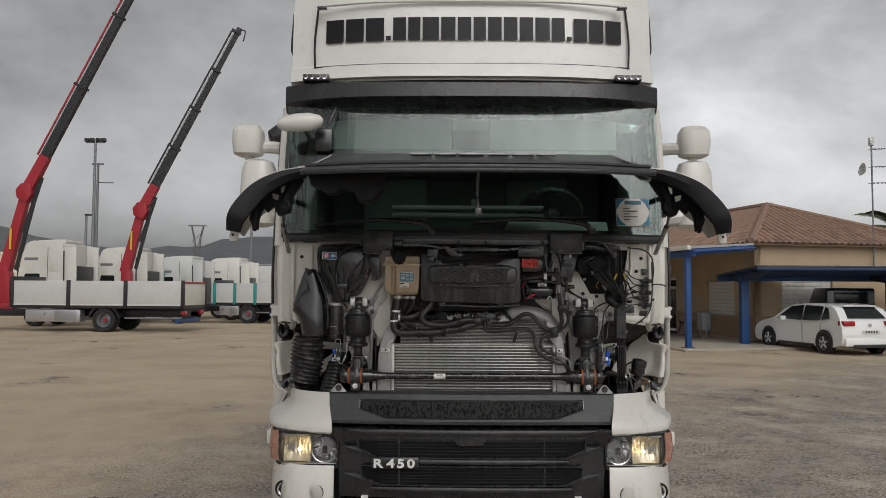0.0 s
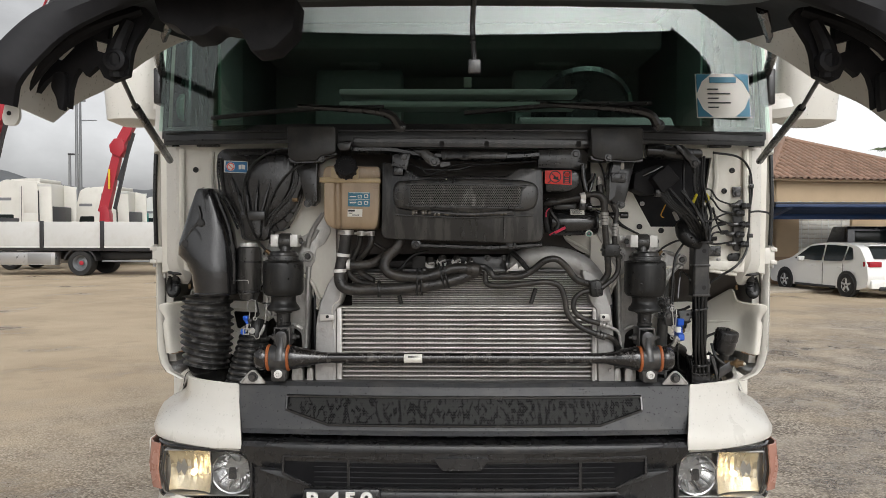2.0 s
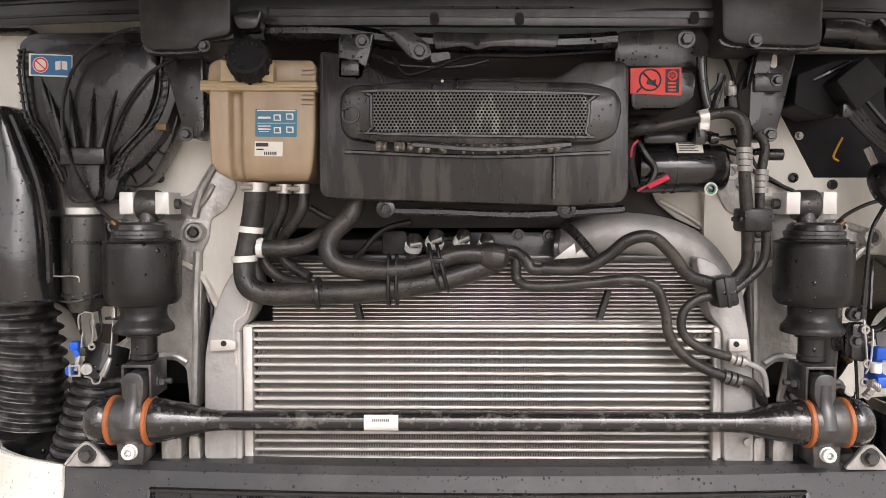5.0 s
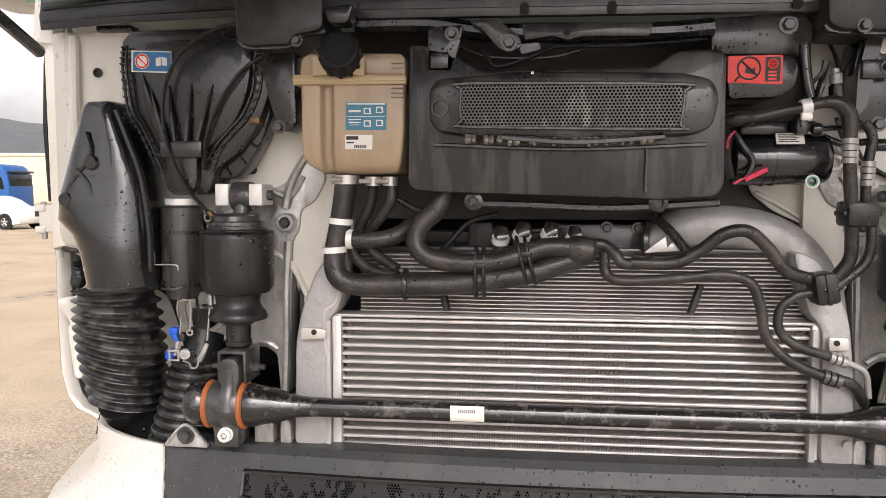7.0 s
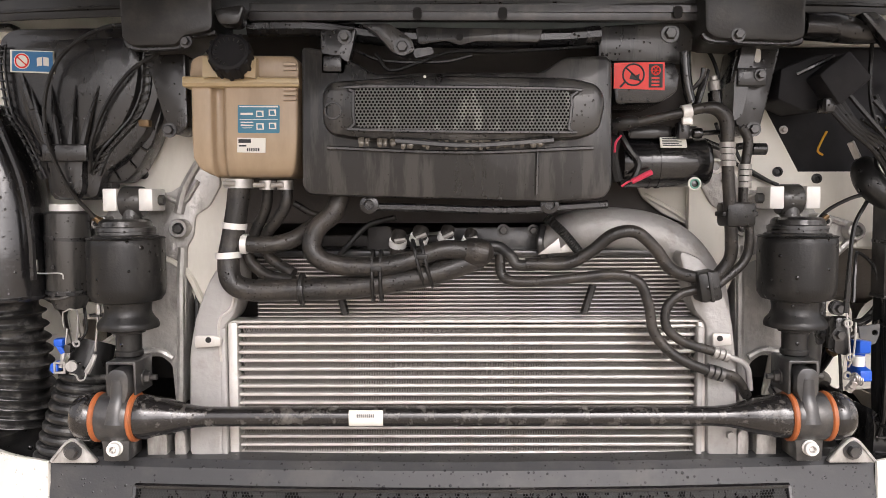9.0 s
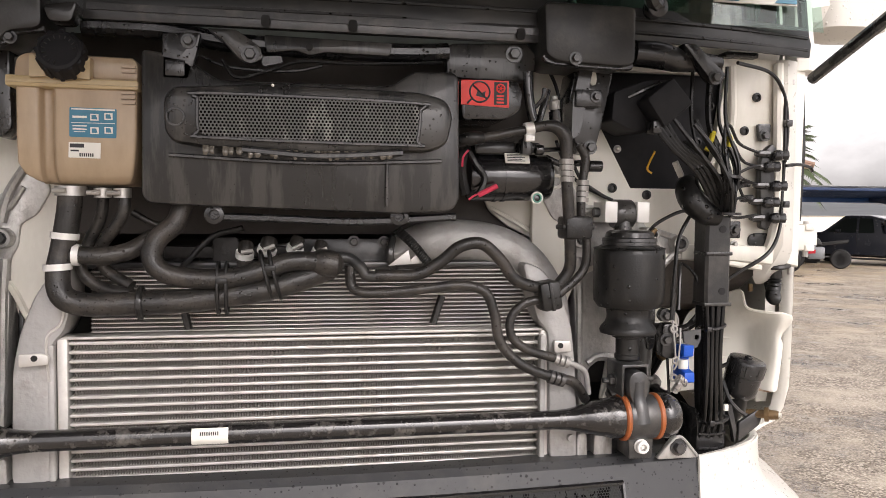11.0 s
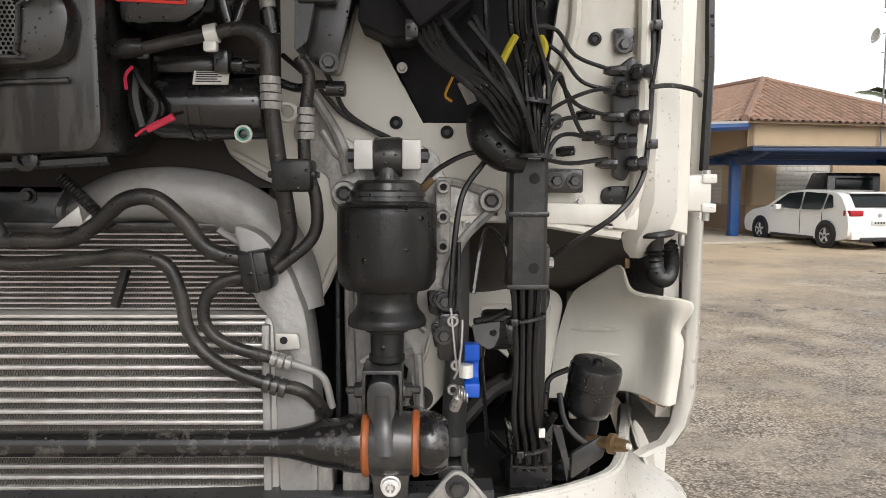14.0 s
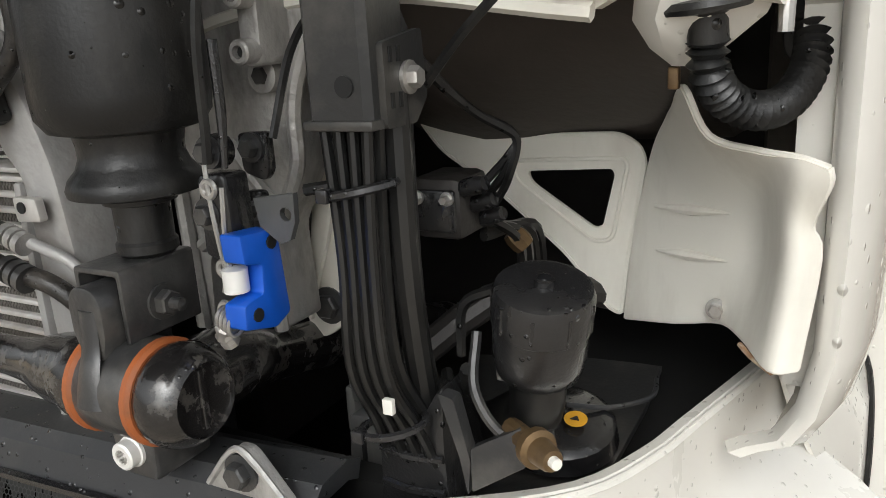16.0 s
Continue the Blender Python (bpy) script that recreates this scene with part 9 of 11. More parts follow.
    for sg in (-1, 1):
        part("clevis_bolt", bolt((CX + sg * 0.0305, 0.01, 1.373), 0.0125, (sg, 0, 0), None, 1.35, 0.012), M["steel"], T)
        part("bolt_end", lathe([(0.006, 0), (0.006, 0.026), (0, 0.028)], (CX + sg * 0.0305, 0.01, 1.373), (sg, 0, 0), 10), M["steel"], T)
    # bush, bar ends and arm
    X = s * 0.689
    bz, by = 1.299, -0.017
    part("bush_housing", lathe([(0.0, -0.032), (0.046, -0.032), (0.0475, -0.028), (0.0475, 0.028), (0.046, 0.032), (0, 0.032)], (X, by, bz), (1, 0, 0), 32), M["steel"], T, "grey bush housing")
    part("bush_foot", prism([(X - 0.031, 1.29), (X + 0.031, 1.29), (X + 0.03, 1.262), (X + 0.027, 1.24), (X + 0.026, 1.212), (X - 0.026, 1.212), (X - 0.027, 1.24), (X - 0.031, 1.262)], -0.034, 0.035, 0.006, 0.006), M["steel"], T)
    for dx in (-0.037, 0.037):
        part("bush_ring", lathe([(0.03, -0.0055), (0.046, -0.006), (0.0495, -0.003), (0.0495, 0.003), (0.046, 0.006), (0.03, 0.0055)], (X + dx, by, bz), (1, 0, 0), 32), M["orange"], T, "orange poly bush ring")
    inner = -s
    part("bar_eye", lathe([(0.0, 0.043), (0.044, 0.043), (0.0445, 0.055), (0.042, 0.068), (0.038, 0.082), (0.036, 0.1), (0.031, 0.12), (0.026, 0.138), (0.0225, 0.155), (0.0204, 0.18), (0, 0.18)], (X, by, bz), (inner, 0, 0), 28), M["bar"], T)
    end = part("bar_end", lathe([(0.0, 0.043), (0.044, 0.043), (0.0475, 0.05), (0.0475, 0.062), (0.043, 0.075), (0.037, 0.084), (0.034, 0.086), (0.033, 0.082), (0.03, 0.081), (0, 0.081)], (X, by, bz), (s, 0, 0), 28), M["bar"], T, "greasy black end of the anti-roll bar")
    part("end_web", box(X + s * 0.081, X + s * 0.0835, by - 0.004, by + 0.004, bz - 0.028, bz + 0.028, 0.001), M["bar"], end)
    part("arm", sweep([(X + s * 0.045, by + 0.025, bz), (X + s * 0.03, 0.08, bz - 0.01), (X + s * 0.0, 0.2, 1.25), (X - s * 0.05, 0.7, 1.1)], [0.04, 0.038, 0.034, 0.03], 14, 5), M["bar"], T, "black anti-roll bar arm")
    tb = part("torx_bolt", lathe([(0, 0), (0.0155, 0), (0.0155, 0.004), (0.0135, 0.005), (0.0135, 0.014), (0.0115, 0.0155), (0.0075, 0.0155), (0.0065, 0.009), (0, 0.009)], (X, -0.033, 1.24), (0, -1, 0), 18), M["machined"], T, "bright socket screw")
    for k in range(6):
        a = math.pi * k / 3
        part("socket_lobe", box(X + 0.0062 * math.cos(a) - 0.0016, X + 0.0062 * math.cos(a) + 0.0016, -0.0475, -0.0425, 1.24 + 0.0062 * math.sin(a) - 0.0016, 1.24 + 0.0062 * math.sin(a) + 0.0016), M["zinc"], tb)
    # cast pillar carrying the spring, arched over the arm
    outline = ((0.545, 1.853), (0.593, 1.774), (0.631, 1.749), (0.727, 1.756), (0.76, 1.738), (0.771, 1.7), (0.831, 1.681), (0.851, 1.685), (0.87, 1.666), (0.859, 1.647), (0.8, 1.594), (0.786, 1.563), (0.77, 1.527), (0.77, 1.477), (0.75, 1.437), (0.732, 1.405), (0.738, 1.3), (0.722, 1.3), (0.714, 1.37), (0.697, 1.387), (0.66, 1.389), (0.636, 1.37), (0.63, 1.28), (0.61, 1.28), (0.605, 1.41), (0.602, 1.49), (0.597, 1.63), (0.582, 1.655), (0.577, 1.7), (0.545, 1.72), (0.518, 1.769))
    c = part("cast_pillar", prism([(s * x, z) for x, z in outline], 0.142, 0.2, 0.01, 0.008), M["cast"], T, "rough cast aluminium spring pillar")
    for line, r in ((((0.55, 1.84), (0.595, 1.765), (0.612, 1.705)), (0.008, 0.01, 0.012)), (((0.605, 1.63), (0.61, 1.56), (0.612, 1.49), (0.613, 1.41), (0.618, 1.29)), (0.01, 0.009, 0.009, 0.009, 0.009)), (((0.855, 1.65), (0.81, 1.605), (0.79, 1.57), (0.778, 1.53), (0.776, 1.48), (0.755, 1.437)), (0.009, 0.008, 0.008, 0.008, 0.008, 0.008)), (((0.84, 1.676), (0.8, 1.689), (0.772, 1.694)), (0.008, 0.007, 0.007)), (((0.72, 1.405), (0.7, 1.398), (0.66, 1.4), (0.632, 1.385)), (0.008, 0.008, 0.008, 0.008)), (((0.727, 1.4), (0.73, 1.35), (0.731, 1.3)), (0.008, 0.008, 0.008)), (((0.64, 1.74), (0.6, 1.73), (0.568, 1.775)), (0.006, 0.006, 0.006)), (((0.69, 1.5), (0.72, 1.46), (0.74, 1.44)), (0.006, 0.007, 0.006))):
        part("pillar_rib", sweep([(s * x, 0.138, z) for x, z in line], list(r), 8, 5), M["cast"], c)
    for x, z, r in ((0.606, 1.672, 0.021), (0.848, 1.662, 0.02)):
        part("boss", lathe([(0, 0), (r, 0), (r, 0.028), (r * 0.9, 0.031), (r * 0.62, 0.031), (r * 0.6, 0.02), (0, 0.02)], (s * x, 0.145, z), (0, -1, 0), 22), M["cast"], c)
        part("boss_bolt", bolt((s * x, 0.124, z), 0.0105), M["steel"], c)
    part("socket_rail", prism([(s * 0.755, 1.7), (s * 0.781, 1.7), (s * 0.779, 1.575), (s * 0.756, 1.575)], 0.1, 0.15, 0.008, 0.003), M["cast"], c)
    for z in (1.684, 1.636, 1.588):
        part("socket", lathe([(0, 0), (0.0115, 0), (0.0115, 0.02), (0.0095, 0.022), (0.006, 0.022), (0.0055, 0.012), (0, 0.012)], (s * 0.768, 0.104, z), (0, -1, 0), 16), M["cast"], c)
        part("socket_hole", lathe([(0, 0), (0.0055, 0), (0.0055, 0.0015), (0, 0.0015)], (s * 0.768, 0.0895, z), (0, -1, 0), 10), M["dark"], c)
    part("arch_ring", lathe([(0.003, 0), (0.009, 0), (0.009, 0.008), (0.005, 0.009), (0.004, 0.003), (0, 0.003)], (s * 0.676, 0.142, 1.4), (0, -1, 0), 14), M["cast"], c)
    part("web_stud", lathe([(0.003, 0), (0.01, 0), (0.01, 0.006), (0.005, 0.007), (0, 0.004)], (s * 0.812, 0.142, 1.62), (0, -1, 0), 14), M["cast"], c)
    part("side_ring", lathe([(0, 0), (0.016, 0), (0.017, 0.014), (0.013, 0.016), (0.008, 0.016), (0.007, 0.006), (0, 0.006)], (s * 0.752, 0.142, 1.565), (0, -1, 0), 18), M["cast"], c)
    part("side_ring_bolt", bolt((s * 0.752, 0.134, 1.565), 0.009), M["steel"], c)
    part("backing_sheet", box(s * 0.625, s * 0.78, 0.225, 0.232, 1.7, 1.86), M["white_in"], T)
    part("backing_sheet", box(s * 0.45, s * 0.6, 0.28, 0.287, 1.64, 1.96), M["white_in"], T)
    part("seal_strip", box(s * 0.584, s * 0.592, 0.17, 0.19, 1.02, 1.57, 0.002), M["grille"], T, "thin grey strip beside the cooler")
    for dx, w in ((-0.058, 0.021), (-0.106, 0.012)):
        part("mount_lug", prism([(X + s * dx - w, 1.16), (X + s * dx + w, 1.16), (X + s * dx + w, 1.244), (X + s * dx + w * 0.6, 1.254), (X + s * dx - w * 0.6, 1.254), (X + s * dx - w, 1.244)], 0.03, 0.09, 0.004, 0.005), M["cast"], T, "pale cast mounting lug")
    ft = part("foot_bracket", prism([(s * 0.742, 1.198), (s * 0.776, 1.24), (s * 0.783, 1.246), (s * 0.797, 1.246), (s * 0.804, 1.24), (s * 0.84, 1.198)], -0.002, 0.012, 0.006, 0.003), M["cast"], T, "triangular bolted bracket")
    part("bracket_rim", sweep([(s * 0.745, -0.002, 1.202), (s * 0.78, -0.004, 1.243), (s * 0.8, -0.004, 1.243), (s * 0.836, -0.002, 1.202)], 0.0035, 6, 3), M["cast"], ft)
    part("foot_bolt", bolt((s * 0.79, -0.003, 1.224), 0.0125, (0, -1, 0), None, 1.5, 0.012), M["steel"], ft)


for side_sign in (-1, 1):
    suspension(side_sign)


def anti_roll_bar():
    b = part("anti_roll_bar", sweep([(-0.56, -0.017, 1.299), (0.56, -0.017, 1.299)], 0.02, 20), M["bar"], T, "black anti-roll bar across the radiator")
    p = (-0.189, -0.025, 1.305)
    rows = []
    for x in (p[0] - 0.034, p[0] + 0.034):
        rows.append([(x, -0.017 - 0.0206 * math.cos(a), 1.299 + 0.0206 * math.sin(a)) for a in (radians(-50 + 10 * i) for i in range(11))])
    bm = bmesh.new()
    rings(bm, rows, cap=False, closed=False)
    st = part("paper_sticker", bm, M["label_white"], b, "curled white parts sticker")
    for k in range(9):
        part("print_bar", box(p[0] - 0.018 + k * 0.004, p[0] - 0.016 + k * 0.004, -0.0382, -0.0366, 1.302, 1.309), M["ink"], st)


anti_roll_bar()


# inner sheets beside the cooler
part("inner_sheet", prism([(-0.611, 1.802), (-0.546, 1.803), (-0.542, 1.535), (-0.622, 1.534)], 0.24, 0.246), M["white_in"], T)
part("inner_sheet", prism([(0.547, 1.856), (0.612, 1.857), (0.62, 1.604), (0.555, 1.603)], 0.24, 0.246), M["white_in"], T)

# ---- air intake on the passenger side ----
def air_intake():
    out = [(-0.928, 2.06), (-0.905, 2.083), (-0.649, 2.087), (-0.614, 2.063), (-0.62, 1.962), (-0.651, 1.872), (-0.701, 1.809), (-0.736, 1.788), (-0.747, 1.734), (-0.842, 1.734), (-0.847, 1.786), (-0.875, 1.821), (-0.901, 1.881), (-0.921, 1.978)]
    mid = sum(p[0] for p in out) / len(out)
    out = [(mid + (x - mid) * 1.09, z) for x, z in out]
    f = part("intake_funnel", prism(out, 0.045, 0.15, 0.02, 0.015), M["plastic"], T, "black funnel-shaped air intake housing")
    bulge = [(-0.901, 2.054), (-0.668, 2.064), (-0.638, 2.032), (-0.652, 1.94), (-0.684, 1.876), (-0.734, 1.833), (-0.763, 1.817), (-0.765, 1.734), (-0.835, 1.734), (-0.84, 1.818), (-0.873, 1.871), (-0.898, 1.966)]
    part("funnel_face", prism(bulge, 0.026, 0.06, 0.03, 0.018), M["plastic"], f)
    for a, b in (((-0.866, 0.028, 1.965), (-0.825, 0.02, 1.832)), ((-0.822, 0.026, 1.964), (-0.806, 0.018, 1.829)), ((-0.772, 0.026, 1.964), (-0.784, 0.018, 1.829)), ((-0.726, 0.026, 1.963), (-0.763, 0.02, 1.832)), ((-0.885, 0.03, 2.001), (-0.861, 0.028, 1.918))):
        part("funnel_rib", sweep([a, ((a[0] + b[0]) / 2, (a[1] + b[1]) / 2 - 0.004, (a[2] + b[2]) / 2), b], [0.002, 0.006, 0.008], 6, 5), M["plastic"], f)
    part("strap", box((-0.837, 0.01, 1.832)[0], (-0.746, 0.01, 1.832)[0], 0.005, 0.05, (-0.818, 0.01, 1.811)[2], (-0.817, 0.01, 1.846)[2], 0.005), M["plastic"], f)
    edge = [(-0.93, 0.04, 2.045), (-0.934, 0.04, 2.01), (-0.93, 0.04, 1.959), (-0.922, 0.04, 1.908), (-0.902, 0.04, 1.874), (-0.88, 0.04, 1.829), (-0.857, 0.04, 1.777)]
    edge2 = [(-0.622, 0.04, 2.04), (-0.628, 0.04, 2.001), (-0.632, 0.04, 1.952), (-0.654, 0.04, 1.901), (-0.685, 0.04, 1.867), (-0.719, 0.04, 1.829), (-0.739, 0.04, 1.783)]
    for line, sg in ((edge, 1), (edge2, -1)):
        pts = spline(line, 3)
        part("edge_flange", sweep([p + V(0, 0.004, 0) for p in pts], 0.0035, 6, 1), M["plastic"], f)
        part("edge_flange", sweep([p + V(sg * 0.013, -0.004, 0.002) for p in pts], 0.003, 6, 1), M["plastic"], f)
        for p, q in zip(pts, pts[1:]):
            d = (q - p).normalized()
            nrm = V(abs(d.z) * sg, 0, -d.x * sg * (1 if d.z < 0 else -1))
            part("edge_rib", sweep([p - nrm * 0.002 + V(0, -0.002, 0), p + nrm * 0.015 + V(0, -0.004, 0)], 0.0022, 5), M["plastic"], f)
    lobe = part("funnel_lobe", prism([(-0.66, 1.97), (-0.615, 1.95), (-0.622, 1.905), (-0.638, 1.855), (-0.671, 1.798), (-0.7, 1.77), (-0.755, 1.768), (-0.75, 1.81), (-0.7, 1.86), (-0.665, 1.91)], 0.075, 0.14, 0.012, 0.01), M["plastic"], f)
    for a, b in (((-0.632, 1.925), (-0.66, 1.915)), ((-0.633, 1.88), (-0.675, 1.88)), ((-0.65, 1.835), (-0.69, 1.858)), ((-0.675, 1.8), (-0.71, 1.838)), ((-0.71, 1.775), (-0.732, 1.81))):
        part("lobe_rib", sweep([(a[0], 0.073, a[1]), (b[0], 0.065, b[1])], 0.003, 5), M["plastic"], lobe)
    part("clip_band", box((-0.647, 0.03, 1.891)[0], (-0.626, 0.03, 1.89)[0], 0.02, 0.04, (-0.641, 0.03, 1.881)[2], (-0.641, 0.03, 1.895)[2], 0.002), M["brass"], f)
    lab = part("label", prism([(-0.901, 2.035), (-0.814, 2.031), (-0.815, 1.987), (-0.902, 1.991)], 0.0215, 0.026), M["label_white"], f, "blue and white handling sticker")
    part("label_field", prism([(-0.896, 2.032), (-0.815, 2.029), (-0.816, 1.99), (-0.898, 1.993)], 0.0205, 0.0213), M["label_blue"], lab)
    c = (-0.877, 0.02, 2.012)
    part("ring_mark", lathe([(0.0, 0), (0.016, 0), (0.016, 0.0006), (0, 0.0006)], (c[0], 0.0203, c[2]), (0, -1, 0), 20), M["label_white"], lab)
    part("ring_mark", hoop((c[0], 0.0196, c[2]), 0.013, 0.0016), M["label_red"], lab)
    part("slash_mark", sweep([(c[0] - 0.01, 0.0193, c[2] + 0.009), (c[0] + 0.01, 0.0193, c[2] - 0.009)], 0.0013, 5), M["label_red"], lab)
    k = (-0.835, 0.02, 2.01)
    part("book_mark", prism([(k[0] - 0.012, k[2] - 0.009), (k[0], k[2] - 0.007), (k[0] + 0.012, k[2] - 0.009), (k[0] + 0.012, k[2] + 0.008), (k[0], k[2] + 0.01), (k[0] - 0.012, k[2] + 0.008)], 0.0198, 0.0204), M["label_white"], lab)
    part("book_spine", box(k[0] - 0.001, k[0] + 0.001, 0.0192, 0.0197, k[2] - 0.008, k[2] + 0.009), M["label_blue"], lab)
    # collar and dust valve below
    cx = (-0.824, 0.07, 1.617)[0]
    z = (1.725, 1.711, 1.654, 1.542, 1.507)
    part("collar", lathe([(0.034, z[1]), (0.034, z[0]), (0, z[0])], (cx, 0.075, 0), (0, 0, 1), 20), M["machined"], T, "pale clamp collar")
    v = part("air_canister", lathe([(0, z[4] - 0.005), (0.03, z[4]), (0.044, z[3]), (0.0455, z[2]), (0.044, z[1] - 0.006), (0.036, z[1]), (0, z[1])], (cx, 0.075, 0), (0, 0, 1), 24), M["cover"], T, "grey-black intake canister")
    for zz in (z[2], z[3]):
        part("canister_strap", lathe([(0.0457, -0.004), (0.0475, -0.004), (0.0475, 0.004), (0.0457, 0.004)], (cx, 0.075, zz), (0.05, 0, 1), 24), M["plastic"], v)
    clip = part("canister_clip", box(cx - 0.066, cx - 0.042, 0.028, 0.034, 1.588, 1.612, 0.002), M["zinc"], v)
    part("clip_nut", bolt((cx - 0.056, 0.028, 1.6), 0.007), M["zinc"], clip)
    part("clip_wire", sweep([(cx - 0.06, 0.03, 1.586), (cx - 0.03, 0.03, 1.584), (cx + 0.006, 0.028, 1.584), (cx + 0.01, 0.03, 1.572)], 0.0016, 5, 4), M["zinc"], clip)
    part("canister_slot", box(cx - 0.022, cx + 0.034, 0.03, 0.034, 1.536, 1.544, 0.002), M["dark"], v)
    part("slot_lip", sweep([(cx - 0.03, 0.034, 1.532), (cx + 0.005, 0.028, 1.533), (cx + 0.04, 0.05, 1.546)], 0.0035, 6, 4), M["cover"], v)
    for dz in (0.03, 0.09, 0.15):
        part("canister_knob", lathe([(0.004, 0), (0.004, 0.006), (0, 0.006)], (cx - 0.01, 0.031, z[4] + dz), (0, -1, 0), 8), M["plastic"], v)
    fat = None
    for k in range(9):
        u = k / 8
        c, r = V(-0.818 - 0.032 * u, 0.13 - 0.02 * u, 1.352 - 0.172 * u), 0.05 + 0.016 * u
        ring = sweep([c + V(r * math.cos(a), r * math.sin(a), -0.006 * math.cos(a)) for a in (2 * math.pi * i / 20 for i in range(21))], 0.0105, 10, 1)
        fat = part("rubber_bellows", ring, M["bellows"], T, "short rubber bellows with fat rings") if fat is None else fat
        if k:
            part("bellows_ring", ring, M["bellows"], fat)
    part("bellows_core", sweep([(-0.805, 0.15, 1.42), (-0.818, 0.13, 1.352), (-0.85, 0.11, 1.18), (-0.855, 0.11, 1.12)], [0.04, 0.047, 0.062, 0.062], 16, 5), M["rubber"], fat)
    # large snorkel duct and its bellows
    levels = ((1.532, -1.024, -0.865, 2.2, -0.022), (1.56, -1.028, -0.864, 2.2, -0.024), (1.61, -1.036, -0.865, 2.3, -0.026), (1.65, -1.053, -0.866, 2.4, -0.024), (1.68, -1.084, -0.868, 2.7, -0.02), (1.725, -1.08, -0.874, 3.0, -0.014), (1.775, -1.064, -0.885, 3.4, -0.006), (1.833, -1.044, -0.907, 4.0, 0.0), (1.885, -1.024, -0.93, 4.5, 0.004), (1.916, -1.012, -0.94, 5.0, 0.006), (1.928, -1.006, -0.945, 5.0, 0.012), (1.932, -0.998, -0.952, 5.0, 0.03))
    loops = []
    for z, xa, xb, p, front in levels:
        cx_, hx, cy_, hy = (xa + xb) / 2, (xb - xa) / 2, (front + 0.15) / 2, (0.15 - front) / 2
        loops.append([(cx_ + hx * math.copysign(abs(math.cos(a)) ** (2 / p), math.cos(a)), cy_ + hy * math.copysign(abs(math.sin(a)) ** (2 / p), math.sin(a)), z) for a in (2 * math.pi * k / 40 for k in range(40))])
    d = part("snorkel_duct", rings(bmesh.new(), loops), M["gloss"], T, "large black snorkel duct", 50)
    part("duct_lip", sweep([(-0.865 - 0.157 * (0.5 - 0.5 * math.cos(a)), 0.06 - 0.085 * math.sin(a), 1.534) for a in (math.pi * k / 12 for k in range(13))], 0.005, 6, 2), M["plastic"], d)
    part("duct_flange", sweep([(-0.926, 0, 1.909), (-0.907, -0.002, 1.863), (-0.874, -0.004, 1.773), (-0.859, -0.004, 1.67), (-0.859, 0, 1.574)], 0.007, 6, 6), M["plastic"], d)
    for x, p in enumerate(((-0.982, 0, 1.801), (-1.041, 0, 1.723))):
        part("duct_boss", lathe([(0.016, 0), (0.016, 0.008), (0.013, 0.012), (0, 0.012)], p, (0, -1, 0), 16), M["gloss"], d)
    part("duct_crease", sweep([(-0.994, -0.002, 1.864), (-0.984, -0.004, 1.817), (-1.019, -0.002, 1.77), (-1.043, 0, 1.734)], 0.006, 6, 5), M["gloss"], d)
    part("duct_crease", sweep([(-1.018, -0.002, 1.787), (-0.985, -0.006, 1.752), (-0.972, -0.01, 1.693)], 0.006, 6, 5), M["gloss"], d)
    rows = []
    top, bot = V(*(-0.982, 0.075, 1.525)), V(*(-1.03, 0.2, 1.235))
    n = 154
    for i in range(n + 1):
        u = i / n
        c = top.lerp(bot, u)
        r = 0.08 + 0.012 * math.sin(u * 3.1) - 0.004 * u
        r += 0.0135 * math.exp(-((u * 11 + 0.5) % 1 - 0.5) ** 2 / 0.035)
        tilt = 0.03 * math.sin(u * math.pi)
        rows.append([c + V(r * math.cos(a), 0.92 * r * math.sin(a), -tilt * math.cos(a) * 0.5 - 0.018 * math.cos(a) * (u - 0.2)) for a in (2 * math.pi * j / 32 for j in range(32))])
    part("duct_bellows", rings(bmesh.new(), rows), M["bellows"], T, "large corrugated rubber bellows")
    part("bellows_tail", sweep([(-1.027, 0.2, 1.25), (-1.02, 0.23, 1.2), (-1.0, 0.25, 1.1)], [0.075, 0.072, 0.072], 20, 4), M["rubber"], T)
    part("cable", sweep([(-0.613, 0, 2.073), (-0.698, 0, 2.073), (-0.785, 0.005, 2.024), (-0.824, 0.005, 1.944), (-0.819, 0, 1.845), (-0.787, 0.02, 1.752), (-0.749, 0.05, 1.692)], 0.0045, 6, 8), M["rubber"], T)
    part("cable", sweep([(-0.594, 0, 2.023), (-0.654, 0.005, 1.988), (-0.705, 0.01, 1.926), (-0.737, 0.01, 1.851), (-0.751, 0.03, 1.788)], 0.0045, 6, 8), M["rubber"], T)
    part("brass_elbow", sweep([(-0.757, 0.05, 1.698), (-0.738, 0.06, 1.686)], 0.007, 8), M["brass"], T)


air_intake()


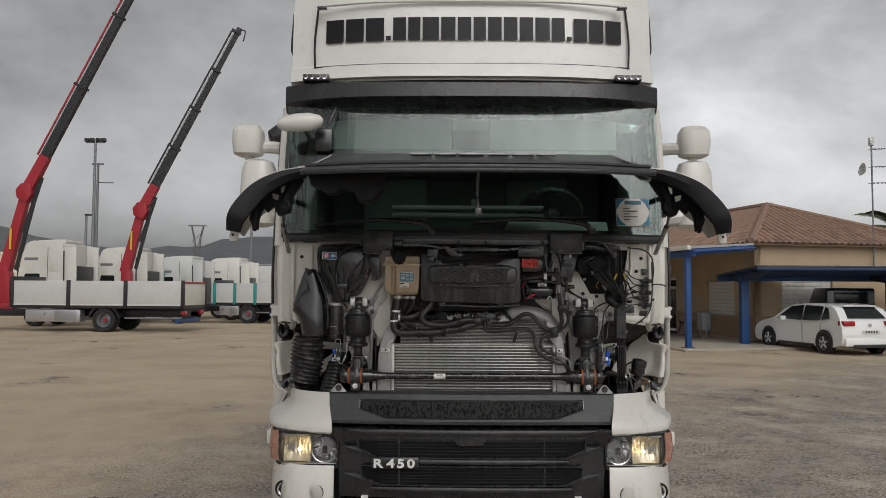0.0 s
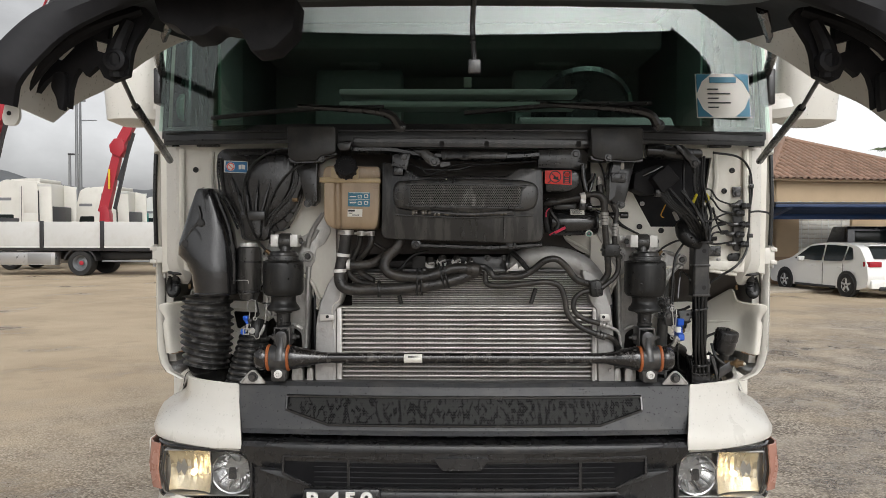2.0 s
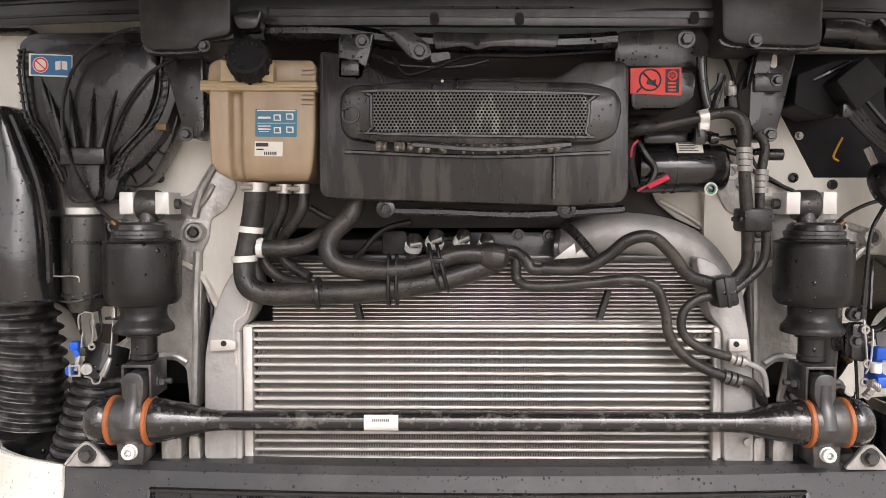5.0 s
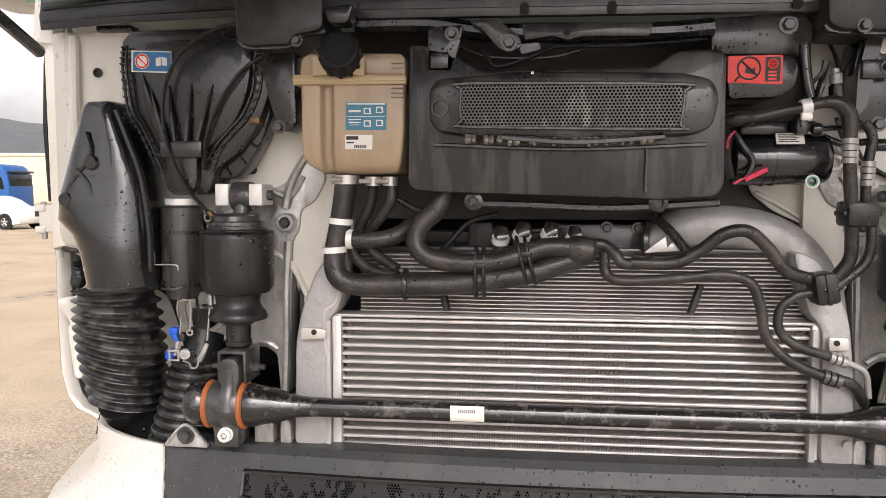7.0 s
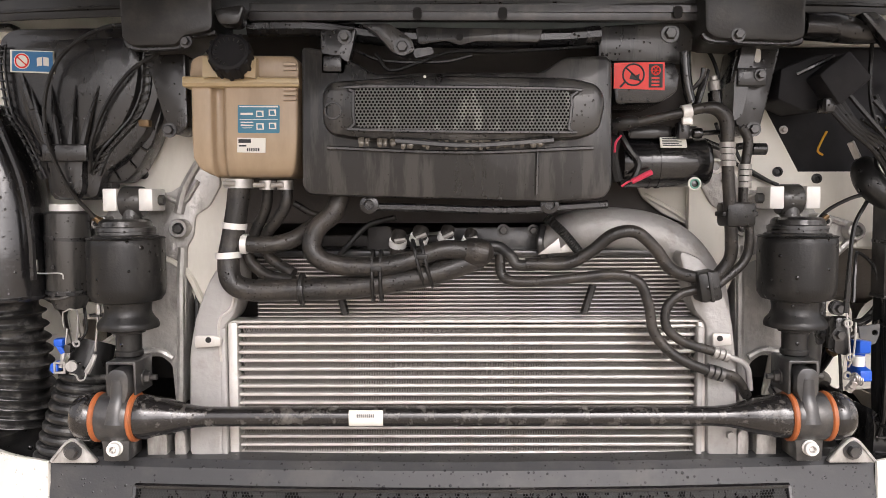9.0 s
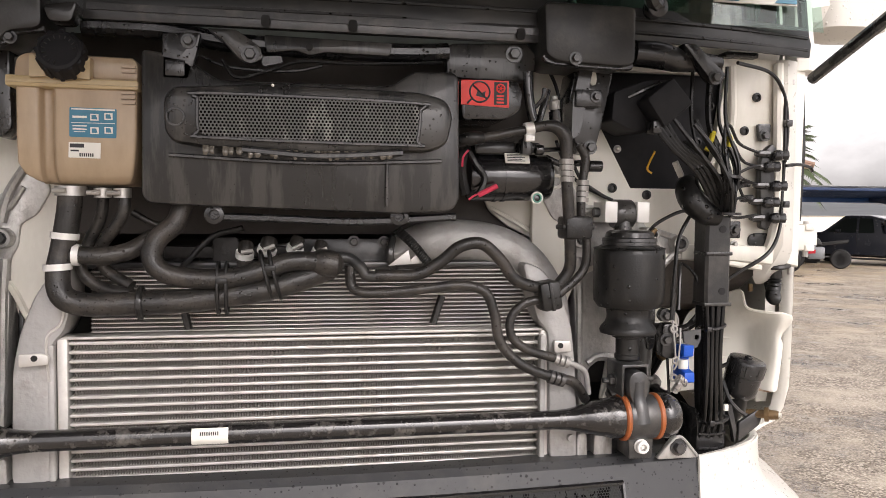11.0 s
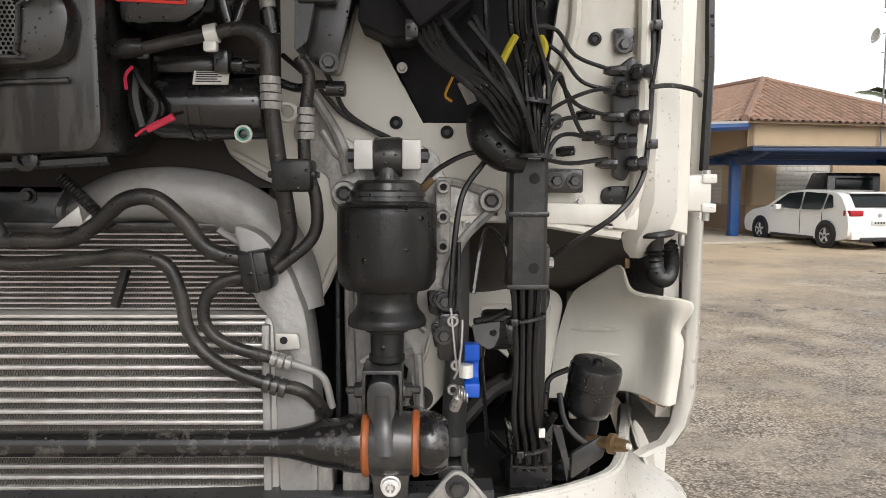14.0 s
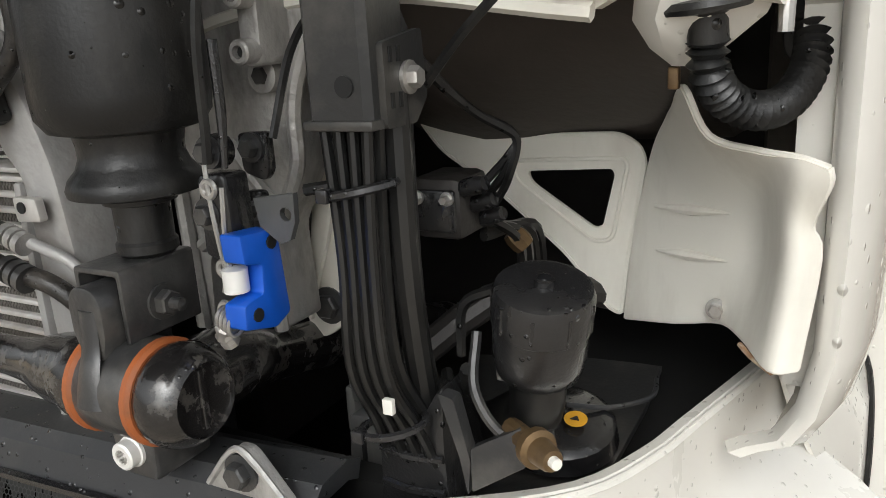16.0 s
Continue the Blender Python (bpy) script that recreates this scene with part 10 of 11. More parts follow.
# ---- driver's side: relay box, wiring and the valve rail ----
def driver_side():
    pl = part("access_plate", prism([(0.62, 2.06), (0.985, 2.06), (0.965, 1.9), (0.93, 1.83), (0.905, 1.785), (0.735, 1.785), (0.645, 1.98)], 0.175, 0.2, 0.012, 0.003), M["matte"], T, "black access plate behind the wiring")
    rb = part("relay_box", prism([(0.69, 1.97), (0.748, 2.016), (0.794, 1.964), (0.731, 1.912)], -0.03, 0.03, 0.006, 0.004), M["matte"], T, "grey-black relay box")
    part("relay_base", prism([(0.642, 1.992), (0.711, 2.018), (0.769, 2.021), (0.815, 1.97), (0.75, 1.915), (0.687, 1.908), (0.637, 1.931)], 0.03, 0.14, 0.006, 0.005), M["matte"], rb)
    part("base_ridge", sweep([(0.671, 0.025, 1.979), (0.699, 0.02, 1.993), (0.742, 0.02, 2.014)], 0.004, 6), M["gloss"], rb)
    for k in range(4):
        a, b = V(*(0.721, 0, 1.916)) + V(0.009 * k, 0, 0.003 * k), V(*(0.879, 0.03, 1.748)) + V(0.008 * k, -0.004 * k, 0)
        m1, m2 = V(*(0.756, -0.01, 1.871)) + V(0.009 * k, 0, 0), V(*(0.821, 0, 1.819)) + V(0.01 * k, 0, 0.004 * k)
        part("wire", sweep([a, m1, m2, b], 0.0055, 8, 5), M["rubber"], T)
    for q in (((0.795, 0.05, 1.846), (0.811, 0.05, 1.814)), ((0.831, 0.04, 1.75), (0.871, 0.04, 1.773))):
        part("connector_strip", sweep([q[0], q[1]], 0.008, 4), M["cast"], T)
    part("relay_clip", box((0.709, -0.01, 1.923)[0], (0.729, -0.01, 1.923)[0], -0.02, 0.02, (0.719, -0.01, 1.9)[2], (0.719, -0.01, 1.927)[2], 0.003), M["plastic"], rb)
    part("wiper_motor", sweep([(0.683, 0.03, 2.075), (0.739, 0.03, 2.072), (0.79, 0.03, 2.064), (0.893, 0.05, 2.064)], [0.028, 0.03, 0.026, 0.018], 14, 5), M["plastic"], T, "black wiper linkage tube")
    lv = part("link_arm", prism([(0.778, 2.092), (0.808, 2.092), (0.878, 2.03), (0.867, 2.01), (0.845, 2.015)], -0.01, 0.02, 0.006, 0.004), M["plastic"], T, "dark wiper link arm")
    part("pivot_bolt", bolt((0.852, -0.01, 2.022), 0.01), M["steel"], lv)
    part("hanger", prism([(0.568, 2.068), (0.596, 2.069), (0.563, 1.899), (0.544, 1.885), (0.546, 1.968)], 0.02, 0.09, 0.005), M["plastic"], T)
    # wire loom fanning out above the rail
    rnd = random.Random(5)
    runs = [
        [(0.893, 0.02, 1.733), (0.874, -0.01, 1.794), (0.827, -0.02, 1.85), (0.782, -0.01, 1.907), (0.753, 0, 1.949)],
        [(0.897, 0.015, 1.733), (0.881, -0.02, 1.802), (0.846, -0.03, 1.864), (0.802, -0.02, 1.921)],
        [(0.902, 0.01, 1.733), (0.89, -0.01, 1.803), (0.886, 0, 1.869), (0.902, 0.03, 1.924), (0.945, 0.08, 1.93), (0.98, 0.1, 1.894), (1.042, 0.11, 1.873)],
        [(0.907, 0.01, 1.733), (0.9, 0, 1.804), (0.893, 0.02, 1.864), (0.908, 0.04, 1.905), (0.95, 0.08, 1.895), (0.99, 0.1, 1.854), (1.043, 0.11, 1.842)],
        [(0.911, 0.01, 1.733), (0.906, 0, 1.795), (0.905, 0.02, 1.847), (0.923, 0.05, 1.875), (0.95, 0.08, 1.855), (0.982, 0.1, 1.818), (1.04, 0.11, 1.799)],
        [(0.915, 0.012, 1.733), (0.913, 0, 1.779), (0.927, 0.03, 1.823), (0.947, 0.06, 1.861), (0.966, 0.09, 1.826), (0.992, 0.1, 1.773), (1.027, 0.11, 1.762)],
        [(0.915, 0.02, 1.738), (0.922, 0.05, 1.791), (0.96, 0.08, 1.82), (1.009, 0.1, 1.84), (1.048, 0.11, 1.844)],
        [(0.889, 0.02, 1.733), (0.869, 0.02, 1.805), (0.848, 0.03, 1.857), (0.814, 0.05, 1.893)],
        [(0.888, 0.03, 1.738), (0.861, 0.02, 1.763), (0.84, 0.03, 1.793), (0.851, 0.06, 1.835)],
        [(0.921, 0.02, 1.734), (0.932, 0.04, 1.773), (0.953, 0.06, 1.79), (0.979, 0.08, 1.796)],
        [(0.921, 0.02, 1.731), (0.943, 0.05, 1.761), (0.97, 0.08, 1.769), (0.997, 0.1, 1.766)],
        [(0.918, 0.03, 1.728), (0.973, 0.09, 1.723), (1.037, 0.11, 1.731)],
        [(0.904, 0, 1.733), (0.884, -0.03, 1.789), (0.863, -0.03, 1.833), (0.835, -0.02, 1.878), (0.81, -0.01, 1.932)],
    ]
    for k, run in enumerate(runs):
        part("wire", sweep(run, 0.0052 if k < 2 or k == 12 else 0.0036, 6, 6), M["rubber"], T)
    for k in range(7):
        x = rnd.uniform(-0.02, 0.02)
        a = V(*(0.869, 0.04, 1.934)) + V(x * 2, rnd.uniform(-0.02, 0.04), 0)
        b = V(*(0.904, 0.02, 1.731)) + V(x * 0.4, 0, 0)
        part("wire", sweep([a + V(0, 0, 0.12), a, a.lerp(b, 0.5) + V(x, -0.02, 0), b], 0.0045, 6, 6), M["rubber"], T)
    part("loom_boot", sweep([(0.892, 0.03, 1.721), (0.858, 0.03, 1.734), (0.834, 0.04, 1.76), (0.832, 0.06, 1.787), (0.844, 0.08, 1.802)], [0.016, 0.026, 0.03, 0.028, 0.02], 12, 6), M["rubber"], T, "large curled rubber loom boot")
    part("yellow_sleeve", sweep([(0.853, 0.02, 1.87), (0.862, 0.02, 1.889), (0.874, 0.03, 1.911)], 0.006, 8, 4), M["yellow"], T, "yellow wire sleeve")
    part("yellow_sleeve", sweep([(0.915, 0.04, 1.88), (0.92, 0.04, 1.897), (0.915, 0.05, 1.913)], 0.007, 8, 4), M["yellow"], T, "yellow wire sleeve")
    part("wire", sweep([(0.79, 0.14, 1.876), (0.778, 0.14, 1.852), (0.772, 0.14, 1.834), (0.783, 0.14, 1.825)], 0.0025, 5, 5), M["amber"], T)
    for p, ax in (((0.903, 0.012, 1.732), (0, 0, 1)), ((0.896, 0, 1.812), (0.1, 0, 1))):
        part("cable_tie", lathe([(0.026, -0.003), (0.028, -0.003), (0.028, 0.003), (0.026, 0.003)], p, ax, 14), M["plastic"], T)
    # upright plastic channel
    r = part("cable_rail", prism([(x, y) for x, y in ((0.876, 0.04), (0.924, 0.04), (0.93, 0.046), (0.93, 0.095), (0.923, 0.095), (0.923, 0.048), (0.877, 0.048), (0.877, 0.095), (0.87, 0.095), (0.87, 0.046))], (0.91, 0.042, 1.529)[2], (0.907, 0.042, 1.728)[2], plane="xy"), M["grey_rail"], T, "grey plastic cable channel")
    for p in ((0.908, 0.042, 1.698), (0.909, 0.042, 1.559)):
        part("channel_hole", lathe([(0.0085, 0), (0.0085, 0.001), (0, 0.001)], (p[0], 0.0395, p[2]), (0, -1, 0), 14), M["dark"], r)
    zt = (0.908, 0.042, 1.643)[2]
    part("cable_tie", box(0.868, 0.932, 0.036, 0.096, zt - 0.004, zt + 0.004, 0.002), M["plastic"], r)
    part("channel_step", box(0.867, 0.933, 0.0375, 0.096, (0.91, 0.042, 1.529)[2] - 0.004, (0.91, 0.042, 1.529)[2] + 0.004, 0.002), M["grey_rail"], r)
    sb = part("side_bracket", prism([(0.055, 1.59), (0.115, 1.6), (0.12, 1.545), (0.1, 1.525), (0.055, 1.525)], 0.93, 0.936, 0.004, plane="yz"), M["grey_rail"], T, "slotted side bracket")
    part("bracket_bolt", bolt((0.936, 0.09, 1.562), 0.009, (1, 0, 0)), M["zinc"], sb)
    for y in (0.062, 0.074):
        for z in (1.54, 1.575):
            part("slot", box(0.936, 0.9375, y, y + 0.004, z, z + 0.012), M["dark"], sb)
    sb2 = part("side_bracket", prism([(0.934, 1.715), (1.0, 1.715), (1.0, 1.675), (0.934, 1.675)], 0.12, 0.135, 0.004, 0.002), M["plastic"], T, "black bolted bracket")
    for x in (0.955, 0.985):
        part("bracket_bolt", bolt((x, 0.12, 1.695), 0.009), M["steel"], sb2)
    part("oval_plug", prism(oval((1.07, 0.15, 1.669)[0], (1.07, 0.15, 1.669)[2], 0.035, 0.018, 20), 0.143, 0.15, 0, 0.003), M["rubber"], T, "oval rubber blanking plug")
    # bundle of black pipes below the channel
    for k in range(10):
        x = 0.878 + 0.0048 * k
        d = (0.05, 0.062, 0.072)[k % 3]
        a, b = V(x, d, 1.55), V(x * 0.7 + 0.3 * 0.9, d, 1.42)
        c = V(0.901 + (x - 0.9) * 0.85, d, 1.32)
        e = V(0.912 + (x - 0.9) * 1.0, d + 0.02, 1.26)
        g = V(0.915 + (x - 0.9) * 1.2, d + 0.045, 1.2)
        part("air_pipe", sweep([a, b, c, e, g], 0.0048 + 0.0008 * (k % 3), 8, 6), M["pipe"], T)
    part("air_pipe", sweep([(0.925, 0.085, 1.55), (0.925, 0.085, 1.4), (0.925, 0.1, 1.28), (0.925, 0.12, 1.2)], 0.012, 10, 6), M["pipe"], T, "thick black air pipe")
    for z, x in ((1.475, 0.9), (1.262, 0.912)):
        part("cable_tie", sweep([(x + 0.03 * math.cos(a), 0.065 + 0.027 * math.sin(a), z + 0.006 * math.cos(a)) for a in (2 * math.pi * i / 16 for i in range(17))], 0.004, 6, 1), M["plastic"], T)
        part("tie_head", box(x - 0.026, x - 0.014, 0.034, 0.044, z - 0.008, z + 0.004, 0.002), M["plastic"], T)
    part("paper_tag", box(0.921, 0.931, 0.036, 0.042, 1.288, 1.302, 0.001), M["label_white"], T)
    boot = part("cable_boot", prism([(0.88, 1.16), (0.882, 1.24), (0.876, 1.285), (0.89, 1.272), (0.93, 1.262), (0.945, 1.288), (0.952, 1.296), (0.95, 1.24), (0.953, 1.16)], 0.085, 0.16, 0.006, 0.004), M["plastic"], T, "black moulded boot that takes the pipe bundle")
    part("boot_rib", sweep([(0.884, 0.083, 1.225), (0.916, 0.082, 1.222), (0.95, 0.083, 1.225)], 0.004, 6, 4), M["plastic"], boot)
    part("boot_rib", sweep([(0.884, 0.083, 1.19), (0.916, 0.082, 1.187), (0.95, 0.083, 1.19)], 0.004, 6, 4), M["plastic"], boot)
    part("rail_support", sweep([(0.905, 0.12, 1.55), (0.905, 0.12, 1.35), (0.92, 0.13, 1.2)], 0.014, 8, 4), M["dark"], T)
    # connector rail on the bulkhead
    cb = part("valve_rail", prism([(1.051, 1.879), (1.075, 1.898), (1.086, 1.889), (1.082, 1.852), (1.083, 1.724), (1.068, 1.694), (1.049, 1.7), (1.044, 1.852)], 0.115, 0.135, 0.006, 0.004), M["grey_rail"], T, "grey connector rail with cable glands")
    for k, p in enumerate(((1.087, 0.1, 1.87), (1.066, 0.1, 1.843), (1.085, 0.1, 1.798), (1.066, 0.1, 1.76), (1.084, 0.1, 1.723))):
        g = part("cable_gland", lathe([(0.0, -0.006), (0.009, -0.006), (0.013, 0.0), (0.013, 0.012), (0.01, 0.014), (0.012, 0.02), (0.012, 0.028), (0, 0.03)], (p[0] - 0.012, 0.105, p[2]), (1, -0.25, 0), 8), M["plastic"], T, "black cable gland")
    for p in ((1.042, 0.11, 1.873), (1.043, 0.11, 1.842), (1.04, 0.11, 1.799), (1.03, 0.11, 1.761), (1.032, 0.11, 1.723)):
        part("cable_gland", lathe([(0.005, -0.025), (0.008, -0.015), (0.009, 0.01), (0, 0.012)], (p[0] + 0.01, 0.112, p[2]), (1, 0, 0), 8), M["plastic"], T)
    tb = part("rail_tab", prism([(1.048, 1.946), (1.084, 1.947), (1.082, 1.908), (1.054, 1.905)], 0.138, 0.148, 0.005, 0.002), M["plastic"], T, "black plastic tab with screw")
    part("tab_screw", bolt((1.066, 0.138, 1.919), 0.009), M["steel"], tb)
    part("wire", sweep([(1.1, 0.1, 1.846), (1.14, 0.11, 1.85), (1.184, 0.13, 1.845), (1.197, 0.14, 1.837)], 0.004, 6, 6), M["rubber"], T)
    part("wire", sweep([(0.946, 0.06, 2.071), (1.054, 0.1, 2.059), (1.11, 0.13, 2.014), (1.121, 0.13, 1.936), (1.11, 0.12, 1.857)], 0.0045, 6, 8), M["rubber"], T)
    part("wire", sweep([(1.111, 0.125, 1.989), (1.112, 0.125, 1.881), (1.108, 0.125, 1.77), (1.094, 0.11, 1.696), (1.046, 0.08, 1.641), (0.982, 0.1, 1.594), (0.935, 0.12, 1.554)], 0.0045, 6, 8), M["rubber"], T)
    for p in ((1.114, 0.115, 1.947), (1.112, 0.115, 1.756)):
        part("wire_clip", box(p[0] - 0.008, p[0] + 0.008, 0.11, 0.13, p[2] - 0.008, p[2] + 0.008, 0.002), M["plastic"], T)
    part("wire", sweep([(0.521, 0.05, 1.884), (0.562, 0.12, 1.848), (0.605, 0.14, 1.801), (0.68, 0.14, 1.764)], 0.004, 6, 6), M["rubber"], T)
    part("wire", sweep([(0.732, 0.06, 1.681), (0.759, 0.05, 1.712), (0.815, 0.04, 1.738), (0.868, 0.05, 1.726)], 0.004, 6, 6), M["rubber"], T)
    part("wire", sweep([(0.832, 0.05, 1.725), (0.798, 0.03, 1.677), (0.785, 0.02, 1.609), (0.779, 0.02, 1.522), (0.777, 0.02, 1.5)], 0.0045, 6, 6), M["rubber"], T)
    part("wire", sweep([(0.816, 0.06, 1.516), (0.828, 0.08, 1.586), (0.843, 0.1, 1.617), (0.869, 0.08, 1.586), (0.879, 0.06, 1.516)], 0.004, 6, 6), M["cover"], T)
    part("bracket_plug", lathe([(0.014, 0), (0.014, 0.012), (0.01, 0.018), (0, 0.018)], (0.953, 0.14, 1.792), (0, -1, 0), 12), M["plastic"], T)
    for p in ((0.986, 0.12, 1.801), (0.996, 0.12, 1.767), (0.956, 0.13, 1.742)):
        part("wire_end", lathe([(0.007, 0), (0.009, 0.01), (0.008, 0.03), (0, 0.032)], p, (1, -0.3, 0.1), 10), M["plastic"], T)


driver_side()


# ---- lower corners: shield, cap, sensors ----
def rod_sensor():
    """Small blue level sensor on wire brackets below the canister."""
    base = part("level_sensor", prism([(-0.815, 1.437), (-0.8, 1.437), (-0.802, 1.42), (-0.815, 1.42)], 0.022, 0.045, 0.003, 0.003), M["plastic"], T, "small blue level sensor on wire brackets")
    part("sensor_cap", box(-0.834, -0.815, 0.018, 0.04, 1.434, 1.45, 0.003), M["blue_plastic"], base, "bright blue sensor cap")
    part("sensor_cap", prism([(-0.83, 1.434), (-0.818, 1.434), (-0.812, 1.422), (-0.82, 1.418)], 0.02, 0.036, 0.002, 0.002), M["blue_plastic"], base)
    part("sensor_cap", prism([(-0.84, 1.4), (-0.828, 1.404), (-0.825, 1.384), (-0.835, 1.378), (-0.843, 1.386)], 0.016, 0.04, 0.003, 0.003), M["blue_plastic"], base)
    part("sensor_stem", sweep([(-0.818, 0.028, 1.42), (-0.82, 0.026, 1.405), (-0.824, 0.026, 1.39)], [0.006, 0.0045, 0.006], 8, 3), M["cast"], base)
    part("sensor_clip", plate_with_holes([(-0.832, 1.38), (-0.808, 1.38), (-0.808, 1.404), (-0.832, 1.404)], [[(-0.828, 1.384), (-0.812, 1.384), (-0.812, 1.4), (-0.828, 1.4)]], 0.012, 0.016), M["zinc"], base)
    part("sensor_bush", lathe([(0, -0.008), (0.011, -0.008), (0.012, 0), (0.011, 0.008), (0, 0.008)], (-0.8, 0.022, 1.394), (0.4, -1, 0), 14), M["cast"], base)
    part("wire_bracket", sweep([(-0.816, 0.03, 1.474), (-0.817, 0.03, 1.504), (-0.789, 0.03, 1.508), (-0.787, 0.028, 1.47), (-0.79, 0.026, 1.441)], 0.0022, 6, 2), M["zinc"], base)
    part("wire_bracket", sweep([(-0.808, 0.028, 1.47), (-0.811, 0.026, 1.44), (-0.806, 0.026, 1.41)], 0.0022, 6, 3), M["zinc"], base)
    part("wire_eye", hoop((-0.789, 0.024, 1.44), 0.006, 0.0022), M["cast"], base)
    part("link_rod", sweep([(-0.744, 0.03, 1.53), (-0.746, 0.03, 1.49), (-0.752, 0.028, 1.423)], 0.0024, 6, 3), M["zinc"], base)
    part("rod_nut", lathe([(0, -0.01), (0.006, -0.01), (0.006, 0.012), (0, 0.012)], (-0.744, 0.03, 1.508), (0, 0, 1), 8), M["zinc"], base)
    part("rod_disc", lathe([(0, -0.002), (0.017, -0.002), (0.017, 0.002), (0, 0.002)], (-0.745, 0.03, 1.498), (0, 0, 1), 16), M["rubber"], base)
    part("rod_end", sweep([(-0.753, 0.028, 1.416), (-0.76, 0.026, 1.397), (-0.769, 0.024, 1.379)], [0.0045, 0.006, 0.0065], 8, 3), M["cast"], base)
    part("wire_hook", sweep([(-0.77, 0.024, 1.38), (-0.774, 0.022, 1.366), (-0.786, 0.022, 1.364), (-0.792, 0.024, 1.374), (-0.806, 0.024, 1.378)], 0.002, 6, 4), M["zinc"], base)
    part("sensor_lead", sweep([(-0.8, 0.03, 1.43), (-0.785, 0.06, 1.46), (-0.8, 0.09, 1.52), (-0.78, 0.12, 1.56)], 0.003, 6, 5), M["rubber"], base)


def lower_corner(s):
    K = lambda pts: [(s * x, z) for x, z in pts]
    mat_rows = [[(s * x, y + 0.02 * math.sin(x * 21), z - 0.012 * math.sin((x - 0.7) * 7)) for y, z in ((0.22, 1.66), (0.25, 1.615), (0.33, 1.565), (0.42, 1.512), (0.5, 1.475), (0.6, 1.47))] for x in (0.7, 0.76, 0.82, 0.88, 0.94, 1.0, 1.05, 1.09, 1.13)]
    shell(mat_rows, "insulation", M["damp_mat"], T, "sagging black insulation mat", 0.012, 60)
    tri = K([(0.791, 1.489), (0.855, 1.46), (1.0, 1.464), (1.024, 1.45), (1.031, 1.429), (1.009, 1.293), (1.003, 1.231), (0.986, 1.238), (0.929, 1.308), (0.831, 1.39), (0.752, 1.44), (0.72, 1.48), (0.7, 1.52), (0.73, 1.53)])
    hole = K([(0.878, 1.415), (0.99, 1.421), (0.994, 1.414), (0.979, 1.348), (0.968, 1.344), (0.884, 1.4)])
    tp = part("brace_plate", plate_with_holes(round_poly(tri, 0.018), [round_poly(hole, 0.008)], 0.475, 0.481), M["white_in"], T, "cream triangular brace plate")
    rim = round_poly(K([(0.856, 1.428), (1.006, 1.435), (1.01, 1.425), (0.991, 1.33), (0.966, 1.326), (0.862, 1.402)]), 0.012)
    part("pressed_rim", sweep([(q[0], 0.475, q[1]) for q in rim] + [(rim[0][0], 0.475, rim[0][1])], 0.003, 6, 1), M["white_in"], tp)
    edge = round_poly(tri, 0.018)
    part("rolled_edge", sweep([(q[0], 0.477, q[1]) for q in edge] + [(edge[0][0], 0.477, edge[0][1])], 0.0035, 6, 1), M["white_in"], tp)
    grid = [
        [(1.089, 0.36, 1.509), (1.11, 0.295, 1.533), (1.133, 0.3, 1.488), (1.18, 0.29, 1.476), (1.213, 0.27, 1.474), (1.237, 0.262, 1.467)],
        [(1.055, 0.44, 1.467), (1.095, 0.385, 1.469), (1.133, 0.35, 1.46), (1.18, 0.315, 1.457), (1.213, 0.272, 1.457), (1.238, 0.266, 1.452)],
        [(1.036, 0.465, 1.412), (1.091, 0.425, 1.406), (1.133, 0.395, 1.408), (1.178, 0.36, 1.412), (1.208, 0.285, 1.418), (1.225, 0.29, 1.41)],
        [(1.019, 0.475, 1.33), (1.084, 0.435, 1.338), (1.135, 0.4, 1.343), (1.179, 0.365, 1.344), (1.208, 0.285, 1.361), (1.233, 0.295, 1.379)],
        [(1.009, 0.475, 1.228), (1.079, 0.432, 1.247), (1.134, 0.4, 1.266), (1.164, 0.35, 1.272), (1.198, 0.285, 1.268), (1.221, 0.296, 1.267)],
    ]
    fine = [spline([(s * q[0], q[1], q[2]) for q in row], 5) for row in grid]
    cols = [spline([row[k] for row in fine], 4) for k in range(len(fine[0]))]
    shield_ob = shell(cols, "corner_shield", M["white_in"], T, "cream pressed steel corner shield", 0.004, 60)
    for line in ([c[0] for c in cols], cols[-1], [c[-1] for c in cols]):
        part("rolled_edge", sweep([tuple(q) for q in line], 0.0032, 6, 1), M["white_in"], shield_ob)
    for a, b in (((1.049, 0.452, 1.382), (1.142, 0.39, 1.393)), ((1.047, 0.456, 1.328), (1.143, 0.392, 1.339))):
        part("pressed_bead", sweep([(s * a[0], a[1], a[2]), (s * (a[0] + b[0]) / 2, (a[1] + b[1]) / 2 - 0.001, (a[2] + b[2]) / 2), (s * b[0], b[1], b[2])], [0.002, 0.007, 0.002], 8, 5), M["white_in"], shield_ob)
    part("shield_screw", bolt((s * 1.132, 0.394, 1.283), 0.008), M["zinc"], shield_ob)
    part("rust_streak", sweep([(s * 1.165, 0.332, 1.27), (s * 1.18, 0.31, 1.266), (s * 1.2, 0.286, 1.264)], 0.003, 6, 3), M["rust"], shield_ob)
    # loom sleeve from the foot of the door post to the door
    hz = [(1.146, 0.2, 1.576), (1.147, 0.205, 1.552), (1.157, 0.226, 1.529), (1.178, 0.25, 1.516), (1.198, 0.282, 1.52), (1.211, 0.312, 1.54), (1.214, 0.332, 1.565), (1.212, 0.346, 1.588)]
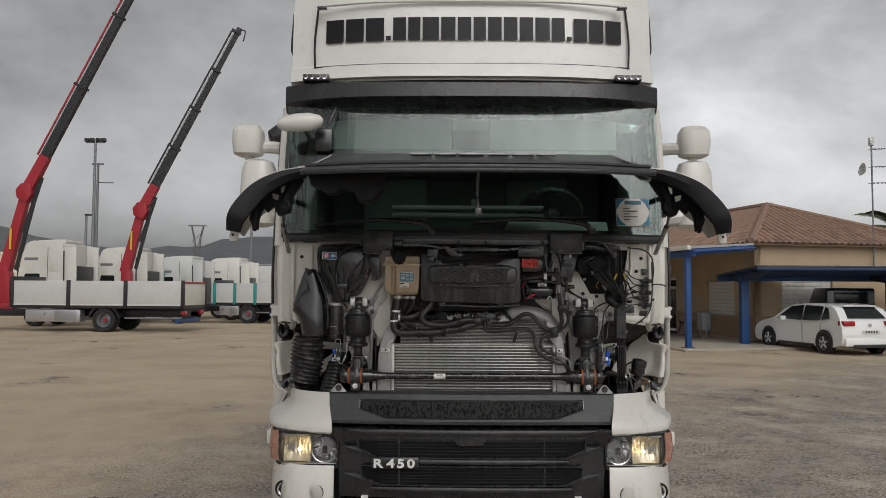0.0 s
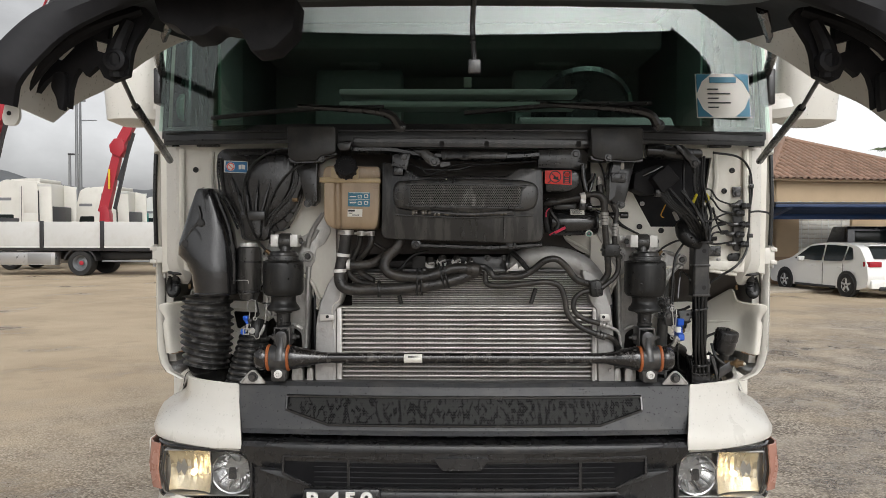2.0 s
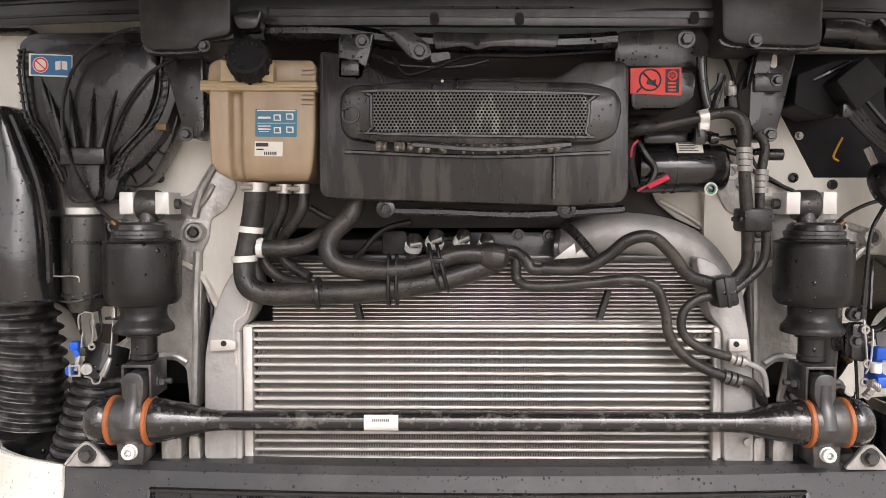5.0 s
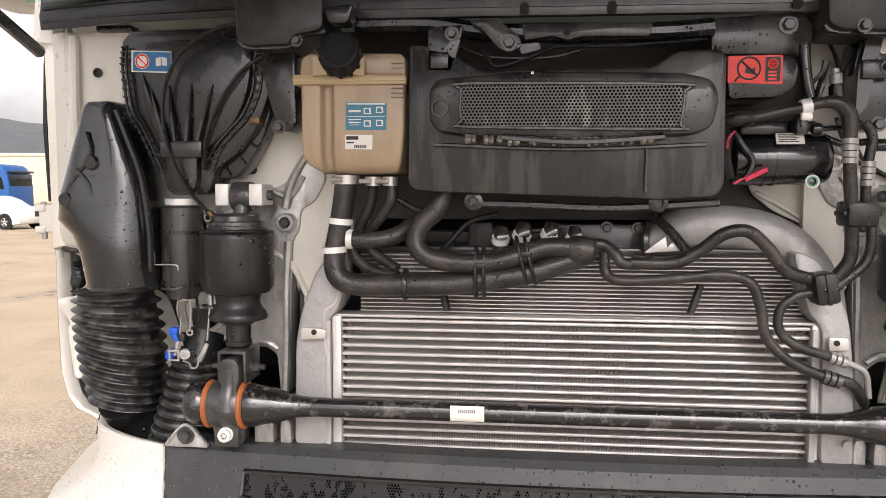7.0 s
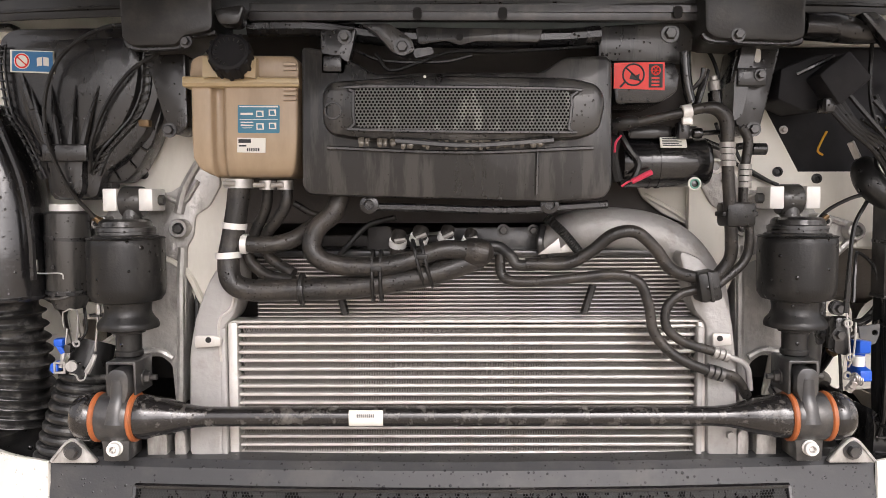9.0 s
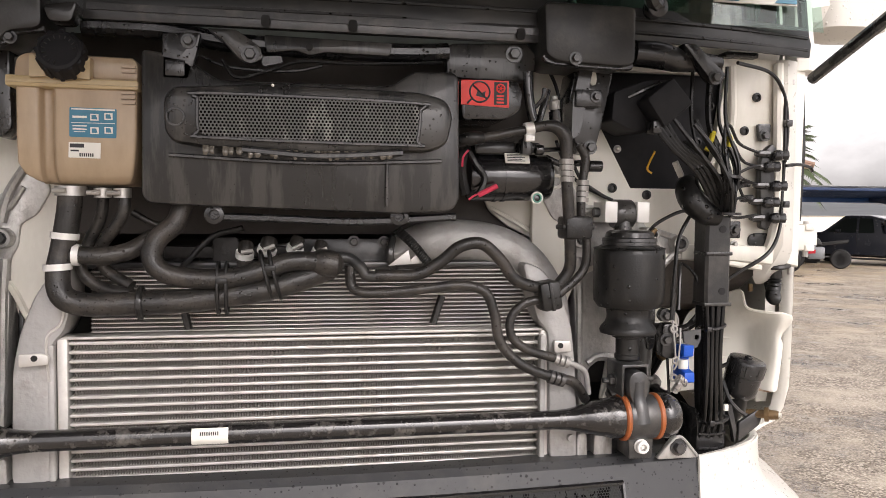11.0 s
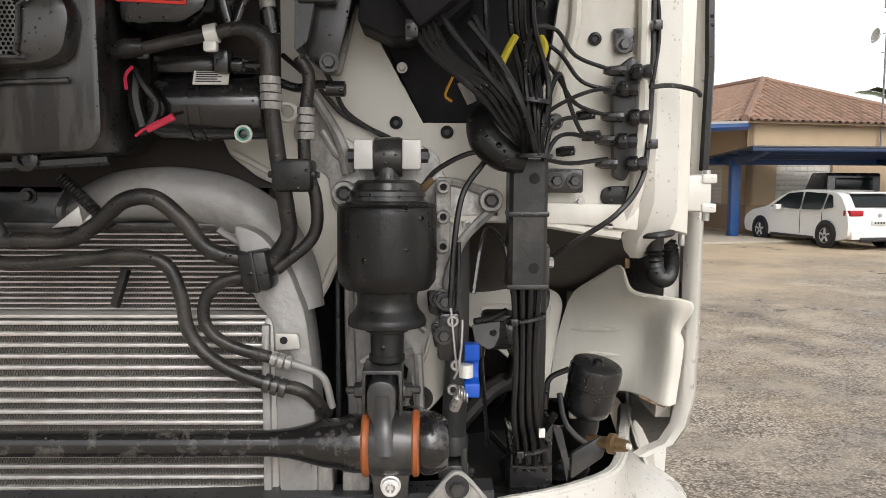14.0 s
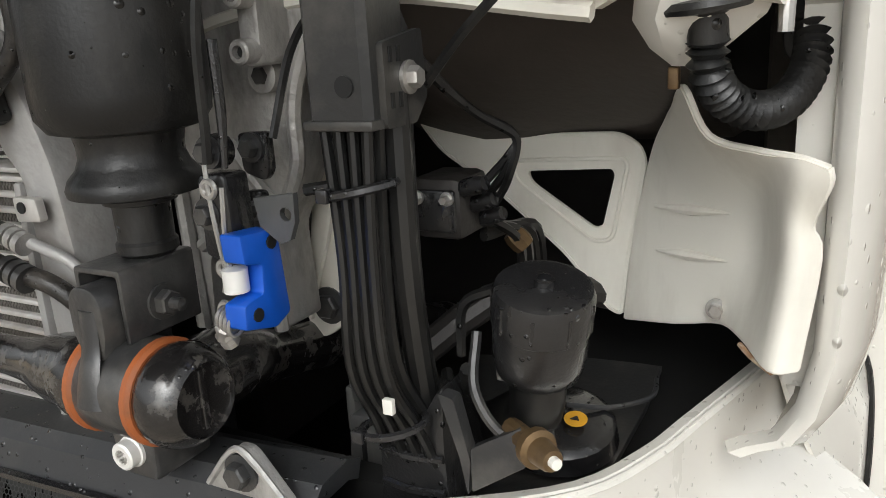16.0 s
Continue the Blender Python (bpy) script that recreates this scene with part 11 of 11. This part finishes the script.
    lo = part("door_loom_sleeve", sweep([(s * x, y, z) for x, y, z in hz], 0.0118, 16, 6, rib=0.0055, ribs=27), M["rubber"], T, "curled ribbed rubber loom sleeve")
    part("sleeve_cuff", lathe([(0, -0.004), (0.016, -0.004), (0.0165, 0.018), (0.019, 0.02), (0.034, 0.022), (0.036, 0.026), (0.033, 0.031), (0.02, 0.033), (0, 0.033)], (s * 1.146, 0.2, 1.578), (s * -0.08, -0.1, 1), 18), M["rubber"], lo)
    part("sleeve_plate", prism(oval(s * 1.211, 1.583, 0.025, 0.035, 24), 0.348, 0.362, 0, 0.004), M["rubber"], lo)
    part("plug_clip", box(s * 1.105, s * 1.115, 0.245, 0.255, 1.535, 1.555, 0.002), M["brass"], T)
    # black inner well and dome under the corner
    rows = []
    for y, z in ((0.07, 1.12), (0.1, 1.11), (0.2, 1.11), (0.3, 1.11), (0.42, 1.11), (0.5, 1.13)):
        rows.append([(s * x, max(y, 0.05 + 0.62 * max(0.0, x - 0.86)), z + 0.025 * math.sin((x - 0.78) * 6)) for x in (0.78, 0.84, 0.9, 0.96, 1.02, 1.05)])
    shell(rows, "corner_liner", M["grey_rail"], T, "black plastic corner liner", 0.008)
    # cream inner lip of the corner panel
    rim = []
    for q, n in rim_line(s):
        rim.append([(q.x + n.x * d, q.y + n.y * d, z) for d, z in ((0.012, 1.188), (0.004, 1.195), (-0.008, 1.193), (-0.014, 1.18), (-0.014, 1.13))])
    shell(rim, "corner_lip", M["white"], T, "cream lip of the corner panel", 0.004, 50)
    seam = rim_line(s)[13]
    if s < 0:
        part("panel_gap", sweep([(seam[0].x + seam[1].x * d, seam[0].y + seam[1].y * d, z) for d, z in ((-0.012, 1.199), (0.004, 1.199), (0.018, 1.185), (0.027, 1.14))], 0.0014, 6, 4), M["rubber"], T)
    sill = []
    for y, xs in ((0.5, (1.19, 1.212, 1.245, 1.262, 1.268)), (0.62, (1.22, 1.255, 1.285, 1.29, 1.29)), (0.735, (1.25, 1.28, 1.3, 1.302, 1.302))):
        sill.append([(s * x, y, z) for x, z in zip(xs, (1.188, 1.12, 1.05, 0.985, 0.9))])
    shell(sill, "sill_panel", M["white"], T, "cream sill panel below the door", 0.006, 60)
    if s < 0:
        rod_sensor()
        return
    # level sensor in blue housing
    sens = part("sensor_body", prism([(0.761, 1.49), (0.793, 1.491), (0.795, 1.419), (0.785, 1.412), (0.759, 1.418)], 0.02, 0.05, 0.006, 0.004), M["plastic"], T, "black level sensor with a bright blue housing")
    part("sensor_boss", lathe([(0, 0), (0.015, 0), (0.015, 0.014), (0.012, 0.016), (0, 0.016)], (0.771, 0.045, 1.508), (0, -1, 0), 16), M["plastic"], sens)
    for x, z in ((0.771, 1.508), (0.769, 1.456)):
        part("sensor_bolt", bolt((x, 0.022 if z < 1.5 else 0.03, z), 0.0095), M["steel"], sens)
    part("wire_bracket", sweep([(0.779, 0.014, 1.5), (0.782, 0.012, 1.47), (0.786, 0.012, 1.43), (0.789, 0.014, 1.4)], 0.0022, 6, 3), M["zinc"], sens)
    part("wire_bracket", sweep([(0.797, 0.012, 1.482), (0.796, 0.01, 1.45), (0.792, 0.01, 1.41), (0.784, 0.012, 1.39)], 0.0022, 6, 3), M["zinc"], sens)
    for x, z in ((0.782, 1.48), (0.788, 1.411), (0.783, 1.373)):
        part("wire_eye", hoop((x, 0.012, z), 0.007, 0.0026), M["zinc"], sens)
    part("sensor_rod", sweep([(0.79, 0.03, 1.6), (0.79, 0.03, 1.545), (0.788, 0.028, 1.495)], [0.0045, 0.0045, 0.0028], 8, 3), M["plastic"], sens)
    hs = [(-0.002, 1.446), (0.044, 1.442), (0.05, 1.364), (0.03, 1.356), (-0.008, 1.366), (-0.006, 1.387), (0.018, 1.391), (0.02, 1.416), (0.0, 1.421)]
    part("sensor_housing", prism(hs, s * 0.8, s * 0.823, 0.003, 0.003, plane="yz"), M["blue_plastic"], sens, "bright blue sensor housing")
    for y, z in ((0.034, 1.432), (0.008, 1.375)):
        part("housing_hole", lathe([(0.006, 0), (0.006, 0.0015), (0, 0.0015)], (s * 0.823, y, z), (s, 0, 0), 10), M["dark"], sens)
    part("sensor_bush", lathe([(0.0, -0.01), (0.011, -0.01), (0.011, 0.01), (0, 0.01)], (s * 0.803, 0.008, 1.404), (0, 0, 1), 14), M["machined"], sens)
    part("sensor_plate", plate_with_holes([(0.813, 1.47), (0.856, 1.476), (0.855, 1.452), (0.848, 1.436), (0.838, 1.432), (0.817, 1.446)], [circle(0.846, 1.458, 0.006, 12)], 0.03, 0.036), M["shaft"], sens)
    part("sensor_spring", sweep([(s * 0.8, 0.01, 1.375), (s * 0.79, 0.0, 1.36), (s * 0.785, 0.01, 1.345)], 0.007, 8, 5, rib=0.002, ribs=6), M["zinc"], sens)
    cp = part("cream_strut", prism(K([(0.72, 1.6), (0.775, 1.6), (0.785, 1.47), (0.799, 1.365), (0.786, 1.325), (0.763, 1.292), (0.737, 1.266), (0.718, 1.256), (0.702, 1.262), (0.696, 1.282), (0.705, 1.33), (0.72, 1.42)]), 0.222, 0.23, 0.012, 0.003), M["white_in"], T, "cream painted strut plate")
    part("strut_bolt", bolt((s * 0.732, 0.222, 1.299), 0.015), M["steel"], cp)
    part("strut_fold", sweep([(s * 0.757, 0.222, 1.55), (s * 0.75, 0.22, 1.42), (s * 0.72, 0.22, 1.33), (s * 0.703, 0.222, 1.28)], 0.004, 6, 5), M["white_in"], cp)
    part("sensor_bracket", prism(K([(0.742, 1.515), (0.778, 1.517), (0.778, 1.48), (0.77, 1.47), (0.745, 1.478)]), 0.095, 0.105, 0.006, 0.002), M["plastic"], sens)
    part("sensor_bracket", prism(K([(0.748, 1.462), (0.775, 1.464), (0.772, 1.425), (0.756, 1.42)]), 0.085, 0.095, 0.008, 0.002), M["plastic"], sens)
    part("bracket_bolt", bolt((s * 0.76, 0.095, 1.502), 0.0095), M["steel"], sens)
    part("bracket_bolt", bolt((s * 0.762, 0.085, 1.444), 0.0065), M["steel"], sens)
    for k in range(4):
        part("wire_coil", hoop((s * (0.792 + 0.004 * k), 0.0, 1.372 - 0.002 * k), 0.009, 0.0016, "x"), M["zinc"], sens)


for side_sign in (-1, 1):
    lower_corner(side_sign)


def filler_cap_corner():
    ax = V(0.17, -0.22, 1)
    base = V(1.026, 0.136, 1.345)
    neck = part("filler_neck", sweep([base + V(-0.008, 0.01, -0.05), base + V(-0.015, 0.02, -0.09), (0.98, 0.2, 1.22), (0.9, 0.25, 1.15)], [0.026, 0.026, 0.028, 0.03], 16, 5), M["pipe"], T, "black washer filler neck")
    prof = [(0.0, -0.052), (0.032, -0.051), (0.039, -0.044), (0.042, -0.03), (0.0425, -0.004), (0.0425, 0.004), (0.0445, 0.006), (0.0445, 0.034), (0.042, 0.041), (0.036, 0.043), (0.0, 0.044)]
    cap = part("filler_cap", lathe(prof, base, ax, 32), M["plastic"], T, "tall round black filler cap")
    for k in range(9):
        a = 2 * math.pi * k / 9
        o = V(0, 0, 1).rotation_difference(ax) @ V(math.cos(a), math.sin(a), 0) * 0.043
        part("cap_grip", sweep([base + o + ax.normalized() * 0.008, base + o + ax.normalized() * 0.034], 0.0024, 6), M["plastic"], cap)
    part("cap_knob", lathe([(0.009, 0), (0.009, 0.006), (0.006, 0.007), (0.005, 0.002), (0, 0.002)], base + ax.normalized() * 0.043, ax, 12), M["gloss"], cap)
    part("cap_strap", sweep([base + V(-0.058, -0.01, -0.01), base + V(-0.05, -0.035, -0.055), base + V(-0.015, -0.05, -0.085), base + V(0.025, -0.04, -0.08)], 0.005, 8, 6), M["grey_rail"], cap)
    part("cap_tether", sweep([base + V(-0.04, 0, 0.03), base + V(-0.075, 0.0, 0.01), base + V(-0.08, 0.0, -0.04)], 0.005, 6, 5), M["rubber"], cap)
    arm = part("plug_bracket", prism([(0.982, 1.248), (1.029, 1.277), (1.039, 1.261), (1.033, 1.241), (0.981, 1.204)], 0.075, 0.085, 0.004, 0.002), M["steel"], T, "grey bracket holding a brass plug")
    part("plug_bracket_leg", prism([(0.95, 1.292), (0.965, 1.289), (0.979, 1.231), (0.975, 1.197), (0.968, 1.234)], 0.08, 0.095, 0.003), M["steel"], arm)
    q = V(*(1.043, 0.07, 1.267))
    pg = part("brass_plug", lathe([(0, 0), (0.017, 0), (0.017, 0.008), (0.012, 0.01), (0.0105, 0.026), (0.009, 0.03), (0, 0.03)], q, (0.75, -0.6, 0.05), 16), M["brass"], T, "corroded brass air plug")
    part("plug_tip", lathe([(0.005, 0.03), (0.005, 0.036), (0, 0.036)], q, (0.75, -0.6, 0.05), 10), M["label_white"], pg)
    part("plug_tail", lathe([(0.009, -0.04), (0.01, -0.03), (0.01, 0), (0, 0)], q, (0.75, -0.6, 0.05), 10), M["brass"], pg)
    dome = V(0.99, 0.272, 1.17)
    lid = part("liner_lid", lathe([(0, 0.02), (0.05, 0.018), (0.062, 0.01), (0.066, -0.01), (0, -0.01)], dome, (0.1, -0.2, 1), 24), M["gloss"], T, "round black lid with two amber stickers")
    for a in (-0.6, 0.6):
        c = dome + V(0.025 * a / 0.6, -0.008 - 0.008 * a / 0.6, 0.0225)
        st = part("amber_sticker", lathe([(0, 0), (0.0125, 0), (0.0125, 0.001), (0, 0.001)], c, (0.1, -0.2, 1), 16), M["amber"], lid)
        part("warning_mark", prism([(c.x - 0.005, c.y - 0.004), (c.x + 0.005, c.y - 0.004), (c.x, c.y + 0.005)], c.z + 0.001, c.z + 0.002, plane="xy"), M["ink"], st)
    vb = part("valve_block", box(0.845, 0.905, 0.23, 0.3, 1.385, 1.452, 0.01), M["engine"], T, "dark air valve block")
    for k in range(3):
        part("valve_fitting", lathe([(0.01, 0), (0.01, 0.02), (0.007, 0.03), (0, 0.03)], (0.905, 0.24 + k * 0.02, 1.44 - k * 0.02), (1, -0.3, 0.3), 10), M["plastic"], vb)
    for k in range(3):
        part("air_pipe", sweep([(0.92, 0.24 + 0.02 * k, 1.44 - 0.012 * k), (0.955, 0.24, 1.475 - 0.01 * k), (0.962, 0.24, 1.495), (0.935, 0.2, 1.525), (0.92, 0.13, 1.58), (0.9, 0.1, 1.64 + 0.02 * k)], 0.0045, 6, 6), M["rubber"], T)
    part("air_pipe", sweep([(0.82, 0.09, 1.465), (0.85, 0.1, 1.47), (0.875, 0.1, 1.482)], 0.0055, 6, 6), M["rubber"], T)
    for k in range(4):
        part("air_pipe", sweep([(0.9, 0.29, 1.4 - 0.008 * k), (0.92, 0.34 + 0.02 * k, 1.36), (0.9, 0.4 + 0.02 * k, 1.28 - 0.02 * k), (0.86, 0.55, 1.2)], 0.006, 6, 6), M["pipe"], T)
    part("pipe_union", lathe([(0.012, -0.012), (0.014, -0.006), (0.014, 0.006), (0.012, 0.012)], (0.918, 0.345, 1.36), (0.5, 0.2, -0.6), 8), M["brass"], T)
    part("valve_lid", box(0.85, 0.9, 0.224, 0.232, 1.395, 1.44, 0.004), M["plastic"], vb)
    for k in range(2):
        part("valve_screw", bolt((0.858 + 0.035 * k, 0.224, 1.432), 0.005), M["zinc"], vb)
    part("ground_cable", sweep([(0.96, 0.12, 1.3), (0.93, 0.15, 1.24), (0.9, 0.2, 1.2), (0.86, 0.26, 1.22)], 0.007, 8, 6), M["rubber"], T)
    part("earth_lug", box(0.985, 1.0, 0.125, 0.14, 1.29, 1.315, 0.003), M["zinc"], T)
    part("liner_seam", sweep([(1.0, 0.27, 1.2), (1.04, 0.3, 1.19), (1.07, 0.36, 1.18), (1.06, 0.43, 1.17)], 0.003, 6, 6), M["grille"], T)
    for x, y, z in ((1.05, 0.142, 1.62), (1.0, 0.142, 1.66), (0.66, 0.142, 1.95), (0.7, 0.142, 1.88)):
        part("sheet_screw", bolt((x, y + 0.006, z), 0.006), M["zinc"], T)
    part("stud", sweep([(0.985, 0.47, 1.57), (0.985, 0.455, 1.6)], 0.004, 6), M["zinc"], T)
    part("stud", sweep([(1.03, 0.47, 1.51), (1.03, 0.455, 1.53)], 0.004, 6), M["zinc"], T)
    part("steering_rod", sweep([(0.78, 0.3, 1.2), (0.9, 0.4, 1.28), (1.05, 0.6, 1.2)], 0.02, 10, 4), M["engine"], T)


filler_cap_corner()


def steering_shaft():
    """Grey tapered shaft going down to its universal joint in the well, with a thin ball-ended rod beside it."""
    sh = part("steering_shaft", sweep([(0.796, 0.185, 1.62), (0.797, 0.188, 1.48), (0.795, 0.196, 1.355), (0.791, 0.212, 1.225)], [0.02, 0.02, 0.021, 0.023], 20, 4), M["shaft"], T, "dull grey steering shaft with a universal joint")
    part("joint_collar", lathe([(0.0, -0.02), (0.026, -0.02), (0.028, 0.0), (0.026, 0.014), (0.0, 0.016)], (0.791, 0.212, 1.222), (0, 0, 1), 18), M["shaft"], sh)
    for dx in (-0.02, 0.02):
        part("joint_fork", prism([(0.79 + dx - 0.006, 1.215), (0.79 + dx + 0.006, 1.215), (0.79 + dx + 0.006, 1.16), (0.79 + dx - 0.006, 1.16)], 0.192, 0.232, 0.004, 0.002), M["shaft"], sh)
    part("joint_cross", lathe([(0.011, -0.03), (0.012, -0.02), (0.012, 0.02), (0.011, 0.03)], (0.79, 0.212, 1.172), (1, 0, 0), 14), M["shaft"], sh)
    part("lower_fork", prism([(0.77, 1.185), (0.808, 1.185), (0.816, 1.14), (0.818, 1.09), (0.763, 1.09), (0.766, 1.14)], 0.187, 0.232, 0.008, 0.005), M["shaft"], sh)
    part("fork_slot", box(0.787, 0.791, 0.183, 0.188, 1.1, 1.16), M["dark"], sh)
    part("fork_bolt", bolt((0.818, 0.207, 1.165), 0.009, (1, -0.2, 0)), M["shaft"], sh)
    rod = part("linkage_rod", sweep([(0.836, 0.15, 1.4), (0.842, 0.15, 1.32), (0.849, 0.15, 1.232)], 0.0035, 8, 3), M["plastic"], T, "thin black ball-ended rod")
    part("rod_end", lathe([(0, -0.014), (0.007, -0.012), (0.0085, 0.0), (0.007, 0.012), (0, 0.014)], (0.835, 0.15, 1.406), (0, 0, 1), 12), M["plastic"], rod)


steering_shaft()
